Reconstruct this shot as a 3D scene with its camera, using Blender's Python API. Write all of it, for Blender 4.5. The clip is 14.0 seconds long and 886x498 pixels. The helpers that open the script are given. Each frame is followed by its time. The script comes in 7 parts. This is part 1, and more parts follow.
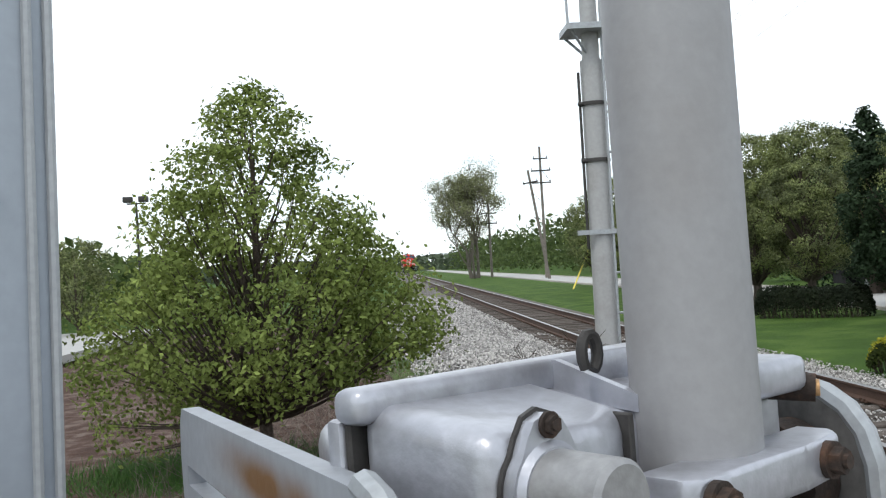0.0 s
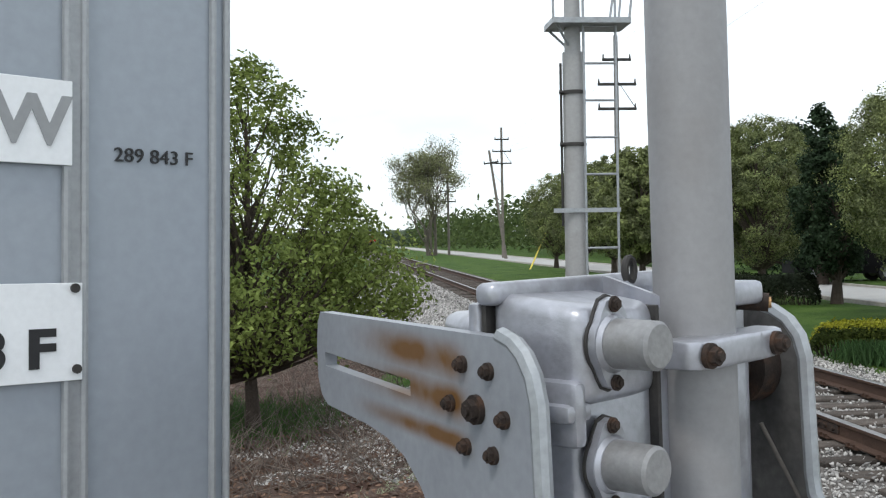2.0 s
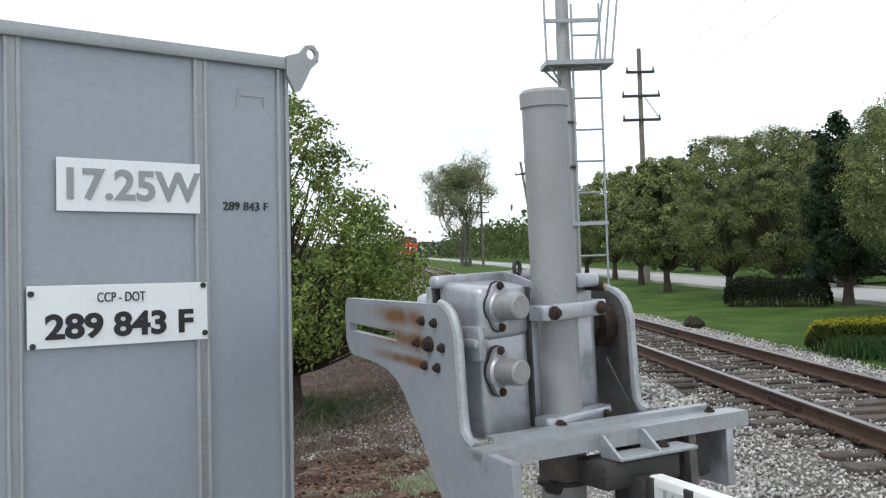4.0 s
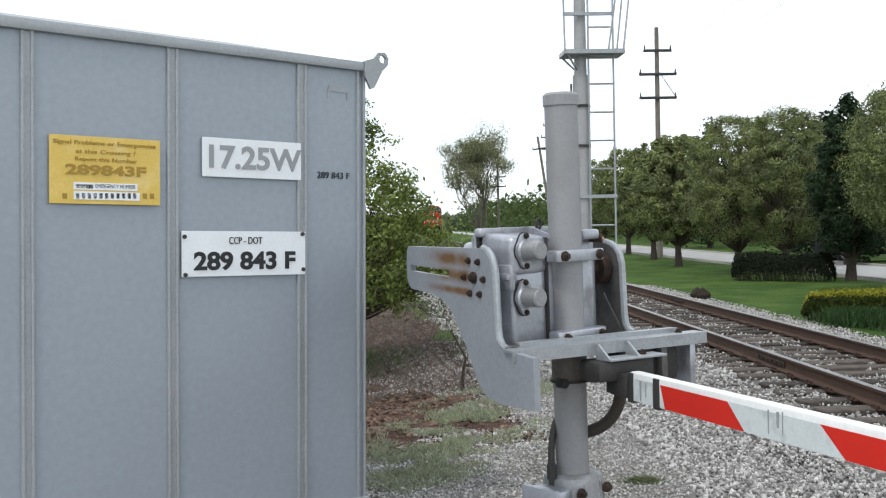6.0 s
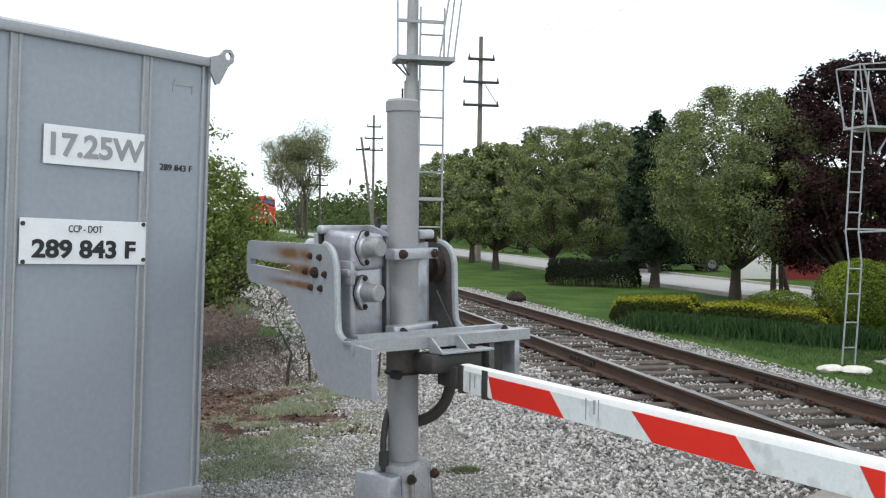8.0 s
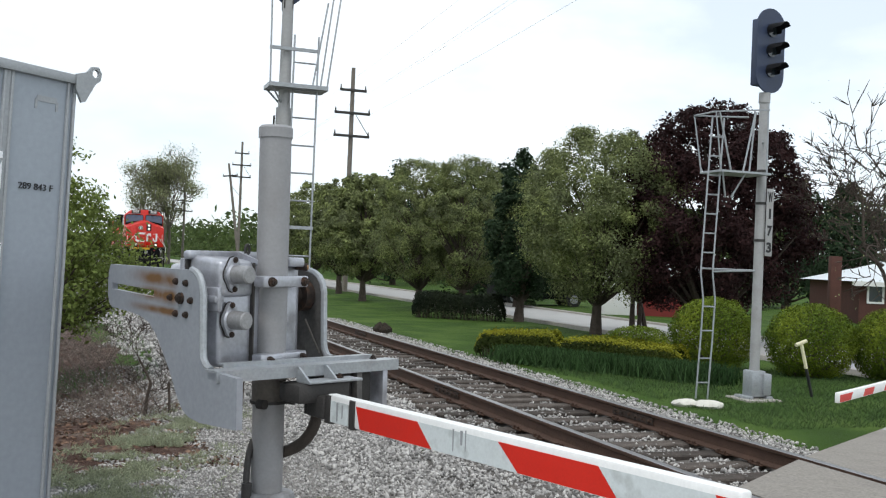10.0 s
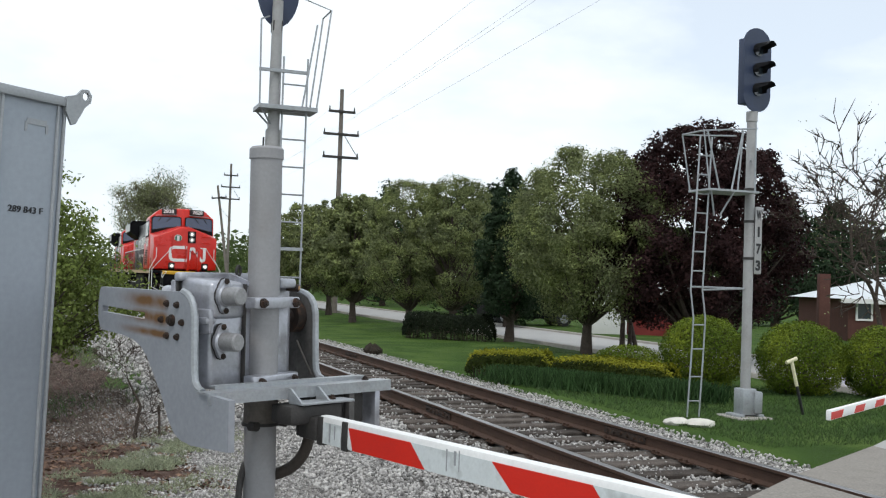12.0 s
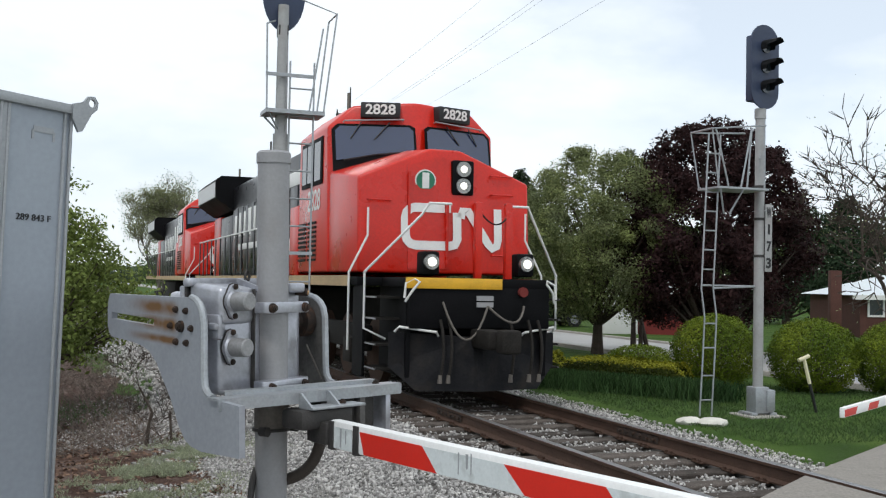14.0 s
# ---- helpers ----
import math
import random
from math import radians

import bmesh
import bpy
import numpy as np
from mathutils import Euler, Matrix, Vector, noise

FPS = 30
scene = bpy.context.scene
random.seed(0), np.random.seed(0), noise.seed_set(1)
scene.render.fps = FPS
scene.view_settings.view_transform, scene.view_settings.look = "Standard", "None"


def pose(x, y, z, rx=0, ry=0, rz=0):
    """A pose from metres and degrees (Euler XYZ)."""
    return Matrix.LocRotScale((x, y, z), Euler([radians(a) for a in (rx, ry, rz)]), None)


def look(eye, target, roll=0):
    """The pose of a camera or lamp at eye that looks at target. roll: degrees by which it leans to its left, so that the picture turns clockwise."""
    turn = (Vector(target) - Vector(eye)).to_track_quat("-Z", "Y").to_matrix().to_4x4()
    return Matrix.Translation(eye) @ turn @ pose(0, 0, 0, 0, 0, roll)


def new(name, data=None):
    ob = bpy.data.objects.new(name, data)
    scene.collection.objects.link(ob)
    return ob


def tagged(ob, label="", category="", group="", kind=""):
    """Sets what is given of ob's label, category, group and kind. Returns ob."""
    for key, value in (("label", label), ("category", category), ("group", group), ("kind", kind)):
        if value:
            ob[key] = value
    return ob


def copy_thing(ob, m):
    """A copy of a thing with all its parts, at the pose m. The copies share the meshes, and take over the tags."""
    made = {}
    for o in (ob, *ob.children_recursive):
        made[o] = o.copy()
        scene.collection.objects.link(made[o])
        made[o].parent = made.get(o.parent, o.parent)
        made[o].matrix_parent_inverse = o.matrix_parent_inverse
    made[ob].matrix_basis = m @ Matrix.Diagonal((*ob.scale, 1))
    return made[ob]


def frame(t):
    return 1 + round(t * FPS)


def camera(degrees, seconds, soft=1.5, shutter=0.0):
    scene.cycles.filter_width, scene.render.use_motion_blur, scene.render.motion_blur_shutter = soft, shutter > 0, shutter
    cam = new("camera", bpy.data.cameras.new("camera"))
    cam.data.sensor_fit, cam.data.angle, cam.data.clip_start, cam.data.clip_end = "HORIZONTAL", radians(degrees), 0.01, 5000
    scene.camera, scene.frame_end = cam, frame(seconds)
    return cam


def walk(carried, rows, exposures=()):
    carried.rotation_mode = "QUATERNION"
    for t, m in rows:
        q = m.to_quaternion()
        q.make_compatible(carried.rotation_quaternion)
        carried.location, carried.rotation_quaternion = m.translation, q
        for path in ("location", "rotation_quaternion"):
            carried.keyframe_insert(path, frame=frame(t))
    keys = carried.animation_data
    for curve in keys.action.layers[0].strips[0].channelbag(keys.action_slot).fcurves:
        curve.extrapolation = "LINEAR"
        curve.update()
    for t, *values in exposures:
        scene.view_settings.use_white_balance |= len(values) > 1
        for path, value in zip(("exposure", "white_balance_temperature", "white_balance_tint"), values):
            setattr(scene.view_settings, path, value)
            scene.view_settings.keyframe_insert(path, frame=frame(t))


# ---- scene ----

# The camera: seconds, place, heading clockwise from the track's line, pitch and lean in degrees.
cam = camera(46.0, 14.0, soft=1.2)
PATH = [
    (0, -4.861, -1.300, 1.746, 3.03, 0.84, -3.39),
    (0.5, -4.958, -1.564, 1.740, 3.69, 1.30, -2.65),
    (1, -5.018, -1.728, 1.725, 3.78, 0.79, -2.63),
    (1.5, -5.099, -1.901, 1.713, 4.41, 0.03, -0.77),
    (2, -5.183, -2.035, 1.690, 5.42, -0.49, -1.05),
    (2.5, -5.242, -2.324, 1.700, 10.08, -1.36, -2.34),
    (3, -5.162, -2.801, 1.684, 10.85, -0.53, -0.96),
    (3.5, -5.078, -3.278, 1.691, 4.22, 0.13, -2.85),
    (5.8, -5.304, -4.956, 1.644, 2.64, -0.32, -1.32),
    (6, -5.312, -5.062, 1.623, 2.59, -1.27, -1.15),
    (6.5, -5.379, -5.240, 1.608, 5.35, -5.20, -0.64),
    (7, -5.451, -5.333, 1.620, 6.46, -3.51, 0.20),
    (7.5, -5.444, -5.308, 1.609, 9.83, -2.54, 0.10),
    (8, -5.444, -5.287, 1.615, 12.49, -1.29, 0.87),
    (8.5, -5.437, -5.278, 1.611, 15.26, -0.56, 0.96),
    (9, -5.442, -5.267, 1.610, 17.26, -0.19, 1.79),
    (9.2, -5.452, -5.272, 1.607, 18.11, -0.07, 1.77),
    (11.5, -5.469, -5.287, 1.606, 20.58, 1.75, 2.51),
    (12, -5.473, -5.280, 1.603, 20.26, 1.79, 1.91),
    (12.5, -5.476, -5.274, 1.598, 19.75, 1.64, 1.44),
    (13, -5.468, -5.272, 1.605, 19.53, 1.60, 1.23),
    (13.5, -5.468, -5.269, 1.609, 19.55, 1.77, 1.36),
    (14, -5.463, -5.258, 1.604, 19.75, 1.89, 1.11),
]


def aim(x, y, z, az, pitch, roll):
    a, p = radians(az), radians(pitch)
    way = Vector((math.sin(a) * math.cos(p), math.cos(a) * math.cos(p), math.sin(p)))
    return look((x, y, z), Vector((x, y, z)) + way, roll)


walk(cam, [(t, aim(*row)) for t, *row in PATH],
     [(0, -0.1), (0.4, -0.70), (1.0, -0.62), (1.5, -0.44), (2.5, -0.14), (3.5, -0.2), (6.0, -0.16), (6.5, 0.06), (7.5, -0.07), (9.0, -0.25), (11.5, -0.4), (14.0, -0.45)])

# ---- light ----
SUN_AZ, SUN_EL = 215.0, 57.0
world = bpy.data.worlds.new("sky")
scene.world = world
world.use_nodes = True
wt = world.node_tree
wt.nodes.clear()
w_out = wt.nodes.new("ShaderNodeOutputWorld")
w_bg = wt.nodes.new("ShaderNodeBackground")
w_sky = wt.nodes.new("ShaderNodeTexSky")
w_sky.sky_type = "NISHITA"
w_sky.sun_disc = False
w_sky.sun_elevation, w_sky.sun_rotation = radians(SUN_EL), radians(SUN_AZ)
w_tc = wt.nodes.new("ShaderNodeTexCoord")
w_map = wt.nodes.new("ShaderNodeMapping")
w_map.inputs["Scale"].default_value = (1.0, 1.0, 2.6)
w_noise = wt.nodes.new("ShaderNodeTexNoise")
w_noise.inputs["Scale"].default_value = 2.3
w_noise.inputs["Detail"].default_value = 7.0
w_noise.inputs["Roughness"].default_value = 0.55
w_ramp = wt.nodes.new("ShaderNodeValToRGB")
w_ramp.color_ramp.elements[0].position = 0.37
w_ramp.color_ramp.elements[1].position = 0.53
w_ramp.color_ramp.elements[0].color = (0.62, 0.62, 0.62, 1)
w_mix = wt.nodes.new("ShaderNodeMix")
w_mix.data_type = "RGBA"
w_mix.inputs["B"].default_value = (16.0, 17.2, 18.2, 1)
wt.links.new(w_tc.outputs["Generated"], w_map.inputs["Vector"])
wt.links.new(w_map.outputs["Vector"], w_noise.inputs["Vector"])
wt.links.new(w_noise.outputs["Fac"], w_ramp.inputs["Fac"])
wt.links.new(w_ramp.outputs["Color"], w_mix.inputs["Factor"])
w_gain = wt.nodes.new("ShaderNodeVectorMath")
w_gain.operation = "SCALE"
w_gain.inputs["Scale"].default_value = 2.2
wt.links.new(w_sky.outputs["Color"], w_gain.inputs[0])
wt.links.new(w_gain.outputs["Vector"], w_mix.inputs["A"])
wt.links.new(w_mix.outputs["Result"], w_bg.inputs["Color"])
wt.links.new(w_bg.outputs["Background"], w_out.inputs["Surface"])
w_bg.inputs["Strength"].default_value = 0.085

sun = new("sun", bpy.data.lights.new("sun", "SUN"))
sun.data.energy, sun.data.angle, sun.data.color = 1.5, radians(8), (1.0, 0.975, 0.93)
sa, se = radians(SUN_AZ), radians(SUN_EL)
sun_from = Vector((math.sin(sa) * math.cos(se), math.cos(sa) * math.cos(se), math.sin(se)))
sun.matrix_basis = look(sun_from * 50, (0, 0, 0))
scene.view_settings.exposure = 0.0


# ---- materials ----
def surface(name, base, rough=0.6, metal=0.0, vary=0.25, scale=6.0, fine=60.0, bump=0.15, dist=0.01,
            second=None, cover=0.5, soft=0.12, random=0.0, island=0.0, spec=0.5, emit=None, power=0.0):
    """Base colour broken up at two scales, an optional second colour in patches, and fine relief."""
    m = bpy.data.materials.new(name)
    m.use_nodes = True
    nt = m.node_tree
    bsdf = nt.nodes["Principled BSDF"]
    bsdf.inputs["Roughness"].default_value = rough
    bsdf.inputs["Metallic"].default_value = metal
    bsdf.inputs["Specular IOR Level"].default_value = spec
    tc = nt.nodes.new("ShaderNodeTexCoord")
    big = nt.nodes.new("ShaderNodeTexNoise")
    big.inputs["Scale"].default_value = scale
    big.inputs["Detail"].default_value = 6
    small = nt.nodes.new("ShaderNodeTexNoise")
    small.inputs["Scale"].default_value = fine
    small.inputs["Detail"].default_value = 4
    for n in (big, small):
        nt.links.new(tc.outputs["Object"], n.inputs["Vector"])
    colour = None
    if second:
        ramp = nt.nodes.new("ShaderNodeValToRGB")
        ramp.color_ramp.elements[0].position = max(0.0, cover - soft)
        ramp.color_ramp.elements[1].position = min(1.0, cover + soft)
        ramp.color_ramp.elements[0].color = (*base, 1)
        ramp.color_ramp.elements[1].color = (*second, 1)
        nt.links.new(big.outputs["Fac"], ramp.inputs["Fac"])
        colour = ramp.outputs["Color"]
    hsv = nt.nodes.new("ShaderNodeHueSaturation")
    if colour:
        nt.links.new(colour, hsv.inputs["Color"])
    else:
        hsv.inputs["Color"].default_value = (*base, 1)
    add = nt.nodes.new("ShaderNodeMath")
    add.operation = "ADD"
    nt.links.new(big.outputs["Fac"], add.inputs[0])
    nt.links.new(small.outputs["Fac"], add.inputs[1])
    span = nt.nodes.new("ShaderNodeMapRange")
    span.inputs["From Min"].default_value, span.inputs["From Max"].default_value = 0.6, 1.4
    span.inputs["To Min"].default_value, span.inputs["To Max"].default_value = 1 - vary, 1 + vary
    nt.links.new(add.outputs["Value"], span.inputs["Value"])
    value = span.outputs["Result"]
    for amount, node, out in ((random, "ShaderNodeObjectInfo", "Random"), (island, "ShaderNodeNewGeometry", "Random Per Island")):
        if amount:
            src = nt.nodes.new(node)
            rng = nt.nodes.new("ShaderNodeMapRange")
            rng.inputs["To Min"].default_value, rng.inputs["To Max"].default_value = 1 - amount, 1 + amount
            nt.links.new(src.outputs[out], rng.inputs["Value"])
            mul = nt.nodes.new("ShaderNodeMath")
            mul.operation = "MULTIPLY"
            nt.links.new(value, mul.inputs[0])
            nt.links.new(rng.outputs["Result"], mul.inputs[1])
            value = mul.outputs["Value"]
    nt.links.new(value, hsv.inputs["Value"])
    nt.links.new(hsv.outputs["Color"], bsdf.inputs["Base Color"])
    rr = nt.nodes.new("ShaderNodeMapRange")
    rr.inputs["To Min"].default_value, rr.inputs["To Max"].default_value = max(0.02, rough - 0.12), min(1.0, rough + 0.12)
    nt.links.new(big.outputs["Fac"], rr.inputs["Value"])
    nt.links.new(rr.outputs["Result"], bsdf.inputs["Roughness"])
    if bump:
        bp = nt.nodes.new("ShaderNodeBump")
        bp.inputs["Strength"].default_value, bp.inputs["Distance"].default_value = bump, dist
        nt.links.new(small.outputs["Fac"], bp.inputs["Height"])
        nt.links.new(bp.outputs["Normal"], bsdf.inputs["Normal"])
    if emit:
        bsdf.inputs["Emission Color"].default_value = (*emit, 1)
        bsdf.inputs["Emission Strength"].default_value = power
    return m


def leafy(name, base, other, random=0.35, trans=0.35):
    m = surface(name, base, rough=0.7, vary=0.2, scale=1.3, fine=9, bump=0, spec=0.12, second=other, cover=0.52, soft=0.2, island=random)
    nt = m.node_tree
    bsdf = nt.nodes["Principled BSDF"]
    tr = nt.nodes.new("ShaderNodeBsdfTranslucent")
    mix = nt.nodes.new("ShaderNodeMixShader")
    mix.inputs["Fac"].default_value = trans
    out = nt.nodes["Material Output"]
    src = bsdf.inputs["Base Color"].links[0].from_socket
    nt.links.new(src, tr.inputs["Color"])
    nt.links.new(bsdf.outputs["BSDF"], mix.inputs[1])
    nt.links.new(tr.outputs["BSDF"], mix.inputs[2])
    nt.links.new(mix.outputs["Shader"], out.inputs["Surface"])
    return m


M_LAWN = surface("lawn", (0.042, 0.086, 0.012), 0.95, vary=0.5, scale=0.8, fine=60, bump=0.7, dist=0.03, second=(0.066, 0.106, 0.022), cover=0.56, spec=0.15)
M_BALLAST = surface("ballast_bed", (0.14, 0.128, 0.118), 0.95, vary=0.45, scale=2.5, fine=40, bump=1.0, dist=0.03, spec=0.15)
M_GRAVEL = surface("gravel_bed", (0.215, 0.203, 0.188), 0.95, vary=0.45, scale=1.2, fine=55, bump=1.0, dist=0.02, spec=0.15)
M_STONE = surface("crushed_stone", (0.36, 0.347, 0.332), 0.9, vary=0.25, scale=5, fine=70, bump=0.3, island=0.62, spec=0.15)
M_SOIL = surface("mulch_soil", (0.088, 0.050, 0.038), 0.95, vary=0.6, scale=3, fine=55, bump=1.0, dist=0.04, second=(0.15, 0.118, 0.10), cover=0.58, spec=0.15)
M_ROAD = surface("street_concrete", (0.37, 0.365, 0.355), 0.9, vary=0.12, scale=0.6, fine=30, bump=0.2)
M_PANEL = surface("crossing_concrete", (0.25, 0.228, 0.20), 0.9, vary=0.4, scale=2.5, fine=45, bump=0.4, dist=0.008, second=(0.17, 0.155, 0.14), cover=0.58)
M_RAIL = surface("rail_side", (0.075, 0.045, 0.033), 0.75, 0.1, vary=0.4, scale=4, fine=70, bump=0.3, spec=0.2)
M_RAILTOP = surface("rail_top", (0.3, 0.29, 0.29), 0.35, 0.9, vary=0.2, scale=3, fine=60, bump=0.05)
M_TIE = surface("tie_wood", (0.085, 0.072, 0.063), 0.9, vary=0.6, scale=7, fine=60, bump=0.8, dist=0.012, random=0.35, spec=0.15)
M_ALU = surface("shelter_aluminium", (0.325, 0.36, 0.405), 0.5, 0.3, vary=0.09, scale=1.2, fine=30, bump=0.04)
M_ALU2 = surface("aluminium_trim", (0.34, 0.355, 0.37), 0.45, 0.4, vary=0.14, scale=3, fine=60, bump=0.06)
M_PAINT = surface("silver_paint", (0.45, 0.46, 0.505), 0.36, 0.6, vary=0.14, scale=9, fine=55, bump=0.12, second=(0.25, 0.25, 0.265), cover=0.6)
M_POLE = surface("pole_paint", (0.285, 0.284, 0.292), 0.5, 0.08, vary=0.1, scale=4, fine=60, bump=0.05, second=(0.23, 0.222, 0.222), cover=0.62)
M_HUB = surface("hub_metal", (0.30, 0.30, 0.305), 0.45, 0.4, vary=0.2, scale=12, fine=80, bump=0.1, second=(0.21, 0.205, 0.20), cover=0.6)
M_STAINPOLE = surface("stained_steel", (0.13, 0.115, 0.10), 0.65, 0.1, vary=0.3, scale=10, fine=60, bump=0.15)
M_RUST = surface("rusty_bolt", (0.035, 0.024, 0.019), 0.8, 0.2, vary=0.5, scale=30, fine=160, bump=0.4, dist=0.004, second=(0.075, 0.038, 0.022), cover=0.6)
M_DARK = surface("dark_steel", (0.045, 0.042, 0.04), 0.6, 0.3, vary=0.3, scale=12, fine=80, bump=0.2)
# right side plate: the shadow on its inner face is put into this colour
M_SHADEPLATE = surface("shaded_plate", (0.085, 0.082, 0.08), 0.7, 0.2, vary=0.35, scale=7, fine=50, bump=0.15, second=(0.13, 0.125, 0.12), cover=0.58, spec=0.25)
M_GALV = surface("galvanised", (0.37, 0.39, 0.41), 0.45, 0.5, vary=0.2, scale=9, fine=60, bump=0.06, second=(0.27, 0.275, 0.28), cover=0.62)
M_CONC = surface("concrete", (0.34, 0.32, 0.29), 0.95, vary=0.25, scale=6, fine=50, bump=0.4, dist=0.008)
M_WHITE = surface("white_sheet", (0.80, 0.82, 0.84), 0.4, vary=0.06, scale=5, fine=60, bump=0.02)
M_BLACK = surface("black_ink", (0.015, 0.015, 0.017), 0.5, vary=0.15, bump=0)
M_GREYINK = surface("grey_ink", (0.30, 0.31, 0.32), 0.55, vary=0.1, bump=0)
M_YELLOW = surface("yellow_sticker", (0.72, 0.50, 0.11), 0.5, vary=0.1, scale=7, fine=70, bump=0.02, second=(0.75, 0.56, 0.22), cover=0.6)
M_OCHRE = surface("faded_ochre", (0.36, 0.22, 0.03), 0.55, vary=0.1, bump=0)
M_REFRED = surface("reflective_red", (0.60, 0.016, 0.005), 0.45, vary=0.07, scale=6, fine=90, bump=0.03)
M_REFWHITE = surface("reflective_white", (0.60, 0.64, 0.645), 0.45, vary=0.1, scale=9, fine=90, bump=0.03, second=(0.47, 0.50, 0.50), cover=0.6, soft=0.05)
M_ARMTOP = surface("arm_edge_white", (0.80, 0.80, 0.79), 0.5, vary=0.08, scale=5, bump=0.03)
M_BARK = surface("bark", (0.075, 0.06, 0.05), 0.95, vary=0.4, scale=8, fine=50, bump=0.8, dist=0.02, spec=0.15)
M_LEAF = leafy("pear_leaf", (0.13, 0.172, 0.046), (0.22, 0.27, 0.076), random=0.45, trans=0.35)
M_LEAF2 = leafy("street_tree_leaf", (0.128, 0.145, 0.077), (0.225, 0.262, 0.092), random=0.48, trans=0.22)
M_PURPLE = leafy("purple_leaf", (0.024, 0.0105, 0.0115), (0.040, 0.019, 0.018), random=0.5, trans=0.15)
M_CONIFER = leafy("conifer_leaf", (0.022, 0.04, 0.02), (0.03, 0.05, 0.024), trans=0.1)
M_PALE = leafy("pale_spring_leaf", (0.25, 0.27, 0.14), (0.20, 0.215, 0.115), trans=0.35)
M_HEDGE = leafy("hedge_leaf", (0.065, 0.108, 0.012), (0.175, 0.215, 0.022), random=0.45, trans=0.15)
M_BOXSIDE = leafy("boxed_hedge_leaf", (0.022, 0.036, 0.008), (0.05, 0.062, 0.010), random=0.4, trans=0.1)
M_YHEDGE = leafy("yellow_hedge_leaf", (0.27, 0.26, 0.02), (0.17, 0.18, 0.018), random=0.4, trans=0.2)
M_DHEDGE = leafy("dark_hedge_leaf", (0.011, 0.017, 0.009), (0.016, 0.022, 0.01), trans=0.05)
M_BLADE = leafy("green_blade", (0.055, 0.105, 0.038), (0.035, 0.075, 0.025), random=0.5, trans=0.15)
M_DEBRIS = surface("rotting_wood", (0.035, 0.028, 0.022), 0.95, vary=0.6, scale=9, fine=40, bump=0.8, dist=0.02, spec=0.1)
M_PALEBARK = surface("pale_bark", (0.16, 0.14, 0.12), 0.95, vary=0.3, scale=8, fine=50, bump=0.4, spec=0.15)
M_TWIG = surface("dead_twig", (0.17, 0.14, 0.12), 0.9, vary=0.3, bump=0, island=0.5, spec=0.15)
M_LOCORED = surface("locomotive_red", (0.58, 0.014, 0.004), 0.3, vary=0.18, scale=1.6, fine=30, bump=0.03, spec=0.5)
M_LOCOBLK = surface("locomotive_black", (0.006, 0.006, 0.007), 0.6, vary=0.4, scale=3, fine=40, bump=0.05, spec=0.08)
M_HOODBLK = surface("hood_gloss_black", (0.010, 0.010, 0.012), 0.3, vary=0.4, scale=2, fine=40, bump=0.03, spec=0.35)
M_LOCOGREY = surface("locomotive_grey", (0.30, 0.30, 0.31), 0.5, vary=0.15, scale=3, fine=40, bump=0.04)
M_LOCOWHITE = surface("locomotive_white", (0.75, 0.75, 0.73), 0.45, vary=0.1, scale=4, fine=40, bump=0.02)
M_PLOUGH = surface("plough_paint", (0.013, 0.013, 0.015), 0.6, vary=0.35, scale=2.5, fine=30, bump=0.1, second=(0.024, 0.021, 0.019), cover=0.58, spec=0.12)
M_GRIME = surface("locomotive_grime", (0.022, 0.02, 0.018), 0.8, vary=0.5, scale=4, fine=40, bump=0.3, spec=0.15)
M_REFLECTOR = surface("headlight_reflector", (0.33, 0.33, 0.32), 0.3, 0.7, vary=0.4, scale=30, fine=120, bump=0.3)
M_LAMP = surface("lit_headlight", (0.7, 0.7, 0.66), 0.2, vary=0.02, bump=0, emit=(1.0, 0.95, 0.85), power=1.6)
M_PANE = surface("window_glass", (0.03, 0.04, 0.05), 0.08, vary=0.05, bump=0, spec=0.8)
M_NAVY = surface("signal_blue_black", (0.028, 0.042, 0.085), 0.5, vary=0.2, scale=5, bump=0.04)
M_WOODPOLE = surface("pole_wood", (0.17, 0.15, 0.13), 0.9, vary=0.3, scale=4, fine=60, bump=0.4)
M_BRICK = surface("red_brick", (0.095, 0.045, 0.037), 0.9, vary=0.25, scale=3, fine=30, bump=0.3, spec=0.2)
M_SIDING = surface("white_siding", (0.72, 0.72, 0.70), 0.7, vary=0.08, scale=2, bump=0.05)
M_REDWALL = surface("red_cladding", (0.17, 0.032, 0.028), 0.8, vary=0.2, scale=2, bump=0.1, spec=0.2)
M_ROOF = surface("pale_roof", (0.62, 0.66, 0.68), 0.7, vary=0.1, scale=2, bump=0.1)


# ---- building blocks ----
def mesh_of(name, bm, material, smooth=True):
    bmesh.ops.recalc_face_normals(bm, faces=bm.faces)
    me = bpy.data.meshes.new(name)
    bm.to_mesh(me)
    bm.free()
    for m in (material if isinstance(material, (list, tuple)) else [material]):
        me.materials.append(m)
    if smooth:
        me.shade_smooth()
        me.set_sharp_from_angle(angle=radians(35))
    return me


def part(name, bm, material, parent=None, label="", smooth=True):
    ob = new(name, mesh_of(name, bm, material, smooth))
    if parent:
        ob.parent = parent
    return tagged(ob, label)


def empty(name, m):
    ob = new(name)
    ob.empty_display_size = 0.2
    ob.matrix_basis = m
    return ob


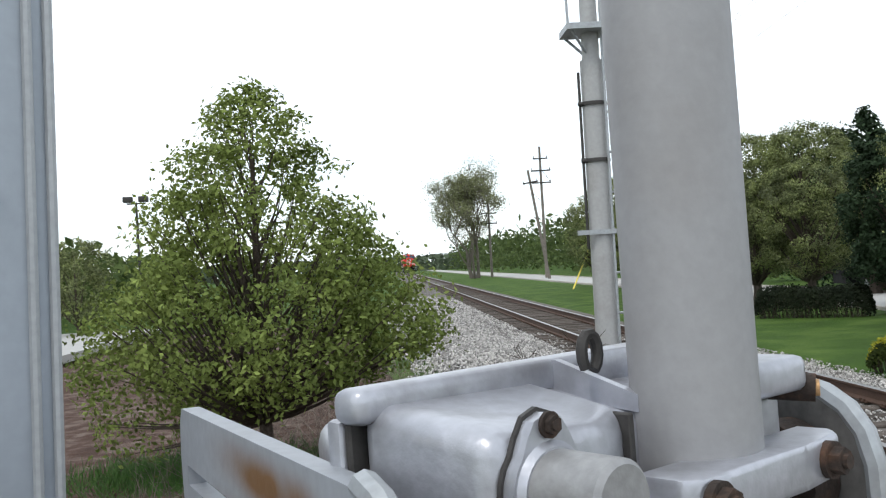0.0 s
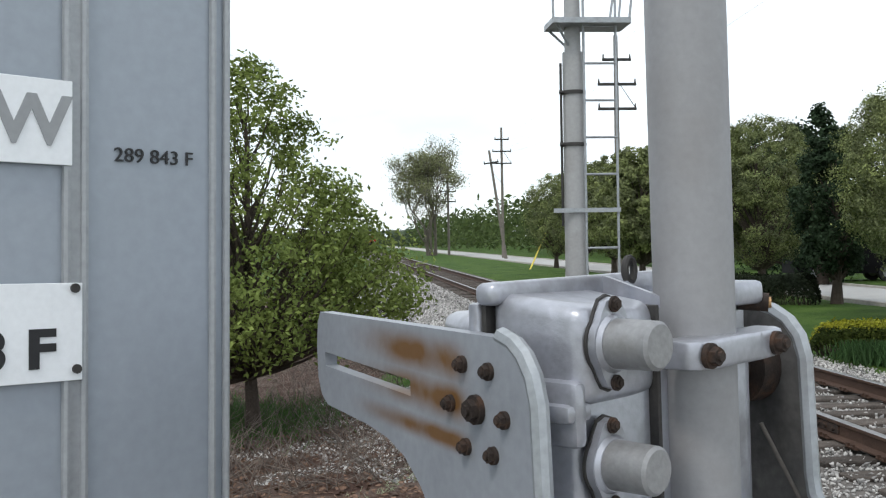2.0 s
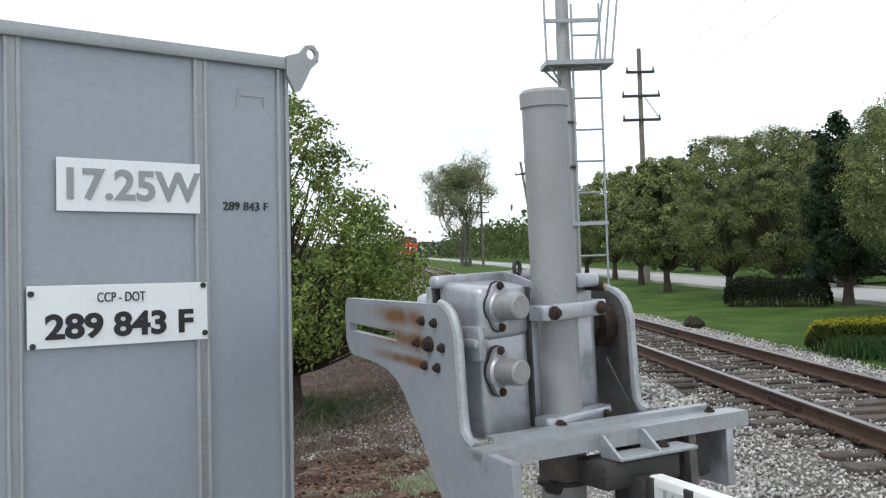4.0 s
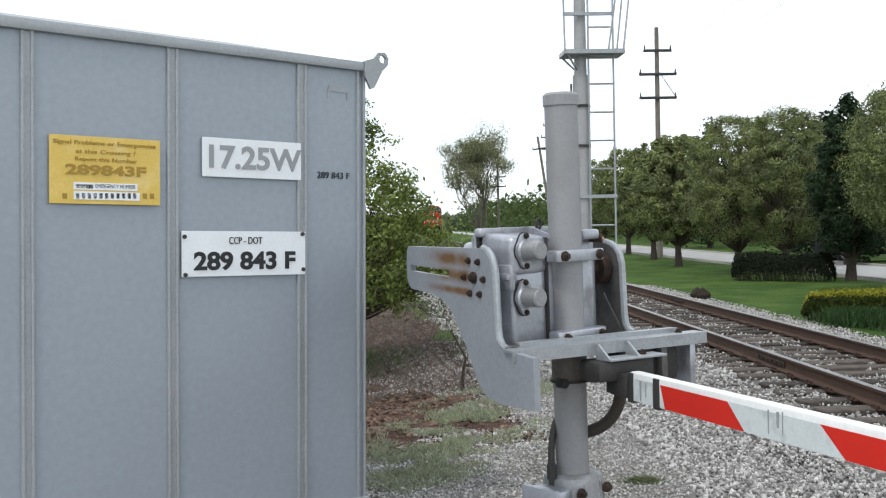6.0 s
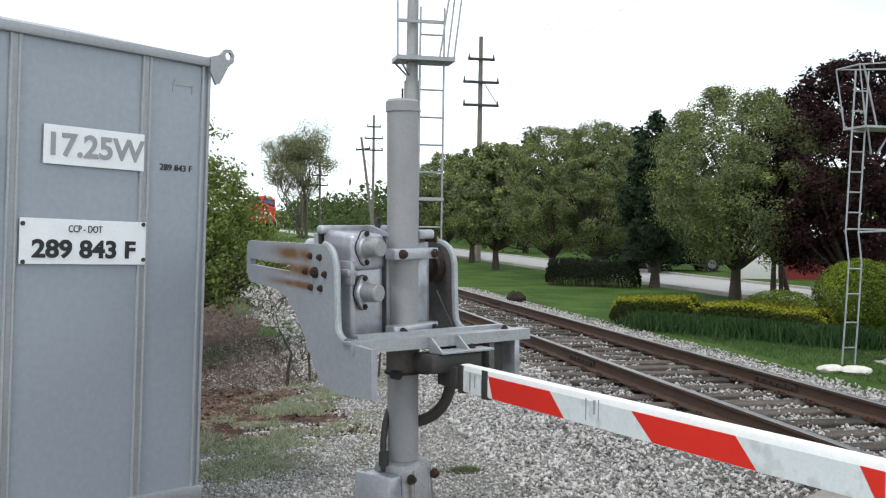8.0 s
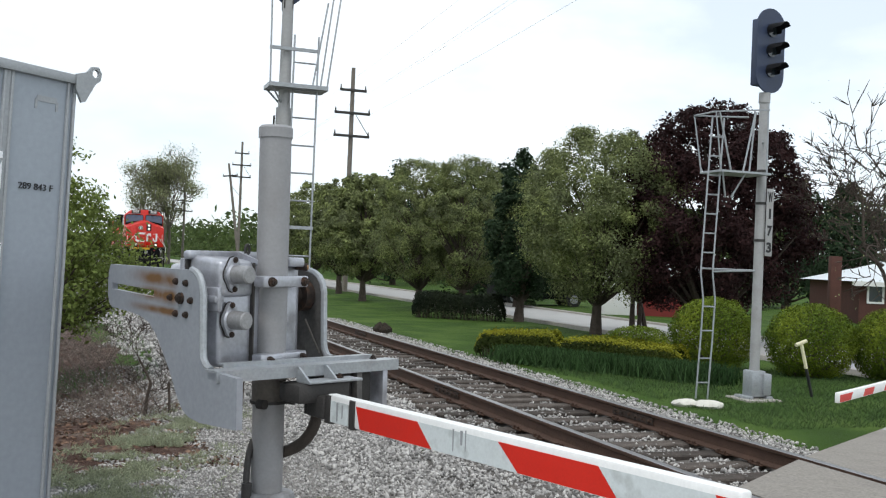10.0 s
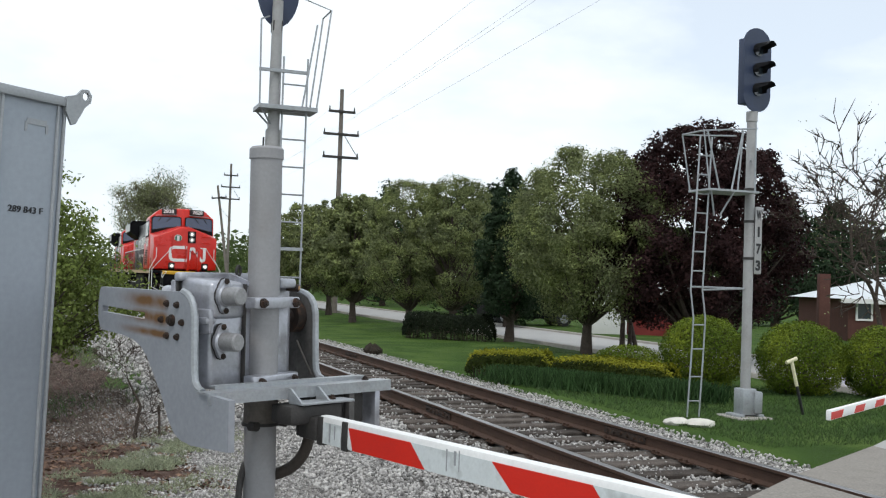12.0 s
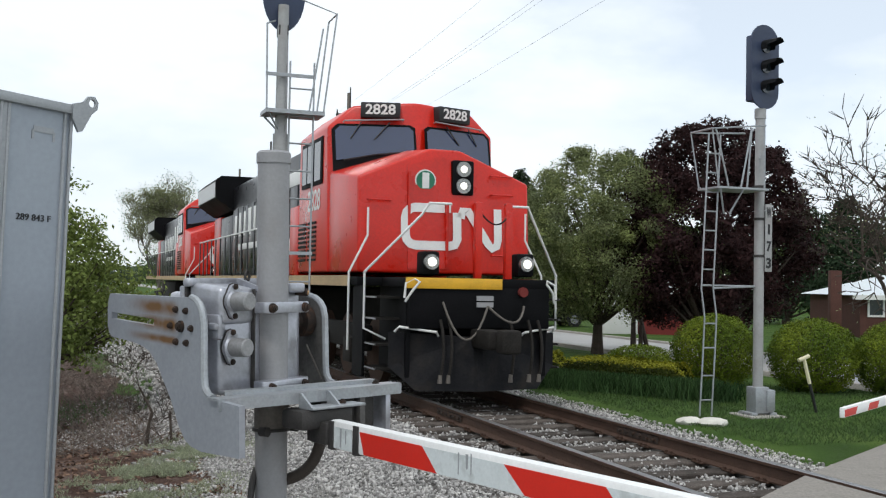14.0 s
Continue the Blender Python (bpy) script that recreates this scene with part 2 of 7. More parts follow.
def box(bm, x0, x1, y0, y1, z0, z1, bevel=0.0, m=None, segs=2):
    r = bmesh.ops.create_cube(bm, size=1.0)
    vs = r["verts"]
    mat = Matrix.Translation(((x0 + x1) / 2, (y0 + y1) / 2, (z0 + z1) / 2)) @ Matrix.Diagonal((abs(x1 - x0), abs(y1 - y0), abs(z1 - z0), 1))
    bmesh.ops.transform(bm, matrix=mat, verts=vs)
    if bevel:
        es = list({e for v in vs for e in v.link_edges})
        r = bmesh.ops.bevel(bm, geom=es, offset=bevel, segments=segs, affect="EDGES", profile=0.5)
        vs = list({v for f in r["faces"] for v in f.verts} | {v for v in vs if v.is_valid})
    if m is not None:
        bmesh.ops.transform(bm, matrix=m, verts=vs)
    return bm


def cyl(bm, p0, p1, r0, r1=None, seg=16, caps=True):
    p0, p1 = Vector(p0), Vector(p1)
    r1 = r0 if r1 is None else r1
    d = p1 - p0
    m = Matrix.Translation((p0 + p1) / 2) @ d.to_track_quat("Z", "Y").to_matrix().to_4x4()
    bmesh.ops.create_cone(bm, cap_ends=caps, segments=seg, radius1=r0, radius2=r1, depth=d.length, matrix=m)
    return bm


def tube(bm, pts, r, seg=8):
    """A bent pipe through the points; r may be one radius or one for each point."""
    pts = [Vector(p) for p in pts]
    rs = r if isinstance(r, (list, tuple)) else [r] * len(pts)
    rings, side = [], None
    for i, p in enumerate(pts):
        d = (pts[min(i + 1, len(pts) - 1)] - pts[max(i - 1, 0)]).normalized()
        side = (d.orthogonal() if side is None else side - d * side.dot(d)).normalized()
        up = d.cross(side)
        rings.append([bm.verts.new(p + rs[i] * (side * math.cos(2 * math.pi * k / seg) + up * math.sin(2 * math.pi * k / seg))) for k in range(seg)])
    for a, b in zip(rings, rings[1:]):
        for k in range(seg):
            bm.faces.new((a[k], a[(k + 1) % seg], b[(k + 1) % seg], b[k]))
    bm.faces.new(rings[0][::-1])
    bm.faces.new(rings[-1])
    return bm


def arc(p, q, s, n=8):
    """Points on a smooth bend from p to s, drawn towards q."""
    p, q, s = Vector(p), Vector(q), Vector(s)
    return [(1 - t) ** 2 * p + 2 * t * (1 - t) * q + t * t * s for t in [i / n for i in range(n + 1)]]


def slab(bm, outline, thick, m=None, holes=()):
    """A plate from a 2D outline, with holes, extruded by thick along its normal, then placed by m."""
    edges = []
    for loop in (outline, *holes):
        vs = [bm.verts.new((x, y, 0)) for x, y in loop]
        edges += [bm.edges.new((vs[i], vs[(i + 1) % len(vs)])) for i in range(len(vs))]
    if holes:
        r = bmesh.ops.triangle_fill(bm, use_beauty=True, use_dissolve=False, edges=edges)
        faces = [g for g in r["geom"] if isinstance(g, bmesh.types.BMFace)]
    else:
        faces = [bm.faces.new([v for v in vs])]
    r = bmesh.ops.extrude_face_region(bm, geom=faces)
    top = [g for g in r["geom"] if isinstance(g, bmesh.types.BMVert)]
    bmesh.ops.translate(bm, verts=top, vec=(0, 0, thick))
    everything = list({v for e in edges if e.is_valid for v in e.verts} | set(top))
    if m is not None:
        bmesh.ops.transform(bm, matrix=m, verts=everything)
    return bm


def rounded(x0, x1, y0, y1, r, n=4):
    pts = []
    for cx, cy, a in ((x1 - r, y1 - r, 0), (x0 + r, y1 - r, 90), (x0 + r, y0 + r, 180), (x1 - r, y0 + r, 270)):
        pts += [(cx + r * math.cos(radians(a + 90 * k / n)), cy + r * math.sin(radians(a + 90 * k / n))) for k in range(n + 1)]
    return pts


def text_part(name, words, size, m, material, parent, width=None, label="", thick=0.002, bold=0.0):
    """Letters, one flat mesh each, centred, facing local -y after m."""
    cu = bpy.data.curves.new(name, "FONT")
    cu.body, cu.size, cu.align_x, cu.align_y, cu.extrude, cu.offset = words, size, "CENTER", "CENTER", thick, bold
    tmp = bpy.data.objects.new(name, cu)
    scene.collection.objects.link(tmp)
    me = bpy.data.meshes.new_from_object(tmp.evaluated_get(bpy.context.evaluated_depsgraph_get()))
    bpy.data.objects.remove(tmp)
    xs = [v.co.x for v in me.vertices]
    k = width / (max(xs) - min(xs)) if width else 1.0
    bm = bmesh.new()
    bm.from_mesh(me)
    bpy.data.meshes.remove(me)
    left, glyphs = set(bm.verts), []
    while left:
        todo = [left.pop()]
        island = set(todo)
        while todo:
            for e in todo.pop().link_edges:
                for w in e.verts:
                    if w in left:
                        left.discard(w)
                        island.add(w)
                        todo.append(w)
        lo, hi = min(v.co.x for v in island), max(v.co.x for v in island)
        for g in glyphs:
            if min(hi, g[1]) - max(lo, g[0]) > 0.3 * min(hi - lo, g[1] - g[0]):
                g[0], g[1] = min(lo, g[0]), max(hi, g[1])
                g[2].update(island)
                break
        else:
            glyphs.append([lo, hi, island])
    glyphs.sort(key=lambda g: g[0])
    place = m @ Matrix.Diagonal((k, 1, 1, 1))
    for lo, hi, island in glyphs:
        order = list(island)
        slot = {v: i for i, v in enumerate(order)}
        one = bpy.data.meshes.new(name)
        one.from_pydata([place @ v.co for v in order], [], [[slot[v] for v in f.verts] for f in bm.faces if f.verts[0] in island])
        one.materials.append(material)
        ob = new(name, one)
        ob.parent = parent
        tagged(ob, label)
    bm.free()


FACE = pose(0, 0, 0, 90)          # turns a drawing in xy so that it faces -y


def quads(name, centres, sizes, material, parent=None, rng=None, aspect=0.55, flat=0.0, label="", droop=0.3, facing=None, loose=0.55):
    """Many small bent leaves in one mesh."""
    n = len(centres)
    rng = rng or np.random.default_rng(1)
    a = rng.normal(size=(n, 3))
    a[:, 2] = a[:, 2] * 0.7 - droop
    a /= np.linalg.norm(a, axis=1, keepdims=True)
    b = rng.normal(size=(n, 3))
    b[:, 2] *= 1 - flat
    b -= a * (a * b).sum(1, keepdims=True)
    b /= np.linalg.norm(b, axis=1, keepdims=True)
    if facing is not None:
        f = facing / (np.linalg.norm(facing, axis=1, keepdims=True) + 1e-6) + rng.normal(scale=loose, size=(n, 3))
        f /= np.linalg.norm(f, axis=1, keepdims=True)
        a -= f * (a * f).sum(1, keepdims=True)
        a /= np.linalg.norm(a, axis=1, keepdims=True)
        b = np.cross(f, a)
    s = np.asarray(sizes).reshape(-1, 1) * np.ones((n, 1))
    c = np.asarray(centres)
    v = np.stack([c - a * s * 0.5, c + b * s * 0.5 * aspect, c + a * s * 0.5, c - b * s * 0.5 * aspect], axis=1).reshape(-1, 3)
    me = bpy.data.meshes.new(name)
    me.vertices.add(4 * n)
    me.vertices.foreach_set("co", v.ravel())
    me.loops.add(4 * n)
    me.loops.foreach_set("vertex_index", np.arange(4 * n))
    me.polygons.add(n)
    me.polygons.foreach_set("loop_start", np.arange(0, 4 * n, 4))
    me.polygons.foreach_set("loop_total", np.full(n, 4))
    me.update(calc_edges=True)
    me.materials.append(material)
    ob = new(name, me)
    if parent:
        ob.parent = parent
    return tagged(ob, label)


def stones(name, places, sizes, material, rng, squash=0.7):
    """Angular broken stones, joined: each is a bent octahedron of eight faces."""
    base = np.array([(1, 0, 0), (0, 1, 0), (-1, 0, 0), (0, -1, 0), (0, 0, 1), (0, 0, -1)], float)
    tris = np.array([(0, 1, 4), (1, 2, 4), (2, 3, 4), (3, 0, 4), (1, 0, 5), (2, 1, 5), (3, 2, 5), (0, 3, 5)])
    n = len(places)
    v = base[None] * rng.uniform(0.65, 1.25, size=(n, 6, 1)) + rng.normal(scale=0.16, size=(n, 6, 3))
    q = rng.normal(size=(n, 4))
    q /= np.linalg.norm(q, axis=1, keepdims=True)
    w, x, y, z = q.T
    R = np.stack([np.stack([1 - 2 * (y * y + z * z), 2 * (x * y - z * w), 2 * (x * z + y * w)], -1),
                  np.stack([2 * (x * y + z * w), 1 - 2 * (x * x + z * z), 2 * (y * z - x * w)], -1),
                  np.stack([2 * (x * z - y * w), 2 * (y * z + x * w), 1 - 2 * (x * x + y * y)], -1)], 1)
    v[:, :, 2] *= squash
    v = np.einsum("nij,nkj->nki", R, v) * np.asarray(sizes).reshape(-1, 1, 1) * 0.5 + np.asarray(places)[:, None]
    f = tris[None] + 6 * np.arange(n)[:, None, None]
    me = bpy.data.meshes.new(name)
    me.vertices.add(6 * n)
    me.vertices.foreach_set("co", v.ravel())
    me.loops.add(24 * n)
    me.loops.foreach_set("vertex_index", f.ravel())
    me.polygons.add(8 * n)
    me.polygons.foreach_set("loop_start", np.arange(0, 24 * n, 3))
    me.polygons.foreach_set("loop_total", np.full(8 * n, 3))
    me.update(calc_edges=True)
    me.materials.append(material)
    return new(name, me)


# ---- the ground and the track ----
def step(a, b, v):
    t = min(1.0, max(0.0, (v - a) / (b - a)))
    return t * t * (3 - 2 * t)


def ground_z(x, y):
    near = -0.15 - 0.35 * step(3.0, 9.0, y) * step(-3.6, -6.0, x) - 0.1 * step(-8, -14, x)
    right = -0.27 + 0.05 * step(4.0, 8.0, x) - 0.1 * step(8.0, 9.2, x)
    base = near + (right - near) * step(-1.5, 1.5, x)
    return base - 0.16 * (1 - step(1.7, 2.6, abs(x)))


def bed_z(x):
    return -0.235 - 0.10 * step(1.35, 2.7, abs(x))


def sheet(name, xs, ys, zf, material, label, cat):
    bm = bmesh.new()
    grid = [[bm.verts.new((x, y, zf(x, y))) for x in xs] for y in ys]
    for a, b in zip(grid, grid[1:]):
        for k in range(len(xs) - 1):
            bm.faces.new((a[k], a[k + 1], b[k + 1], b[k]))
    return tagged(part(name, bm, material), label, cat, kind="structure")


def spread(a, b, n):
    return [a + (b - a) * i / n for i in range(n + 1)]


gx = [-1600, -400, -120, -60] + spread(-30, -12, 12) + spread(-11.5, 12, 94) + spread(13, 40, 14) + [60, 120, 400, 1600]
gy = [-900, -200, -60, -30] + spread(-15, -4, 11) + spread(-3.5, 30, 90) + spread(32, 80, 24) + [100, 140, 200, 300, 600, 1200, 2400]
sheet("ground", gx, gy, lambda x, y: ground_z(x, y) + (0.02 * noise.noise((x * 0.7, y * 0.7, 0)) if abs(x) < 30 else 0), M_LAWN,
      "mown green lawn and verge beside the track", "ground")

by = [-40, -20] + spread(-10, 40, 100) + [50, 60, 80, 120, 200, 400]
bx = spread(-3.3, 2.4, 30)
sheet("ballast_bed", bx, by, lambda x, y: max(bed_z(x), ground_z(x, y) + 0.012) + 0.015 * noise.noise((x * 3, y * 3, 1)) if x < 2.2 else ground_z(x, y) - 0.03, M_BALLAST,
      "pale crushed stone ballast bed under the track", "ballast")


def pad_z(x, y):
    edge = -5.9 + 0.25 * noise.noise((y * 0.6, 3, 0))
    edge += -3.6 * (1 - step(0.6, 2.2, y)) + step(2.0, 5.0, y) * 1.1 + step(6, 14, y) * 0.6
    d = x - edge
    return ground_z(x, y) + 0.02 + 0.012 * noise.noise((x * 2, y * 2, 5)) - 0.12 * (1 - step(-0.1, 0.25, d))


sheet("gravel_pad", spread(-9.8, -2.6, 72), spread(-9, 14, 110) + [18, 24, 40], pad_z, M_GRAVEL, "light grey gravel around the crossing gate", "gravel")


def soil_z(x, y):
    dx = min(step(-3.55 - 0.06 * (y - 3), -4.3 - 0.06 * (y - 3), x + 0.3 * noise.noise((x, y * 0.8, 2))), step(-16, -14, x))
    d = min(dx, step(1.2, 3.6, y - 0.2 * (x + 5)), step(46, 40, y))
    return ground_z(x, y) - 0.05 + 0.085 * d + 0.02 * noise.noise((x * 2.5, y * 2.5, 9))


sheet("mulch_bed", spread(-17, -3.0, 70), spread(1, 24, 90) + spread(26, 46, 10), soil_z, M_SOIL, "bare brown mulch bank with dead leaves", "soil")

# the street that runs along the track, beyond the trees
bm = bmesh.new()
for y0, y1 in ((-60, 20), (20, 60), (60, 140), (140, 420)):
    box(bm, 9.35, 13.4, y0, y1, -0.6, -0.275)
tagged(part("street", bm, M_ROAD), "pale concrete street behind the row of trees", "street", kind="structure")
bm = bmesh.new()
for x in (9.15, 13.4):
    box(bm, x, x + 0.2, -60, 420, -0.6, -0.2, 0.02)
tagged(part("kerb", bm, M_CONC), "low concrete kerbs along the street", "kerb", kind="structure")

# the road that crosses the track at an angle
ROAD = pose(-3.2, -0.45, 0, 0, 0, 35.5)
bm = bmesh.new()


def road_piece(u0, u1, za, zb):
    vs = []
    for u, z in ((u0, za), (u1, zb)):
        for v in (0, -9):
            p = ROAD @ Vector((u, v, 0))
            vs.append((p.x, p.y, z))
    a, b, c, d = vs
    top = [bm.verts.new(q) for q in (a, b, d, c)]
    low = [bm.verts.new((q[0], q[1], q[2] - 0.3)) for q in (a, b, d, c)]
    bm.faces.new(top)
    for i in range(4):
        bm.faces.new((top[i], top[(i + 1) % 4], low[(i + 1) % 4], low[i]))


road_piece(-30, 0.3, -0.13, -0.11)
tagged(part("road", bm, M_ROAD), "worn concrete road up to the crossing", "road", kind="structure")
bm = bmesh.new()
road_piece(6.3, 40, -0.1, -0.2)
tagged(part("road_beyond", bm, M_ROAD), "worn concrete road beyond the crossing", "road", kind="structure")


def crossing_panel(x0, x1, za, zb, label):
    """A slab between two lines along the track, cut at the road's slant."""
    bm = bmesh.new()
    t = math.tan(radians(35.5))

    def edge(x):
        return -0.45 + (x + 3.2) * t
    n = 4
    cols = []
    for i in range(n + 1):
        x = x0 + (x1 - x0) * i / n
        z = za + (zb - za) * i / n
        cols.append([bm.verts.new((x, edge(x), z)), bm.verts.new((x, edge(x) - 11, z)), bm.verts.new((x, edge(x), z - 0.25)), bm.verts.new((x, edge(x) - 11, z - 0.25))])
    for a, b in zip(cols, cols[1:]):
        bm.faces.new((a[0], a[1], b[1], b[0]))
        bm.faces.new((a[2], b[2], b[3], a[3]))
        bm.faces.new((a[0], b[0], b[2], a[2]))
        bm.faces.new((a[1], a[3], b[3], b[1]))
    for c in (cols[0], cols[-1]):
        bm.faces.new((c[0], c[2], c[3], c[1]))
    return tagged(part("crossing_panel", bm, M_PANEL), label, "crossing panel", "crossing panels", "structure")


crossing_panel(-3.2, -0.82, -0.1, -0.012, "worn tan concrete slab outside the rail")
crossing_panel(-0.655, 0.655, -0.012, -0.012, "worn tan concrete slab between the rails")
crossing_panel(0.82, 3.3, -0.012, -0.1, "worn tan concrete slab outside the rail")

# the track: rails, ties, plates
track = tagged(empty("railway_track", pose(0, 0, -0.19)), "single railway track of rusty rails on weathered wooden ties", "railway track", kind="structure")
for x in (-0.7525, 0.7525):
    bm = bmesh.new()
    prof = [(-0.07, 0), (0.07, 0), (0.07, 0.012), (0.012, 0.035), (0.009, 0.125), (0.035, 0.138), (0.036, 0.165), (0.028, 0.172),
            (-0.028, 0.172), (-0.036, 0.165), (-0.035, 0.138), (-0.009, 0.125), (-0.012, 0.035), (-0.07, 0.012)]
    rings = [[bm.verts.new((x + a, y, b + 0.018)) for a, b in prof] for y in (-40, -5, 0, 5, 12, 25, 60, 150, 420)]
    k = len(prof)
    for a, b in zip(rings, rings[1:]):
        for i in range(k):
            f = bm.faces.new((a[i], a[(i + 1) % k], b[(i + 1) % k], b[i]))
            f.material_index = 1 if i in (6, 7, 8) else 0
    part("rail", bm, [M_RAIL, M_RAILTOP], track)

tie_mesh = []
rng = random.Random(4)
for i in range(5):
    bm = bmesh.new()
    box(bm, -1.3, 1.3, -0.115, 0.115, -0.17, 0.0, 0.012, segs=1)
    for v in bm.verts:
        v.co += 0.008 * noise.noise_vector(v.co * 4 + Vector((i * 9, 0, 0)))
    tie_mesh.append(mesh_of("tie", bm, M_TIE, False))
ty, n_tie = -1.2, 0
while ty < 95:
    ob = new("tie", tie_mesh[rng.randrange(5)])
    ob.parent = track
    ob.matrix_basis = pose(rng.uniform(-0.05, 0.05), ty, rng.uniform(-0.012, 0.006) + 0.004, rng.uniform(-1, 1), rng.uniform(-0.4, 0.4), rng.uniform(-2.2, 2.2))
    ty += rng.uniform(0.5, 0.56)
bm = bmesh.new()
box(bm, -0.09, 0.09, -0.1, 0.1, 0.0, 0.018, 0.004, segs=1)
for sx in (-0.085, 0.085):
    box(bm, sx - 0.012, sx + 0.012, -0.06, -0.035, 0.01, 0.045)
    box(bm, sx - 0.012, sx + 0.012, 0.035, 0.06, 0.01, 0.045)
plate_mesh = mesh_of("tie_plate", bm, M_RAIL, False)
for i in range(60):
    for x in (-0.7525, 0.7525):
        ob = new("tie_plate", plate_mesh)
        ob.parent = track
        ob.matrix_basis = pose(x, 2.4 + 0.53 * i, 0.003)
for x, y in ((-0.7525, 7.45), (0.7525, 5.3), (-0.7525, 19.3), (0.7525, 17.2)):
    bm = bmesh.new()
    for s in (-1, 1):
        box(bm, x + s * 0.014 - 0.012, x + s * 0.014 + 0.012, y - 0.46, y + 0.46, 0.06, 0.14, 0.004, segs=1)
        for k in range(6):
            cyl(bm, (x + s * 0.02, y - 0.38 + 0.15 * k, 0.1), (x + s * 0.05, y - 0.38 + 0.15 * k, 0.1), 0.017, seg=6)
    part("joint_bar", bm, M_RUST, track, "rust-brown bolted joint bar")

# loose stone: near gravel, ballast between and beside the rails
grng = np.random.default_rng(7)


def on_surface(n, x0, x1, y0, y1, f, keep):
    x, y = grng.uniform(x0, x1, n), y0 + (y1 - y0) * grng.uniform(0, 1, n) ** 1.35
    out = [(a, b, f(a, b)) for a, b in zip(x, y) if keep(a, b)]
    return np.array(out)


def off_road(x, y):
    return (y + 0.45) - (x + 3.2) * math.tan(radians(35.5)) > 0.05


p = on_surface(95000, -6.9, -2.5, -1.2, 11, lambda x, y: pad_z(x, y) + 0.004, lambda x, y: off_road(x, y) and pad_z(x, y) > ground_z(x, y) - 0.02)
tagged(stones("gravel", p, grng.uniform(0.013, 0.033, len(p)), M_STONE, grng), "loose light grey gravel", "gravel", kind="stuff")
p = on_surface(58000, -3.4, 2.35, 0.8, 26, lambda x, y: max(bed_z(x), ground_z(x, y) + 0.02) + 0.01 + (0.03 * grng.uniform() ** 3 if abs(x) < 1.3 else 0),
               lambda x, y: off_road(x, y) and abs(abs(x) - 0.7525) > 0.09 and not (abs(x) < 1.3 and noise.noise((x * 3, y * 1.5, 7)) < -0.16))
tagged(stones("ballast", p, grng.uniform(0.025, 0.058, len(p)), M_STONE, grng), "pale crushed stone ballast", "ballast", kind="stuff")
p = on_surface(26000, -5.6, -1.3, 7, 60, lambda x, y: max(bed_z(x), ground_z(x, y) + 0.02) + 0.02, lambda x, y: x > -4.3 - 0.02 * y + 0.4 * noise.noise((x, y, 4)))
tagged(stones("ballast_shoulder", p, grng.uniform(0.04, 0.09, len(p)), M_STONE, grng), "pale crushed stone on the bank shoulder", "ballast", kind="stuff")

p = on_surface(16000, -7.2, -4.0, 2.5, 12, lambda x, y: soil_z(x, y) + 0.004, lambda x, y: noise.noise((x * 1.3, y * 1.1, 11)) > 0.02 + 0.5 * (-4.9 - x) - 0.5 * step(5.5, 8.0, y))
tagged(stones("strewn_stone", p, grng.uniform(0.015, 0.05, len(p)), M_STONE, grng), "grey stones strewn over the bank", "stones", kind="stuff")

# ---- the signal shelter ----
SH = pose(-5.513, 0.658, 0.05, 0, 0, 36.5) @ pose(0, 0, 0, 0, 1.4, 0)
shelter = tagged(empty("equipment_shelter", SH), "grey aluminium railway equipment shelter standing on concrete blocks", "equipment shelter")
W, D, H = 2.45, 1.9, 2.49
bm = bmesh.new()
box(bm, -W, 0, 0, D, 0.09, H - 0.04)
part("body", bm, M_ALU, shelter)
bm = bmesh.new()
box(bm, -W - 0.03, 0.012, -0.03, D + 0.03, 0, 0.1, 0.006)
part("base_skirt", bm, M_ALU2, shelter)
bm = bmesh.new()
vs = [bm.verts.new(q) for q in ((-W - 0.03, -0.03, H - 0.02), (0.02, -0.03, H - 0.02), (0.02, D + 0.03, H - 0.02), (-W - 0.03, D + 0.03, H - 0.02), (-W + 0.3, D / 2, H + 0.2), (-0.35, D / 2, H + 0.2))]
for f in ((0, 1, 5, 4), (1, 2, 5), (2, 3, 4, 5), (3, 0, 4), (3, 2, 1, 0)):
    bm.faces.new([vs[i] for i in f])
part("roof", bm, M_ALU2, shelter, "low hipped aluminium roof")
bm = bmesh.new()
box(bm, -W - 0.03, 0.02, -0.03, -0.002, H - 0.065, H - 0.015, 0.004)
box(bm, 0.002, 0.024, -0.03, D, H - 0.065, H - 0.015, 0.004)
part("roof_edge", bm, M_ALU2, shelter)
for x in (-1.115, -0.395, -1.795):
    for dx in (-0.026, 0.016):
        bm = bmesh.new()
        cyl(bm, (x + dx, -0.004, 0.1), (x + dx, -0.004, H - 0.065), 0.011, seg=8)
        part("seam_rib", bm, M_ALU2, shelter)
    bm = bmesh.new()
    box(bm, x - 0.018, x + 0.008, -0.006, -0.001, 0.1, H - 0.065)
    part("seam_strip", bm, M_ALU2, shelter)
for dx in (-0.045, -0.006):
    bm = bmesh.new()
    cyl(bm, (dx, -0.004, 0.1), (dx, -0.004, H - 0.065), 0.01, seg=8)
    part("corner_rib", bm, M_ALU2, shelter)
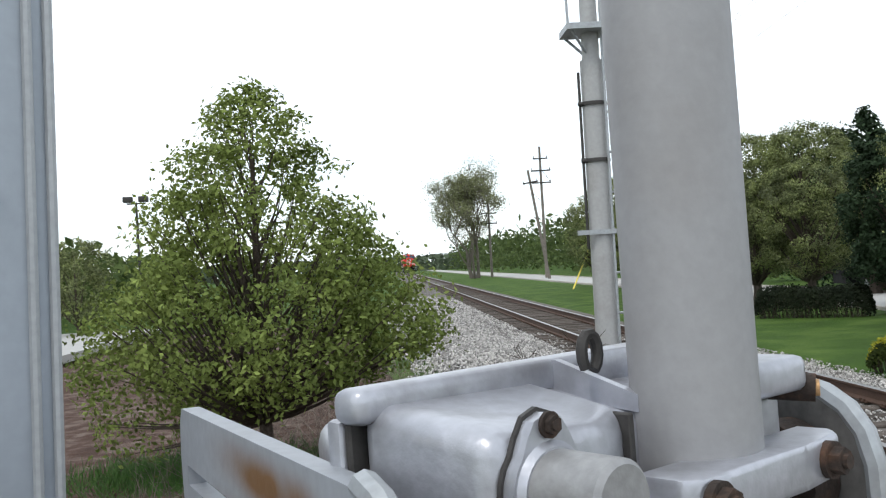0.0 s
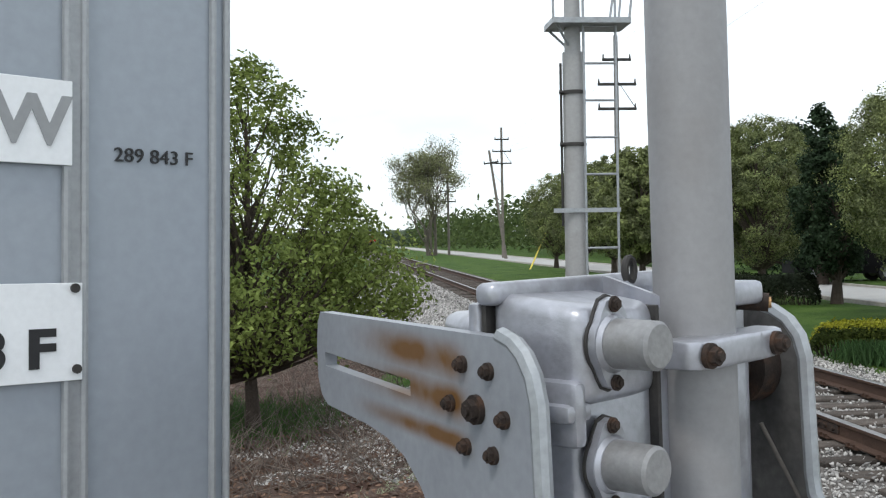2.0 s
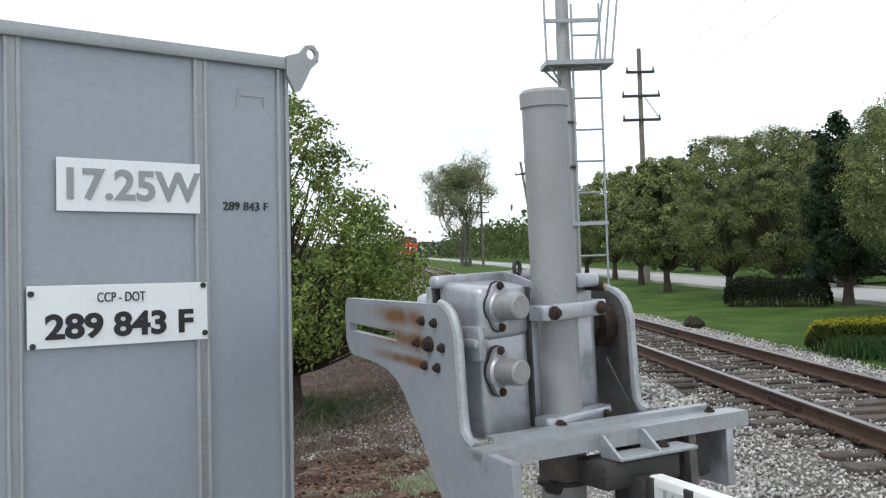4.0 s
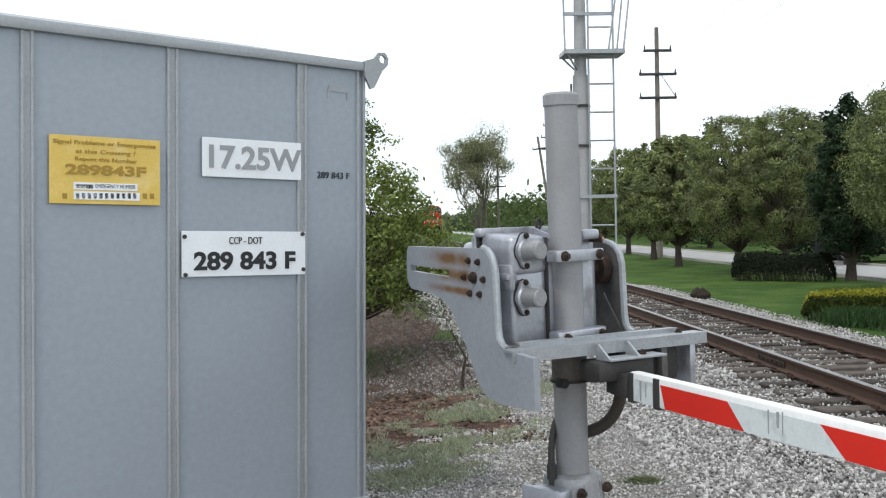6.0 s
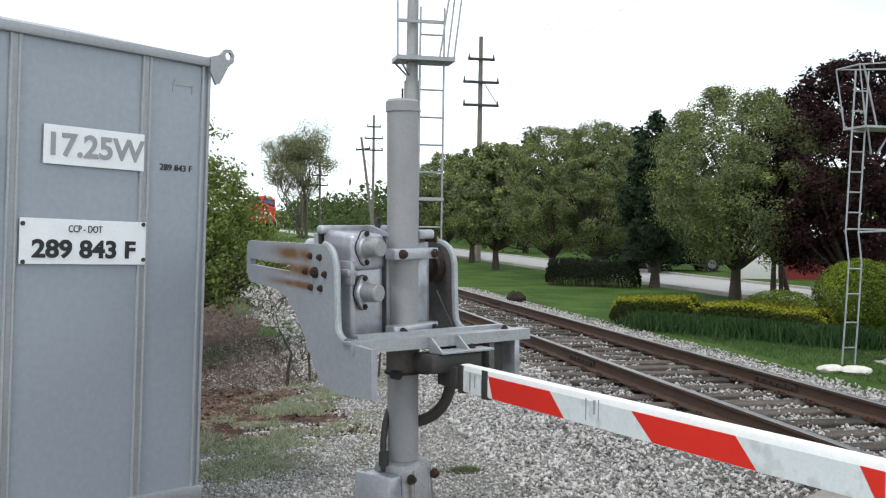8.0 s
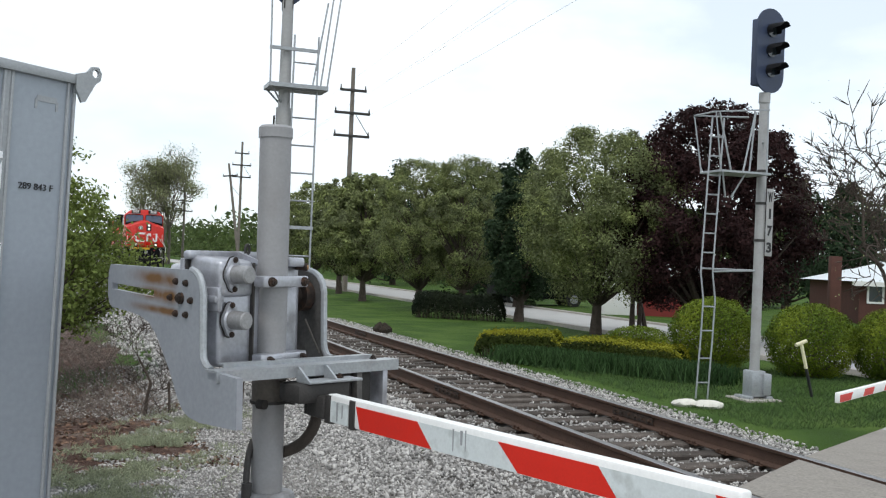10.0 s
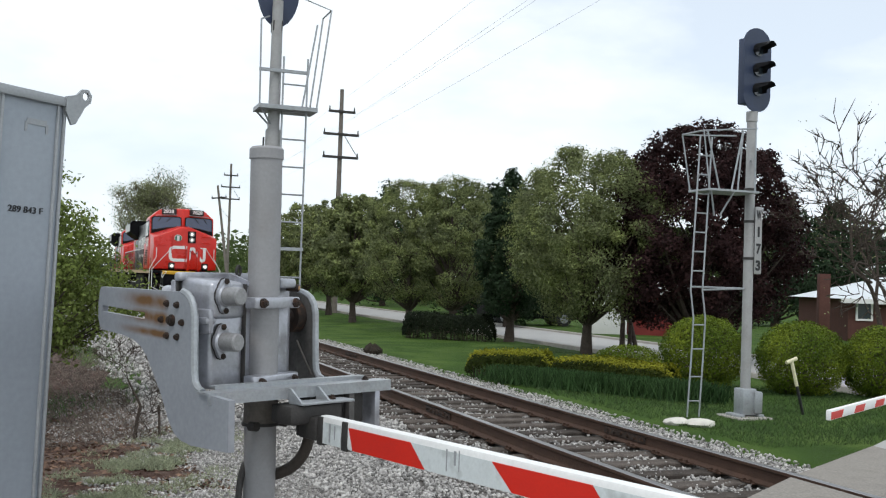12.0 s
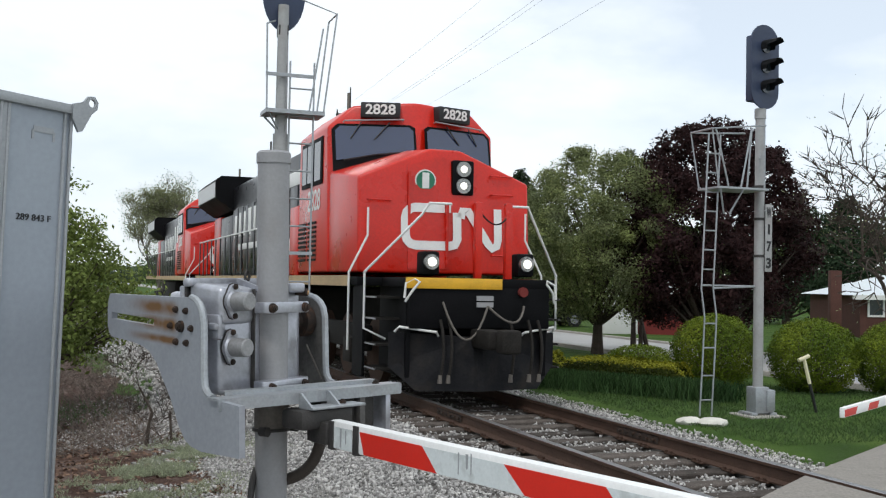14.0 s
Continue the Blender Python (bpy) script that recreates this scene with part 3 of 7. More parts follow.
# lifting eye
bm = bmesh.new()
slab(bm, [(-0.02, 2.40), (0.02, 2.33), (0.045, 2.34), (0.10, 2.44), (0.135, 2.47), (0.14, 2.51), (0.115, 2.54), (0.075, 2.535), (0.045, 2.5), (-0.02, 2.48)], 0.016,
     pose(0, -0.02, 0) @ FACE, [[(0.1 + 0.022 * math.cos(radians(a)), 2.5 + 0.022 * math.sin(radians(a))) for a in range(0, 360, 30)]])
part("lifting_eye", bm, M_ALU2, shelter, "steel lifting eye at the roof corner", False)
# raised mark where a sign was
for x0, x1, z0, z1 in ((-0.23, -0.11, 2.30, 2.33), (-0.24, -0.225, 2.26, 2.31), (-0.115, -0.10, 2.26, 2.31)):
    bm = bmesh.new()
    box(bm, x0, x1, -0.004, -0.001, z0, z1)
    part("glue_mark", bm, M_ALU2, shelter)
# the signs
Z0 = 0.05


def lean_shift(x, z):
    return -0.0244 * (z - Z0), 0.0244 * x


def plaque(x0, x1, z0, z1, material, name, label):
    bm = bmesh.new()
    dx, dz = lean_shift((x0 + x1) / 2, (z0 + z1) / 2)
    box(bm, x0 + dx, x1 + dx, -0.017, -0.012, z0 + dz - Z0, z1 + dz - Z0, 0.001, segs=1)
    return part(name, bm, material, shelter, label)


def words(s, size, x, z, material, parent, width=None, bold=0.0):
    dx, dz = lean_shift(x, z)
    text_part("lettering", s, size, pose(x + dx, -0.0185, z + dz - Z0) @ FACE, material, parent, width, bold=bold)


def bar(x0, x1, z0, z1, material, parent):
    bm = bmesh.new()
    dx, dz = lean_shift((x0 + x1) / 2, (z0 + z1) / 2)
    box(bm, x0 + dx, x1 + dx, -0.0195, -0.0172, z0 + dz - Z0, z1 + dz - Z0)
    part("lettering_bar", bm, material, parent)


s = plaque(-0.925, -0.365, 1.882, 2.075, M_WHITE, "milepost_sign", "white sheet with large grey milepost figures")
words("17.25W", 0.155, -0.645, 1.976, M_GREYINK, s, 0.525, 0.004)
s = plaque(-1.045, -0.352, 1.392, 1.615, M_WHITE, "crossing_sign", "white metal crossing number plate with black figures")
words("CCP - DOT", 0.05, -0.70, 1.567, M_BLACK, s, 0.185)
words("289 843 F", 0.12, -0.70, 1.463, M_BLACK, s, 0.57, 0.004)
for x in (-1.03, -0.368):
    for z in (1.41, 1.595):
        bm = bmesh.new()
        dx, dz = lean_shift(x, z)
        cyl(bm, (x + dx, -0.024, z + dz - Z0), (x + dx, -0.016, z + dz - Z0), 0.011, seg=10)
        part("screw", bm, M_DARK, s)
text_part("shelter_number", "289 843 F", 0.048, pose(-0.203, -0.0035, 1.899 - Z0) @ FACE, M_BLACK, shelter, 0.205, "small black stencilled crossing number")
s = plaque(-1.665, -1.145, 1.752, 2.06, M_YELLOW, "emergency_sticker", "faded yellow emergency notice sticker")
words("Signal Problems or Emergencies", 0.027, -1.405, 2.03, M_OCHRE, s, 0.48)
words("at this Crossing ?", 0.027, -1.405, 1.99, M_OCHRE, s, 0.28)
words("Report this Number", 0.027, -1.405, 1.955, M_OCHRE, s, 0.29)
words("289843F", 0.062, -1.405, 1.905, M_OCHRE, s, 0.38, 0.002)
bar(-1.56, -1.26, 1.817, 1.85, M_WHITE, s)
bar(-1.55, -1.47, 1.825, 1.843, M_BLACK, s)
words("EMERGENCY NUMBER", 0.024, -1.365, 1.834, M_BLACK, s, 0.19)
bar(-1.56, -1.25, 1.772, 1.81, M_WHITE, s)
for i in range(11):
    bar(-1.55 + 0.0268 * i, -1.535 + 0.0268 * i, 1.779, 1.803, M_BLACK, s)
for x in (-1.61, -1.235, -1.2):
    bar(x, x + 0.02, 1.779, 1.803, M_OCHRE, s)
# blocks under the shelter
for x, y in ((-0.28, 0.12), (-0.28, 1.6), (-2.2, 0.12), (-2.2, 1.6)):
    bm = bmesh.new()
    box(bm, -0.1, 0.1, -0.1, 0.1, -0.3, 0, 0.012)
    ob = part("concrete_block", bm, M_CONC)
    ob.matrix_basis = SH @ pose(x, y, 0)
    tagged(ob, "weathered concrete block under the shelter", "concrete block", "shelter blocks")

# ---- the crossing gate ----
GATE = pose(-4.459, 0.003, -0.14) @ pose(0, 0, 0, 0, -0.89, 0) @ pose(0, 0, 0, 0, 0, 38)
gate = tagged(empty("crossing_gate", GATE), "silver-painted crossing gate mast with mechanism and lowered arm", "crossing gate")
GZ = 0.14


def gp(name, bm, material, parent=None, label="", smooth=True):
    if parent is None or parent is gate:
        bmesh.ops.translate(bm, verts=bm.verts, vec=(0, 0, GZ))
        parent = gate
    else:
        bmesh.ops.translate(bm, verts=bm.verts, vec=(0, 0, GZ))
    return part(name, bm, material, parent, label, smooth)


# mast, cap and foot
bm = bmesh.new()
cyl(bm, (0, 0, 0.25), (0, 0, 2.2), 0.0805, seg=40)
gp("mast", bm, M_POLE)
bm = bmesh.new()
cyl(bm, (0, 0, 2.195), (0, 0, 2.245), 0.087, seg=40)
cyl(bm, (0, 0, 2.245), (0, 0, 2.257), 0.087, 0.076, seg=40)
gp("cap", bm, M_POLE)


def bolt(name, p, d, r, length, parent=None, material=None, seg=6):
    bm = bmesh.new()
    p, d = Vector(p), Vector(d).normalized()
    cyl(bm, p, p + d * length * 0.35, r * 1.35, seg=14)
    cyl(bm, p, p + d * length * 0.8, r, seg=seg)
    cyl(bm, p, p + d * length, r * 0.55, seg=10)
    return gp(name, bm, material or M_RUST, parent)


# the cast foot
def streaked(name):
    """Silver paint with brown runs below the two upper bolts and round the flange."""
    m = surface(name, (0.34, 0.345, 0.36), 0.5, 0.4, vary=0.25, scale=9, fine=55, bump=0.16, second=(0.20, 0.195, 0.19), cover=0.55)
    nt = m.node_tree
    bsdf = nt.nodes["Principled BSDF"]
    src = bsdf.inputs["Base Color"].links[0].from_socket
    tc = nt.nodes.new("ShaderNodeTexCoord")
    sep = nt.nodes.new("ShaderNodeSeparateXYZ")
    nt.links.new(tc.outputs["Object"], sep.inputs["Vector"])
    away = nt.nodes.new("ShaderNodeMath")
    away.operation = "ABSOLUTE"
    nt.links.new(sep.outputs["X"], away.inputs[0])
    band = nt.nodes.new("ShaderNodeValToRGB")
    band.color_ramp.elements[0].position = 0.065
    band.color_ramp.elements[0].color = (0, 0, 0, 1)
    band.color_ramp.elements[1].position = 0.085
    band.color_ramp.elements[1].color = (0.85, 0.85, 0.85, 1)
    band.color_ramp.elements.new(0.105).color = (0, 0, 0, 1)
    nt.links.new(away.outputs["Value"], band.inputs["Fac"])
    drop = nt.nodes.new("ShaderNodeMapRange")
    drop.inputs["From Min"].default_value, drop.inputs["From Max"].default_value = 0.48, 0.46
    nt.links.new(sep.outputs["Z"], drop.inputs["Value"])
    mul = nt.nodes.new("ShaderNodeMath")
    mul.operation = "MULTIPLY"
    nt.links.new(band.outputs["Color"], mul.inputs[0])
    nt.links.new(drop.outputs["Result"], mul.inputs[1])
    mix = nt.nodes.new("ShaderNodeMix")
    mix.data_type = "RGBA"
    mix.inputs["B"].default_value = (0.10, 0.065, 0.035, 1)
    nt.links.new(mul.outputs["Value"], mix.inputs["Factor"])
    nt.links.new(src, mix.inputs["A"])
    nt.links.new(mix.outputs["Result"], bsdf.inputs["Base Color"])
    return m


M_FOOT = streaked("streaked_foot_paint")
bm = bmesh.new()
sq = []
levels = ((-0.06, 0.30), (-0.035, 0.30), (-0.026, 0.265), (-0.005, 0.21), (0.03, 0.178), (0.09, 0.155), (0.20, 0.14), (0.37, 0.128), (0.395, 0.122), (0.405, 0.108))
for z, r in levels:
    ring = []
    for k in range(32):
        a = 2 * math.pi * k / 32
        c, s = math.cos(a), math.sin(a)
        p = 6 if z < -0.01 else 3.2
        rr = r / (abs(c) ** p + abs(s) ** p) ** (1 / p)
        ring.append(bm.verts.new((rr * c, rr * s, z)))
    sq.append(ring)
for a, b in zip(sq, sq[1:]):
    for k in range(32):
        bm.faces.new((a[k], a[(k + 1) % 32], b[(k + 1) % 32], b[k]))
bm.faces.new(sq[-1])
bm.faces.new(sq[0][::-1])
gp("cast_foot", bm, M_FOOT)
for x in (-0.055, 0.055):
    bm = bmesh.new()
    slab(bm, [(-0.20, -0.03), (-0.165, 0.06), (-0.142, 0.14), (-0.130, 0.37), (-0.11, 0.385), (-0.11, -0.03)], 0.014, pose(x - 0.007, 0, 0) @ Matrix(((0, 0, 1, 0), (1, 0, 0, 0), (0, 1, 0, 0), (0, 0, 0, 1))))
    gp("foot_rib", bm, M_FOOT)
bm = bmesh.new()
box(bm, -0.225, -0.12, -0.105, 0.1, 0.1, 0.36, 0.02)
box(bm, -0.236, -0.224, -0.118, 0.11, 0.088, 0.372, 0.004)
gp("junction_box", bm, M_PAINT)
bm = bmesh.new()
box(bm, -0.245, -0.232, -0.12, 0.11, 0.09, 0.37, 0.005)
gp("box_gasket", bm, M_PAINT)
for x in (-0.09, 0.09):
    bolt("foot_bolt", (x, -0.13, 0.335), (0, -1, 0), 0.019, 0.035)
for x in (-0.22, 0.22):
    for y in (-0.22, 0.22):
        bolt("anchor_bolt", (x, y, -0.035), (0, 0, 1), 0.02, 0.05)
# mechanism housing: a tapered casting, wider towards the lid at its back
def prism(bm, plan, z0, z1, bevel=0.0, segs=2):
    tops = z1 if isinstance(z1, tuple) else (z1,) * len(plan)
    lo = [bm.verts.new((x, y, z0)) for x, y in plan]
    hi = [bm.verts.new((x, y, z)) for (x, y), z in zip(plan, tops)]
    fs = [bm.faces.new(lo[::-1]), bm.faces.new(hi)]
    k = len(plan)
    for i in range(k):
        fs.append(bm.faces.new((lo[i], lo[(i + 1) % k], hi[(i + 1) % k], hi[i])))
    if bevel:
        bmesh.ops.bevel(bm, geom=list({e for f in fs for e in f.edges}), offset=bevel, segments=segs, affect="EDGES", profile=0.5)
    return bm


bm = bmesh.new()
prism(bm, [(-0.335, 0.03), (0.20, 0.0), (0.25, 0.03), (0.27, 0.205), (-0.385, 0.215)], 1.05, 1.45, 0.022, 3)
gp("housing", bm, M_PAINT, label="silver-painted cast mechanism housing")
bm = bmesh.new()
prism(bm, [(-0.36, -0.002), (-0.19, -0.002), (-0.112, 0.012), (-0.09, 0.212), (-0.374, 0.212)], 1.39, (1.570, 1.568, 1.562, 1.592, 1.596), 0.03, 6)
gp("upper_housing", bm, M_PAINT)
bm = bmesh.new()
box(bm, -0.136, -0.126, -0.004, 0.04, 1.07, 1.56, 0.002, segs=1)
gp("mast_gasket", bm, M_DARK)
bm = bmesh.new()
prism(bm, [(-0.10, 0.04), (0.25, 0.03), (0.27, 0.20), (-0.10, 0.20)], 1.40, (1.548, 1.545, 1.575, 1.58), 0.018, 3)
gp("right_housing", bm, M_PAINT)
bm = bmesh.new()
prism(bm, [(-0.392, 0.178), (0.10, 0.165), (0.27, 0.165), (0.275, 0.222), (-0.398, 0.230)], 1.570, 1.614, 0.016, 5)
gp("lid", bm, M_PAINT)
bm = bmesh.new()
slab(bm, [(0.18, 1.565), (0.18, 1.612), (0.165, 1.612), (0.03, 1.572), (0.03, 1.55)], 0.012, pose(-0.075, 0, 0) @ Matrix(((0, 0, 1, 0), (1, 0, 0, 0), (0, 1, 0, 0), (0, 0, 0, 1))))
gp("lid_rib", bm, M_PAINT)
bm = bmesh.new()
prism(bm, [(-0.384, 0.212), (0.28, 0.205), (0.28, 0.222), (-0.384, 0.224)], 1.06, 1.572, 0.003, 1)
gp("gasket", bm, M_DARK)
bm = bmesh.new()
prism(bm, [(-0.392, 0.224), (0.29, 0.222), (0.29, 0.25), (-0.388, 0.256)], 1.05, 1.575, 0.008, 2)
gp("lid_lip", bm, M_PAINT)
bm = bmesh.new()
prism(bm, [(-0.37, 0.262), (0.26, 0.25), (0.22, 0.45), (-0.275, 0.45)], 1.08, 1.545, 0.03, 3)
gp("rear_cover", bm, M_PAINT)
bm = bmesh.new()
box(bm, 0.10, 0.225, -0.03, 0.08, 1.54, 1.59, 0.014, segs=3)
gp("side_lug", bm, M_PAINT)
bm = bmesh.new()
cyl(bm, (0.215, 0.03, 1.545), (0.247, -0.025, 1.54), 0.02, seg=16)
gp("hinge_pin", bm, M_RUST)
bm = bmesh.new()
cyl(bm, (0.245, -0.021, 1.54), (0.25, -0.03, 1.54), 0.012, seg=12)
gp("pin_core", bm, surface("worn_brass", (0.45, 0.27, 0.13), 0.5, 0.5))
bm = bmesh.new()
tube(bm, [(-0.09 + 0.015 * math.cos(radians(a)), 0.09, 1.625 + 0.024 * math.sin(radians(a))) for a in range(-70, 260, 30)], 0.008)
gp("hasp_ring", bm, M_DARK)
for z, y0 in ((1.502, 0.0), (1.282, 0.012)):
    hx = -0.292
    lens = []
    for k in range(24):
        g = radians(15 * k)
        rr = 0.058 if abs(math.sin(g)) < 0.8 else 0.058 + 0.026 * (abs(math.sin(g)) - 0.8) / 0.2
        lens.append((rr * math.cos(g), rr * math.sin(g)))
    bm = bmesh.new()
    slab(bm, lens, 0.016, pose(hx, y0 - 0.006, z) @ FACE)
    gp("hub_flange", bm, M_PAINT)
    bm = bmesh.new()
    slab(bm, [(x * 1.06, y * 1.06) for x, y in lens], 0.006, pose(hx, y0, z) @ FACE)
    gp("hub_gasket", bm, M_DARK)
    bm = bmesh.new()
    cyl(bm, (hx, y0 - 0.02, z), (hx, y0 - 0.03, z), 0.056, 0.048, seg=28)
    gp("hub_ring", bm, M_PAINT)
    bm = bmesh.new()
    cyl(bm, (hx, y0 - 0.02, z), (hx, y0 - 0.115, z), 0.046, 0.044, seg=28)
    cyl(bm, (hx, y0 - 0.115, z), (hx, y0 - 0.121, z), 0.044, 0.038, seg=28)
    gp("hub", bm, M_HUB)
    for sg in (-1, 1):
        bolt("hub_bolt", (hx, y0 - 0.022, z + 0.071 * sg), (0, -1, 0), 0.011, 0.014)
# the boss between the hubs and the plate shaft
bm = bmesh.new()
cyl(bm, (-0.41, 0.185, 1.382), (-0.34, 0.165, 1.382), 0.05, 0.05, seg=22)
cyl(bm, (-0.402, 0.183, 1.382), (-0.385, 0.178, 1.382), 0.085, seg=24)
gp("shaft_collar", bm, M_RUST)
bm = bmesh.new()
box(bm, -0.40, -0.33, -0.0, 0.12, 1.365, 1.40, 0.012)
box(bm, -0.385, -0.35, -0.005, 0.1, 1.32, 1.44, 0.014)
gp("boss", bm, M_PAINT)
# clamps
for z, h in ((1.468, 0.055), (1.085, 0.05)):
    bm = bmesh.new()
    pts = [(-0.158, -0.085), (-0.14, -0.107), (-0.10, -0.114), (0.07, -0.107), (0.165, -0.100), (0.195, -0.075), (0.195, -0.02), (-0.158, -0.02)]
    prism(bm, pts, z - h / 2, z + h / 2, 0.008, 2)
    gp("clamp", bm, M_PAINT)
    for x, y in ((-0.128, -0.110), (0.128, -0.101)):
        bolt("clamp_bolt", (x, y, z), (0, -1, 0), 0.018 if z > 1.2 else 0.013, 0.032)
# side plates with slot
OUT = [(0.86, 1.528), (0.03, 1.52), (-0.015, 1.508), (-0.045, 1.488), (-0.07, 1.455), (-0.083, 1.41), (-0.092, 1.15), (-0.10, 1.105), (-0.125, 1.075), (-0.17, 1.06), (-0.42, 1.045), (-0.425, 0.815),
       (-0.10, 0.806), (0.0, 0.82), (0.06, 0.848), (0.11, 0.90), (0.19, 1.02), (0.26, 1.10), (0.34, 1.19), (0.41, 1.24), (0.49, 1.268), (0.60, 1.284), (0.83, 1.30), (0.865, 1.32), (0.885, 1.36), (0.888, 1.44), (0.878, 1.50)]
SLOT = [(0.372, 1.374), (0.372, 1.408), (0.838, 1.430), (0.838, 1.396)]
YZ = Matrix(((0, 0, 1, 0), (1, 0, 0, 0), (0, 1, 0, 0), (0, 0, 0, 1)))


def stained(name):
    m = surface(name, (0.305, 0.322, 0.352), 0.5, 0.2, vary=0.12, scale=5, fine=40, bump=0.08)
    nt = m.node_tree
    bsdf = nt.nodes["Principled BSDF"]
    src = bsdf.inputs["Base Color"].links[0].from_socket
    tc = nt.nodes.new("ShaderNodeTexCoord")
    sep = nt.nodes.new("ShaderNodeSeparateXYZ")
    nt.links.new(tc.outputs["Object"], sep.inputs["Vector"])
    wob = nt.nodes.new("ShaderNodeTexNoise")
    wob.inputs["Scale"].default_value = 9
    wob.inputs["Detail"].default_value = 5
    nt.links.new(tc.outputs["Object"], wob.inputs["Vector"])

    def run(a, b, c, d, sock):
        r = nt.nodes.new("ShaderNodeMapRange")
        r.interpolation_type = "SMOOTHSTEP"
        r.inputs["From Min"].default_value, r.inputs["From Max"].default_value = a, b
        r.inputs["To Min"].default_value, r.inputs["To Max"].default_value = c, d
        nt.links.new(sock, r.inputs["Value"])
        return r.outputs["Result"]

    def op(kind, a, b):
        n = nt.nodes.new("ShaderNodeMath")
        n.operation = kind
        for i, v in enumerate((a, b)):
            if isinstance(v, float):
                n.inputs[i].default_value = v
            else:
                nt.links.new(v, n.inputs[i])
        return n.outputs["Value"]
    y, z = sep.outputs["Y"], sep.outputs["Z"]
    bands = None
    for zc, w in ((1.462, 0.055), (1.385, 0.055), (1.31, 0.032)):
        d = op("ABSOLUTE", op("SUBTRACT", op("SUBTRACT", z, op("MULTIPLY", y, 0.04)), zc + GZ - 0.012), 0.0)
        b = run(0.0, w, 1.0, 0.0, d)
        bands = b if bands is None else op("MAXIMUM", bands, b)
    along = op("MULTIPLY", run(0.20, 0.29, 0.0, 1.0, y), run(0.40, 0.80, 1.0, 0.0, y))
    mask = op("MULTIPLY", op("MULTIPLY", bands, along), run(0.25, 0.65, 0.75, 1.35, wob.outputs["Fac"]))
    mix = nt.nodes.new("ShaderNodeMix")
    mix.data_type = "RGBA"
    mix.inputs["B"].default_value = (0.175, 0.085, 0.026, 1)
    cl = nt.nodes.new("ShaderNodeClamp")
    nt.links.new(mask, cl.inputs["Value"])
    nt.links.new(cl.outputs["Result"], mix.inputs["Factor"])
    nt.links.new(src, mix.inputs["A"])
    nt.links.new(mix.outputs["Result"], bsdf.inputs["Base Color"])
    return m


M_STAIN = stained("rust_streaked_plate")
CQ, SQ = 0.967, 0.253


def plate_frame(x, y):
    """Columns: along the plate, up, inwards."""
    return Matrix(((SQ, 0, CQ, x), (CQ, 0, -SQ, y), (0, 1, 0, 0), (0, 0, 0, 1)))


PM = plate_frame(-0.455, 0.10)
bm = bmesh.new()
slab(bm, OUT, 0.032, PM, [SLOT])
plate = gp("side_plate", bm, M_STAIN, label="thick slotted counterweight plate with orange rust streaks", smooth=False)
IN = (PM.to_3x3() @ Vector((0, 0, 1)))
for q, z, r in ((0.146, 1.461, 0.0125), (0.05, 1.456, 0.0125), (0.197, 1.381, 0.0125), (0.0, 1.374, 0.0125), (0.14, 1.305, 0.0125), (0.042, 1.304, 0.0125), (0.097, 1.381, 0.021)):
    bolt("plate_bolt", PM @ Vector((q, z, 0)), -IN, r, 0.022 if r < 0.02 else 0.03)
PM2 = plate_frame(0.385, 0.06)
OUT2 = [(0.30, 1.46), (0.15, 1.52), (0.05, 1.52), (-0.01, 1.508), (-0.05, 1.488), (-0.08, 1.455), (-0.095, 1.41), (-0.105, 1.15), (-0.112, 1.105), (-0.14, 1.07), (-0.18, 1.06), (-0.42, 1.045), (-0.425, 0.83),
        (-0.10, 0.82), (0.06, 0.86), (0.19, 1.02), (0.30, 1.20)]
# right plate, coloured dark to stand in for the shadow it lies in
bm = bmesh.new()
slab(bm, OUT2, 0.032, PM2)
gp("side_plate", bm, M_SHADEPLATE, label="steel side plate with its shade painted dark", smooth=False)
bm = bmesh.new()
cyl(bm, (0.24, 0.13, 1.385), (0.40, 0.095, 1.385), 0.045, seg=18)
cyl(bm, (0.33, 0.11, 1.385), (0.385, 0.10, 1.385), 0.085, seg=22)
gp("shaft", bm, M_RUST)
bm = bmesh.new()
tube(bm, [(0.36, -0.03, 1.08), (0.33, 0.05, 1.26)], 0.005)
gp("rod", bm, M_STAINPOLE)
# bent flange edges of the plates
for M in (PM, PM2):
    bm = bmesh.new()
    src = OUT[1:10] if M is PM else OUT2[2:11]
    tube(bm, [M @ Vector((q, z, 0.016)) for q, z in src], 0.0185, 8)
    gp("rolled_edge", bm, M_GALV)
# the cross bar and its arm bracket, square to the plates
BAR = pose(-0.53, -0.115, 0, 0, 0, -13)
bm = bmesh.new()
slab(bm, [(0, 0), (0.01, 0), (0.01, 0.045), (0.10, 0.045), (0.10, 0.055), (0, 0.055)], 1.12, BAR @ pose(0, -0.05, 1.01) @ YZ)
gp("cross_bar", bm, M_GALV, smooth=False)
bm = bmesh.new()
slab(bm, [(0, 0), (0.01, 0), (0.01, 0.03), (0.05, 0.03), (0.05, 0.04), (0, 0.04)], 0.92, BAR @ pose(0.1, 0.05, 1.045) @ YZ)
gp("rear_bar", bm, M_GALV, smooth=False)
bm = bmesh.new()
box(bm, 0.45, 0.78, -0.16, -0.05, 0.985, 0.998, 0.004, BAR)
for x in (0.45, 0.62):
    slab(bm, [(-0.155, 0.995), (-0.05, 0.995), (-0.05, 1.06), (-0.065, 1.06)], 0.012, BAR @ pose(x, 0, 0) @ YZ)
gp("arm_bracket", bm, M_GALV, smooth=False)
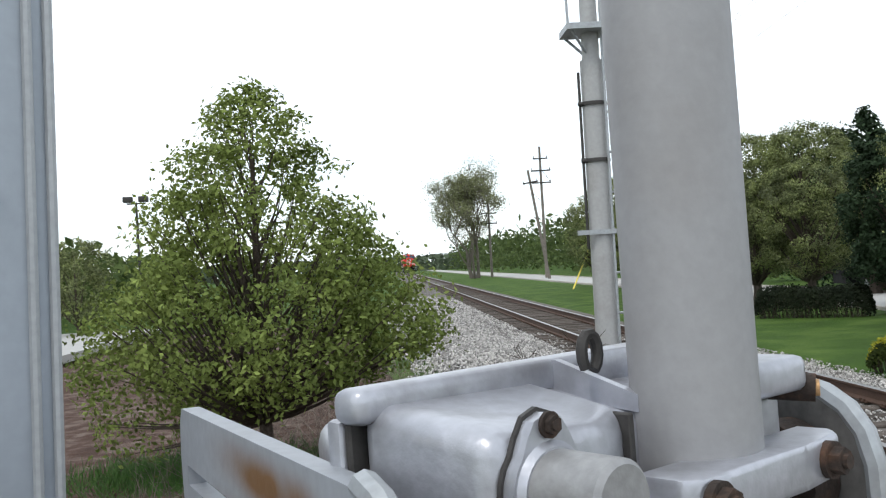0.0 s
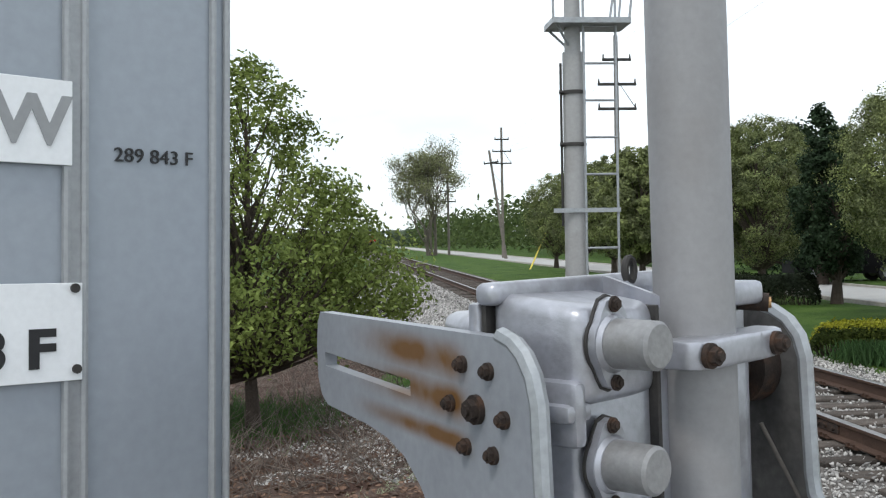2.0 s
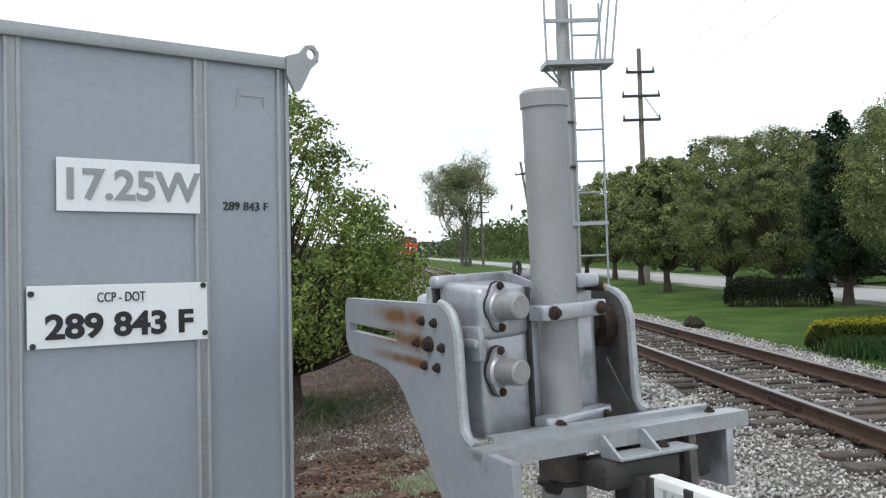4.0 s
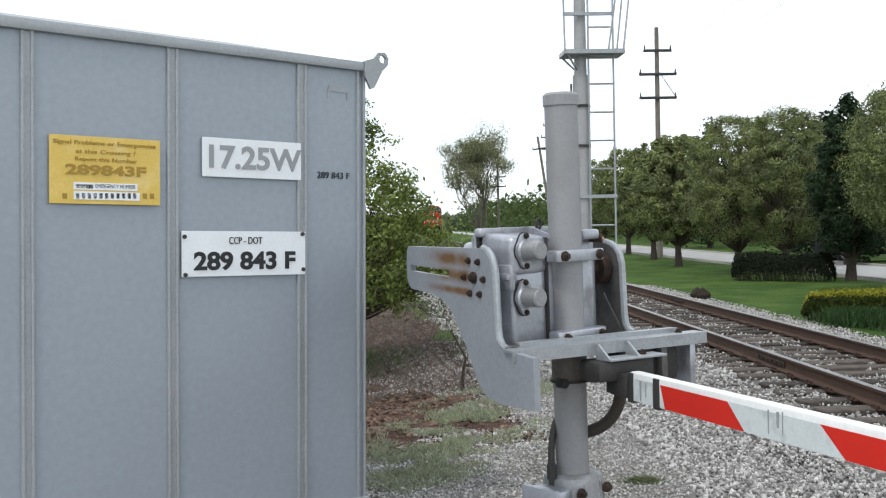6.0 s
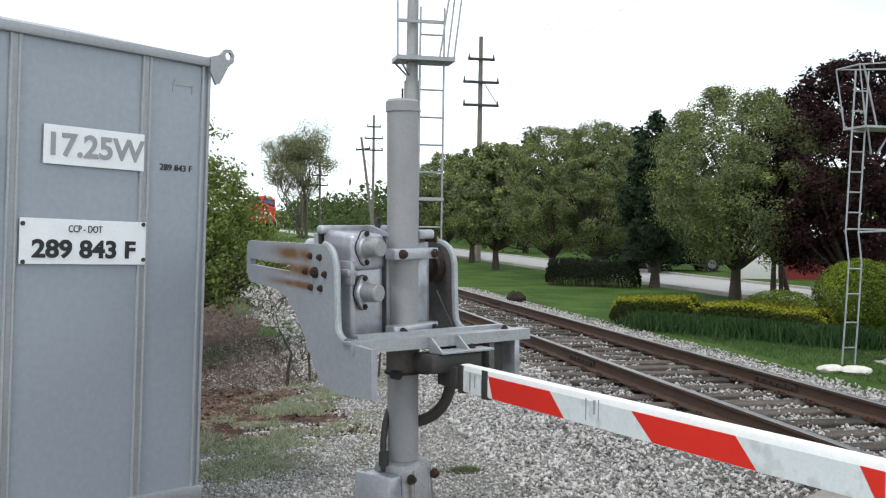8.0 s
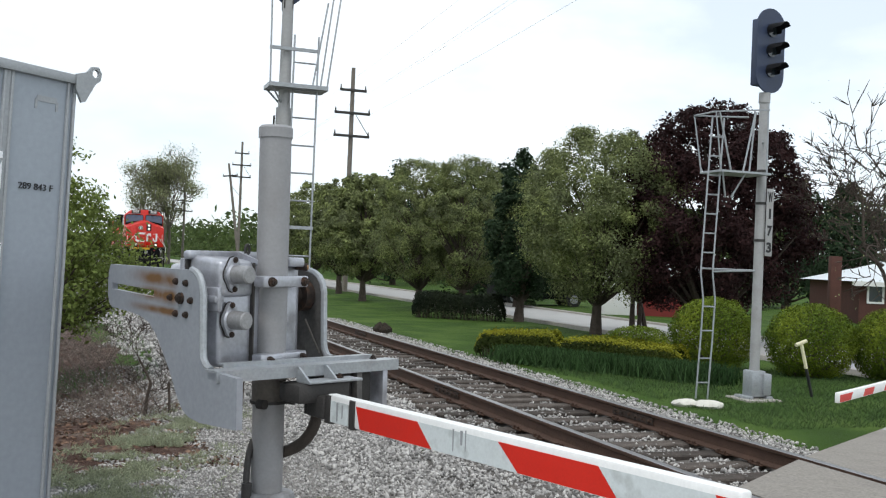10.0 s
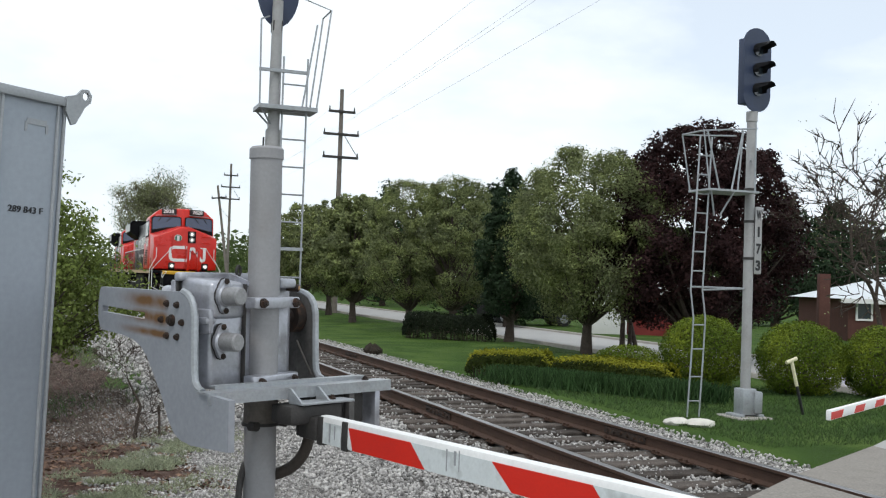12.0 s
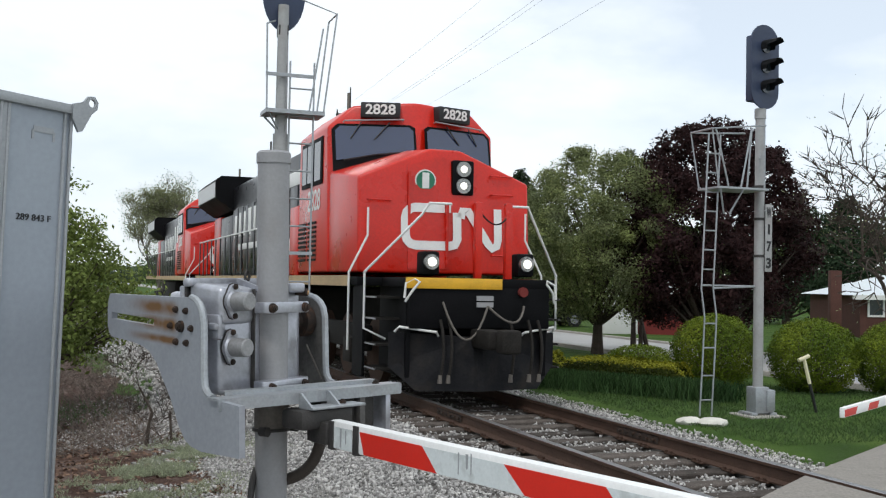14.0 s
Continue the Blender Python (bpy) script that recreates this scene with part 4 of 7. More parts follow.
bolt("bracket_bolt", BAR @ Vector((0.68, -0.10, 0.998)), (0, 0, 1), 0.014, 0.022)
bolt("bar_bolt", BAR @ Vector((1.0, 0.02, 1.065)), (0, 0, 1), 0.014, 0.02)
bm = bmesh.new()
box(bm, 0.62, 0.98, 0.0, 0.12, 0.84, 1.01, 0.02, BAR)
gp("spring_box", bm, M_DARK)
bm = bmesh.new()
box(bm, 1.02, 1.055, -0.04, 0.12, 0.80, 1.01, 0.006, BAR)
gp("end_plate", bm, M_PAINT)
bm = bmesh.new()
box(bm, 0.40, 0.72, -0.14, 0.03, 0.89, 0.985, 0.02, BAR)
cyl(bm, (0.03, -0.26, 0.82), (0.03, -0.26, 0.9), 0.04)
gp("swivel", bm, M_DARK)
# lower collar
bm = bmesh.new()
cyl(bm, (0, 0, 0.86), (0, 0, 1.02), 0.086, seg=32)
gp("sleeve", bm, M_STAINPOLE)
bm = bmesh.new()
cyl(bm, (0, 0, 0.85), (0, 0, 0.865), 0.095, seg=32)
for x in (-0.11, 0.11):
    cyl(bm, (x, -0.03, 0.858), (x, -0.075, 0.858), 0.024, seg=12)
gp("collar", bm, M_DARK)
# flexible conduit
bm = bmesh.new()
tube(bm, arc((0.10, -0.24, 0.88), (0.14, -0.22, 0.62), (0.06, 0.02, 0.58), 10), 0.03, 12)
gp("conduit", bm, surface("conduit_rubber", (0.045, 0.035, 0.028), 0.7, vary=0.3, scale=8, fine=120, bump=0.5), label="dark bent rubber conduit")
bm = bmesh.new()
tube(bm, arc((-0.05, 0.05, 0.66), (-0.12, 0.04, 0.58), (-0.125, 0.02, 0.36), 8), 0.017, 10)
cyl(bm, (-0.125, 0.02, 0.39), (-0.125, 0.02, 0.46), 0.026, seg=12)
gp("lower_conduit", bm, M_DARK)
# the arm: its own frame, along +x from the root
A0, A1 = Vector((-4.237, -0.362, 0.0)), Vector((-3.493, -2.604, 0.0))
ARMW = pose(A0.x, A0.y, 0, 0, 0, math.degrees(math.atan2(A1.y - A0.y, A1.x - A0.x)))
arm_m = GATE.inverted() @ ARMW
AL = 2.37
bm = bmesh.new()
box(bm, 0, AL, -0.03, 0.03, 0.812, 0.945, 0.012)
bmesh.ops.transform(bm, matrix=arm_m, verts=bm.verts)
arm = part("gate_arm", bm, M_ARMTOP, gate, "white gate arm with red and white reflective stripes")


def stripe(name, a, b, c, d, material, lift=0.0):
    for side in (-1, 1):
        bm = bmesh.new()
        vs = [bm.verts.new((x, side * (0.0325 + lift), z)) for x, z in ((a, 0.918), (b, 0.918), (d, 0.818), (c, 0.818))]
        bm.faces.new(vs if side < 0 else vs[::-1])
        r = bmesh.ops.extrude_face_region(bm, geom=list(bm.faces))
        bmesh.ops.translate(bm, verts=[g for g in r["geom"] if isinstance(g, bmesh.types.BMVert)], vec=(0, side * 0.0015, 0))
        bmesh.ops.transform(bm, matrix=arm_m, verts=bm.verts)
        part(name, bm, material, arm)


stripe("white_foil", 0.045, 0.20, 0.045, 0.20, M_REFWHITE)
stripe("red_stripe", 0.262, 0.735, 0.30, 0.84, M_REFRED)
stripe("white_stripe", 0.737, 1.254, 0.842, 1.374, M_REFWHITE)
stripe("red_stripe", 1.256, 1.783, 1.376, 1.88, M_REFRED)
stripe("white_stripe", 1.785, 2.276, 1.882, 2.34, M_REFWHITE)
stripe("red_stripe", 2.278, 2.365, 2.342, 2.365, M_REFRED)
for x in (0.0, 0.212):
    bm = bmesh.new()
    box(bm, x - 0.006, x + 0.04, -0.036, 0.036, 0.805, 0.94, 0.004)
    bmesh.ops.transform(bm, matrix=arm_m, verts=bm.verts)
    part("black_band", bm, M_DARK, arm)
bm = bmesh.new()
box(bm, -0.16, 0.0, -0.05, 0.05, 0.82, 0.93, 0.015)
bmesh.ops.transform(bm, matrix=arm_m, verts=bm.verts)
part("arm_socket", bm, M_DARK, arm)
bm = bmesh.new()
cyl(bm, (0, 0, -0.5), (0, 0, -0.06), 0.36, 0.345, seg=40)
ob = part("concrete_footing", bm, M_CONC)
ob.matrix_basis = pose(-4.459, 0.003, -0.14 + 0.0)
for v in ob.data.vertices:
    v.co.z += 0.14
tagged(ob, "round weathered concrete footing under the gate mast", "footing")

# dark drip marks on the arm's second white stripe
for x, w, z0, z1 in ((0.98, 0.006, 0.84, 0.925), (1.03, 0.012, 0.87, 0.925), (1.06, 0.005, 0.85, 0.93), (0.10, 0.012, 0.83, 0.915), (0.145, 0.008, 0.85, 0.91)):
    bm = bmesh.new()
    slab(bm, [(x, z0), (x + w * 0.5, z0 - 0.006), (x + w, z0), (x + w * 1.2, z1), (x - w * 0.2, z1)], 0.001, arm_m @ pose(0, -0.0345, 0) @ FACE)
    part("drip_mark", bm, M_GREYINK, arm)


# ---- signal masts ----
def ladder(bm, p0, p1, width, across, step_z=0.3, r=0.012):
    p0, p1, across = Vector(p0), Vector(p1), Vector(across).normalized()
    for s in (-0.5, 0.5):
        tube(bm, [p0 + across * width * s, p1 + across * width * s], r, 6)
    n = int((p1 - p0).length / step_z)
    for i in range(1, n):
        c = p0.lerp(p1, i / n)
        tube(bm, [c - across * width / 2, c + across * width / 2], r * 0.9, 6)


M_GREYSTEEL = surface("grey_mast_paint", (0.36, 0.36, 0.36), 0.55, 0.2, vary=0.12, scale=3, fine=40, bump=0.06, second=(0.27, 0.26, 0.25), cover=0.62)

# near side mast, seen behind the gate
NM = pose(-3.045, 7.47, -0.3)
near_mast = tagged(empty("signal_mast", NM), "grey tapered signal mast with ladder and work platform", "signal mast")
bm = bmesh.new()
cyl(bm, (0, 0, 0), (0, 0, 3.7), 0.105, 0.095, seg=24)
cyl(bm, (0, 0, 3.7), (0, 0, 5.3), 0.075, 0.065, seg=24)
part("mast", bm, M_GREYSTEEL, near_mast)
for z in (2.85, 3.33):
    bm = bmesh.new()
    cyl(bm, (0, 0, z - 0.015), (0, 0, z + 0.015), 0.115, seg=24)
    cyl(bm, (-0.14, -0.04, z), (-0.09, -0.04, z), 0.018, seg=8)
    part("band", bm, M_DARK, near_mast)
bm = bmesh.new()
tube(bm, [(-0.12, -0.02, 2.1), (-0.12, -0.02, 3.6)], 0.012, 6)
part("cable", bm, M_DARK, near_mast)
bm = bmesh.new()
slab(bm, rounded(-0.23, 0.5, -0.24, 0.2, 0.03), 0.05, pose(0, 0, 3.93))
part("platform", bm, M_GALV, near_mast)
bm = bmesh.new()
for q in ((-0.2, -0.2), (-0.2, 0.17)):
    tube(bm, [(q[0], q[1], 3.95), (0, 0, 3.7)], 0.012, 6)
part("platform_brace", bm, M_GALV, near_mast)
bm = bmesh.new()
ladder(bm, (0.23, -0.1, 0.2), (0.23, -0.1, 4.6), 0.3, (1, 0, 0), 0.33, 0.012)
part("ladder", bm, M_GALV, near_mast)
for z in (2.24, 4.42):
    bm = bmesh.new()
    box(bm, -0.22, 0.4, -0.12, -0.09, z - 0.02, z + 0.02)
    part("ladder_bracket", bm, M_GALV, near_mast)
bm = bmesh.new()
for p in ([(-0.22, -0.22, 3.97), (-0.24, -0.24, 5.0)], [(0.48, -0.22, 3.97), (0.62, -0.24, 5.2), (0.1, -0.1, 5.4)], [(0.48, 0.18, 3.97), (0.62, 0.2, 5.2), (0.62, -0.24, 5.2)],
          [(-0.24, -0.24, 5.0), (-0.1, 0, 5.1)], [(0.3, -0.22, 3.97), (0.45, -0.24, 5.0)]):
    tube(bm, p, 0.011, 6)
part("guard_rail", bm, M_GALV, near_mast)
bm = bmesh.new()
slab(bm, [(0.27 * math.cos(radians(a)), 0.5 * math.sin(radians(a))) for a in range(0, 360, 12)], 0.02, pose(0.02, 0.12, 5.5) @ FACE)
part("signal_shield", bm, M_NAVY, near_mast)
bm = bmesh.new()
cyl(bm, (0, 0.1, 5.05), (0, 0.1, 5.3), 0.05, seg=12)
box(bm, -0.06, 0.06, -0.05, 0.12, 4.92, 5.05, 0.01)
part("shield_mount", bm, M_DARK, near_mast)

# far side mast with its three-lamp head
FM = pose(4.2, 7.75, -0.25)
far_mast = tagged(empty("signal_mast", FM), "grey signal mast with three-lamp head, ladder and number board", "signal mast")
bm = bmesh.new()
cyl(bm, (0, 0, 0.35), (0, 0, 4.55), 0.075, 0.07, seg=24)
part("mast", bm, M_GREYSTEEL, far_mast)
bm = bmesh.new()
box(bm, -0.12, 0.12, -0.12, 0.12, 0.03, 0.42, 0.02)
box(bm, 0.06, 0.2, -0.16, 0.08, 0.06, 0.38, 0.02)
for x in (-0.17, 0.17):
    box(bm, x - 0.05, x + 0.05, -0.17, 0.17, -0.02, 0.05, 0.01)
part("cast_foot", bm, M_GALV, far_mast)
bm = bmesh.new()
box(bm, -0.3, 0.3, -0.3, 0.3, -0.1, 0.012, 0.02)
part("footing", bm, M_CONC, far_mast)
bm = bmesh.new()
ladder(bm, (-0.62, -0.1, 1.85), (-0.52, -0.1, 4.1), 0.2, (1, 0, 0), 0.28, 0.013)
bmesh.ops.translate(bm, verts=bm.verts, vec=(-0.34, 0, 0))
part("ladder", bm, M_GALV, far_mast)
bm = bmesh.new()
for s in (-0.1, 0.1):
    tube(bm, [(-0.62 + s, -0.1, 1.85), (-0.56 + s, -0.1, 1.45), (-0.58 + s, -0.1, 0.9), (-0.64 + s, -0.12, 0.02)], 0.013, 6)
for z, x in ((0.25, -0.61), (0.6, -0.6), (1.0, -0.58), (1.35, -0.565)):
    tube(bm, [(x - 0.1, -0.1, z), (x + 0.1, -0.1, z)], 0.012, 6)
bmesh.ops.translate(bm, verts=bm.verts, vec=(-0.34, 0, 0))
part("lower_ladder", bm, M_GALV, far_mast)
bm = bmesh.new()
slab(bm, rounded(-0.92, -0.05, -0.3, 0.25, 0.02), 0.03, pose(0, 0, 3.30))
part("platform", bm, M_GALV, far_mast)
bm = bmesh.new()
tube(bm, [(-1.06, -0.1, 1.9), (0, 0, 1.9)], 0.014, 6)
tube(bm, [(-0.86, -0.1, 1.86), (0, 0, 1.9)], 0.014, 6)
part("ladder_bracket", bm, M_GALV, far_mast)
bm = bmesh.new()
for p in ([(-0.74, -0.28, 3.3), (-0.85, -0.3, 4.15), (-0.1, -0.3, 4.25)], [(-0.74, 0.22, 3.3), (-0.85, 0.25, 4.15), (-0.1, 0.2, 4.2)], [(-0.35, -0.28, 3.3), (-0.3, -0.3, 4.2)],
          [(-0.1, -0.28, 3.3), (-0.12, -0.3, 4.35)], [(-0.85, -0.3, 4.15), (-0.85, 0.25, 4.15)], [(-0.72, -0.28, 3.3), (-0.58, -0.12, 2.95)], [(-0.4, -0.28, 3.3), (-0.5, -0.12, 2.95)],
          [(-0.6, -0.28, 3.3), (-0.8, -0.3, 4.15)], [(-0.12, -0.2, 3.8), (0, 0, 3.8)], [(-0.3, -0.3, 4.2), (-0.45, -0.3, 3.3)]):
    tube(bm, [(x * 1.22, y, z) for x, y, z in p], 0.014, 6)
part("guard_rail", bm, M_GALV, far_mast)
HEAD = pose(0.02, -0.05, 5.17, 0, 0, 12)
head = new("signal_head")
head.parent = far_mast
head.matrix_basis = HEAD
bm = bmesh.new()
slab(bm, [(0.295 * math.cos(radians(a)), (0.36 if math.sin(radians(a)) >= 0 else -0.36) + 0.27 * math.sin(radians(a))) for a in range(0, 361, 12)], 0.025, pose(0, 0, 0) @ FACE)
part("backboard", bm, M_NAVY, head, "rounded blue-black signal backboard")
for z in (0.3, 0.0, -0.3):
    bm = bmesh.new()
    n = 14
    rows = []
    for r0, y in ((0.10, 0.0), (0.095, -0.3)):
        rows.append([bm.verts.new((r0 * math.cos(radians(-30 + 240 * k / n)), y if k in range(3, n - 2) else y * 0.45, z + r0 * math.sin(radians(-30 + 240 * k / n)))) for k in range(n + 1)])
    for k in range(n):
        bm.faces.new((rows[0][k], rows[0][k + 1], rows[1][k + 1], rows[1][k]))
    r = bmesh.ops.solidify(bm, geom=list(bm.faces), thickness=0.006)
    part("hood", bm, M_BLACK, head)
    bm = bmesh.new()
    cyl(bm, (0, 0.0, z), (0, -0.05, z), 0.095, seg=20)
    part("lens", bm, M_PANE, head)
bm = bmesh.new()
box(bm, -0.12, 0.12, 0.03, 0.25, -0.5, 0.5, 0.02)
part("lamp_case", bm, M_NAVY, head)
bm = bmesh.new()
cyl(bm, (0, 0, 4.4), (0, 0, 4.55), 0.085, seg=20)
part("mount", bm, M_GREYSTEEL, far_mast)
for z in (3.38, 2.9, 2.35):
    bm = bmesh.new()
    cyl(bm, (0, 0, z - 0.02), (0, 0, z + 0.02), 0.083, seg=20)
    part("band", bm, M_DARK, far_mast)
bm = bmesh.new()
box(bm, 0.035, 0.155, -0.1, -0.085, 2.12, 3.12, 0.004)
board = part("number_board", bm, M_GREYSTEEL, far_mast)
for k, ch in enumerate("W173"):
    text_part("figure", ch, 0.2, pose(0.095, -0.103, 2.99 - 0.25 * k) @ FACE, M_BLACK, board, 0.085 if ch != "1" else None, bold=0.008)


# ---- plants ----
def profile(shape, h):
    if shape == "cone":
        return max(0.02, (1 - h) ** 0.64 * min(1.0, 0.45 + h * 4))
    if shape == "egg":
        return max(0.03, math.sin(math.pi * min(1.0, 0.1 + 0.9 * h) ** 0.8) ** 0.65 if h < 1 else 0.03)
    if shape == "vase":
        return max(0.05, 0.35 + 0.65 * math.sin(math.pi * min(1, h * 0.85 + 0.05)))
    return max(0.03, math.sin(math.pi * (0.06 + 0.9 * h)) ** 0.5)


def tree(name, label, base, height, clear, radius, leaf_mat, leaf, clusters, leaves, shape="egg", seed=1, trunk_r=0.12, bark=None,
         spread_k=0.16, limbs=26, lobes=(), inner=0.35, loose=0.6, sprig=0.12):
    rng = np.random.default_rng(seed)
    root = tagged(empty(name, pose(*base)), label, "tree")
    cs, rad = [], []
    ch = height - clear
    clump = spread_k * radius * 1.75
    while len(cs) < clusters:
        h = rng.uniform(0, 1) ** 0.85
        rr = profile(shape, h) * radius
        if rng.uniform(0, 1) > (rr / radius) ** 1.3 + 0.08:
            continue
        a = rng.uniform(0, 2 * math.pi)
        k = inner + (1 - inner) * math.sqrt(rng.uniform(0, 1))
        wob = 1 + 0.11 * noise.noise((math.cos(a) * 1.5 + seed, math.sin(a) * 1.5, h * 4))
        reach = max(0.02, rr * wob - (0.15 if shape == "cone" else 0.5) * clump) * k
        cs.append((reach * math.cos(a), reach * math.sin(a), clear + ch * h))
        rad.append(max(0.55, 1 - 0.35 * h) * rng.uniform(0.7, 1.2))
    for (lx, ly, lz, lr, lh), n in lobes:
        for _ in range(n):
            v = rng.normal(size=3)
            v /= np.linalg.norm(v)
            v *= rng.uniform(0.3, 1) ** 0.5
            cs.append((lx + v[0] * lr, ly + v[1] * lr, lz + v[2] * lh))
            rad.append(0.9)
    cs = np.array(cs)
    bm = bmesh.new()
    lean = rng.normal(scale=0.02 * height, size=2)
    trunk = [Vector((lean[0] * t * t + 0.03 * math.sin(5 * t + seed), lean[1] * t * t, (height * 0.86) * t)) for t in [i / 8 for i in range(9)]]
    tube(bm, trunk, [trunk_r * (1.25 if i == 0 else 1) * (1 - 0.88 * i / 8) + 0.006 for i in range(9)], 9)
    for i in rng.choice(len(cs), min(limbs, len(cs)), replace=False):
        c = Vector(cs[i])
        z0 = max(clear * 0.75, c.z - (c.xy.length * 1.1 + 0.1 * height))
        t = min(0.95, z0 / (height * 0.86))
        p0 = Vector((lean[0] * t * t + 0.03 * math.sin(5 * t + seed), lean[1] * t * t, height * 0.86 * t))
        mid = p0.lerp(c, 0.5) + Vector((0, 0, -0.06 * height * 0.5)) + Vector(rng.normal(scale=0.03 * radius, size=3))
        r0 = trunk_r * (1 - 0.85 * t) * 0.45 + 0.004
        tube(bm, arc(p0, mid, c, 4), [r0, r0 * 0.75, r0 * 0.5, r0 * 0.3, r0 * 0.15], 5)
    part("trunk", bm, bark or M_BARK, root)
    if leaves:
        per = leaves // len(cs)
        way = rng.normal(size=(len(cs), per, 3))
        way /= np.linalg.norm(way, axis=2, keepdims=True)
        out = way * (rng.uniform(0.1, 1, size=(len(cs), per, 1)) ** 0.5) * np.array(rad)[:, None, None] * clump
        out *= 1 + sprig * np.clip(rng.normal(size=out.shape[:2] + (1,)), 0, 2.2)
        pts = (cs[:, None] + out * np.array([1, 1, 0.85])).reshape(-1, 3)
        mid = np.array([0, 0, clear + ch * 0.35])
        away = (pts - mid) / radius
        quads("crown", pts, rng.uniform(0.6, 1.3, len(pts)) * leaf, leaf_mat, root, rng, facing=way.reshape(-1, 3) * 0.8 + away * 0.7 + np.array([0, 0, 0.3]), loose=loose)
    return root


def twigs(name, starts, ends, r, material, parent=None):
    starts, ends = np.asarray(starts), np.asarray(ends)
    n = len(starts)
    d = ends - starts
    d /= np.linalg.norm(d, axis=1, keepdims=True)
    s = np.cross(d, np.array([0.3, 0.9, 0.1]))
    s /= np.linalg.norm(s, axis=1, keepdims=True)
    u = np.cross(d, s)
    vs = []
    for p, k in ((starts, 1.0), (ends, 0.4)):
        for a in (0, 120, 240):
            vs.append(p + (s * math.cos(radians(a)) + u * math.sin(radians(a))) * r * k)
    v = np.stack(vs, 1).reshape(-1, 3)
    f = np.array([(0, 1, 4, 3), (1, 2, 5, 4), (2, 0, 3, 5)])[None] + 6 * np.arange(n)[:, None, None]
    me = bpy.data.meshes.new(name)
    me.vertices.add(6 * n)
    me.vertices.foreach_set("co", v.ravel())
    me.loops.add(12 * n)
    me.loops.foreach_set("vertex_index", f.ravel())
    me.polygons.add(3 * n)
    me.polygons.foreach_set("loop_start", np.arange(0, 12 * n, 4))
    me.polygons.foreach_set("loop_total", np.full(3 * n, 4))
    me.update(calc_edges=True)
    me.materials.append(material)
    ob = new(name, me)
    if parent:
        ob.parent = parent
    return ob


def branching(name, label, base, height, reach, material, seed, levels=5, r=0.12, leaf_mat=None, leaf=0.05, leaves=0, upward=0.5, stems=1, splay=0.16, first=0.295):
    """A bare or thinly leaved tree: stems that fork again and again."""
    rng = np.random.default_rng(seed)
    root = tagged(empty(name, pose(*base)), label, "tree")
    bm = bmesh.new()
    A, B, tips = [], [], []

    def grow(p, d, length, rr, lv):
        q = p + d * length
        m = p.lerp(q, 0.5) + Vector(rng.normal(scale=0.06 * length, size=3))
        if rr > 0.012:
            tube(bm, arc(p, m, q, 3), [rr, rr * 0.9, rr * 0.78, rr * 0.68], 6)
        else:
            A.append(p), B.append(q)
        if lv == 0:
            tips.append(q)
            return
        for _ in range(int(rng.integers(2, 4))):
            v = Vector(rng.normal(size=3))
            v.z = v.z * 0.6 + upward * 0.5
            nd = (d * 0.9 + v.normalized() * reach).normalized()
            grow(q if rng.uniform() < 0.75 else m, nd, length * rng.uniform(0.6, 0.85), rr * rng.uniform(0.5, 0.68), lv - 1)
    for k in range(stems):
        d = Vector((rng.normal(scale=splay), rng.normal(scale=splay), 1)).normalized()
        grow(Vector((0.25 * k * (stems > 1), 0, 0)), d, height * first * rng.uniform(0.88, 1.12), r * (1 if k == 0 else 0.8), levels)
    part("trunk", bm, material, root)
    if A:
        twigs("twig_growth", np.array(A), np.array(B), max(0.0045, 0.009 * height / 6), material, root)
    if leaves:
        t = np.array(tips)
        pts = t[rng.integers(0, len(t), leaves)] + rng.normal(scale=0.024 * height, size=(leaves, 3))
        quads("crown", pts, rng.uniform(0.6, 1.2, leaves) * leaf, leaf_mat, root, rng)
    return root


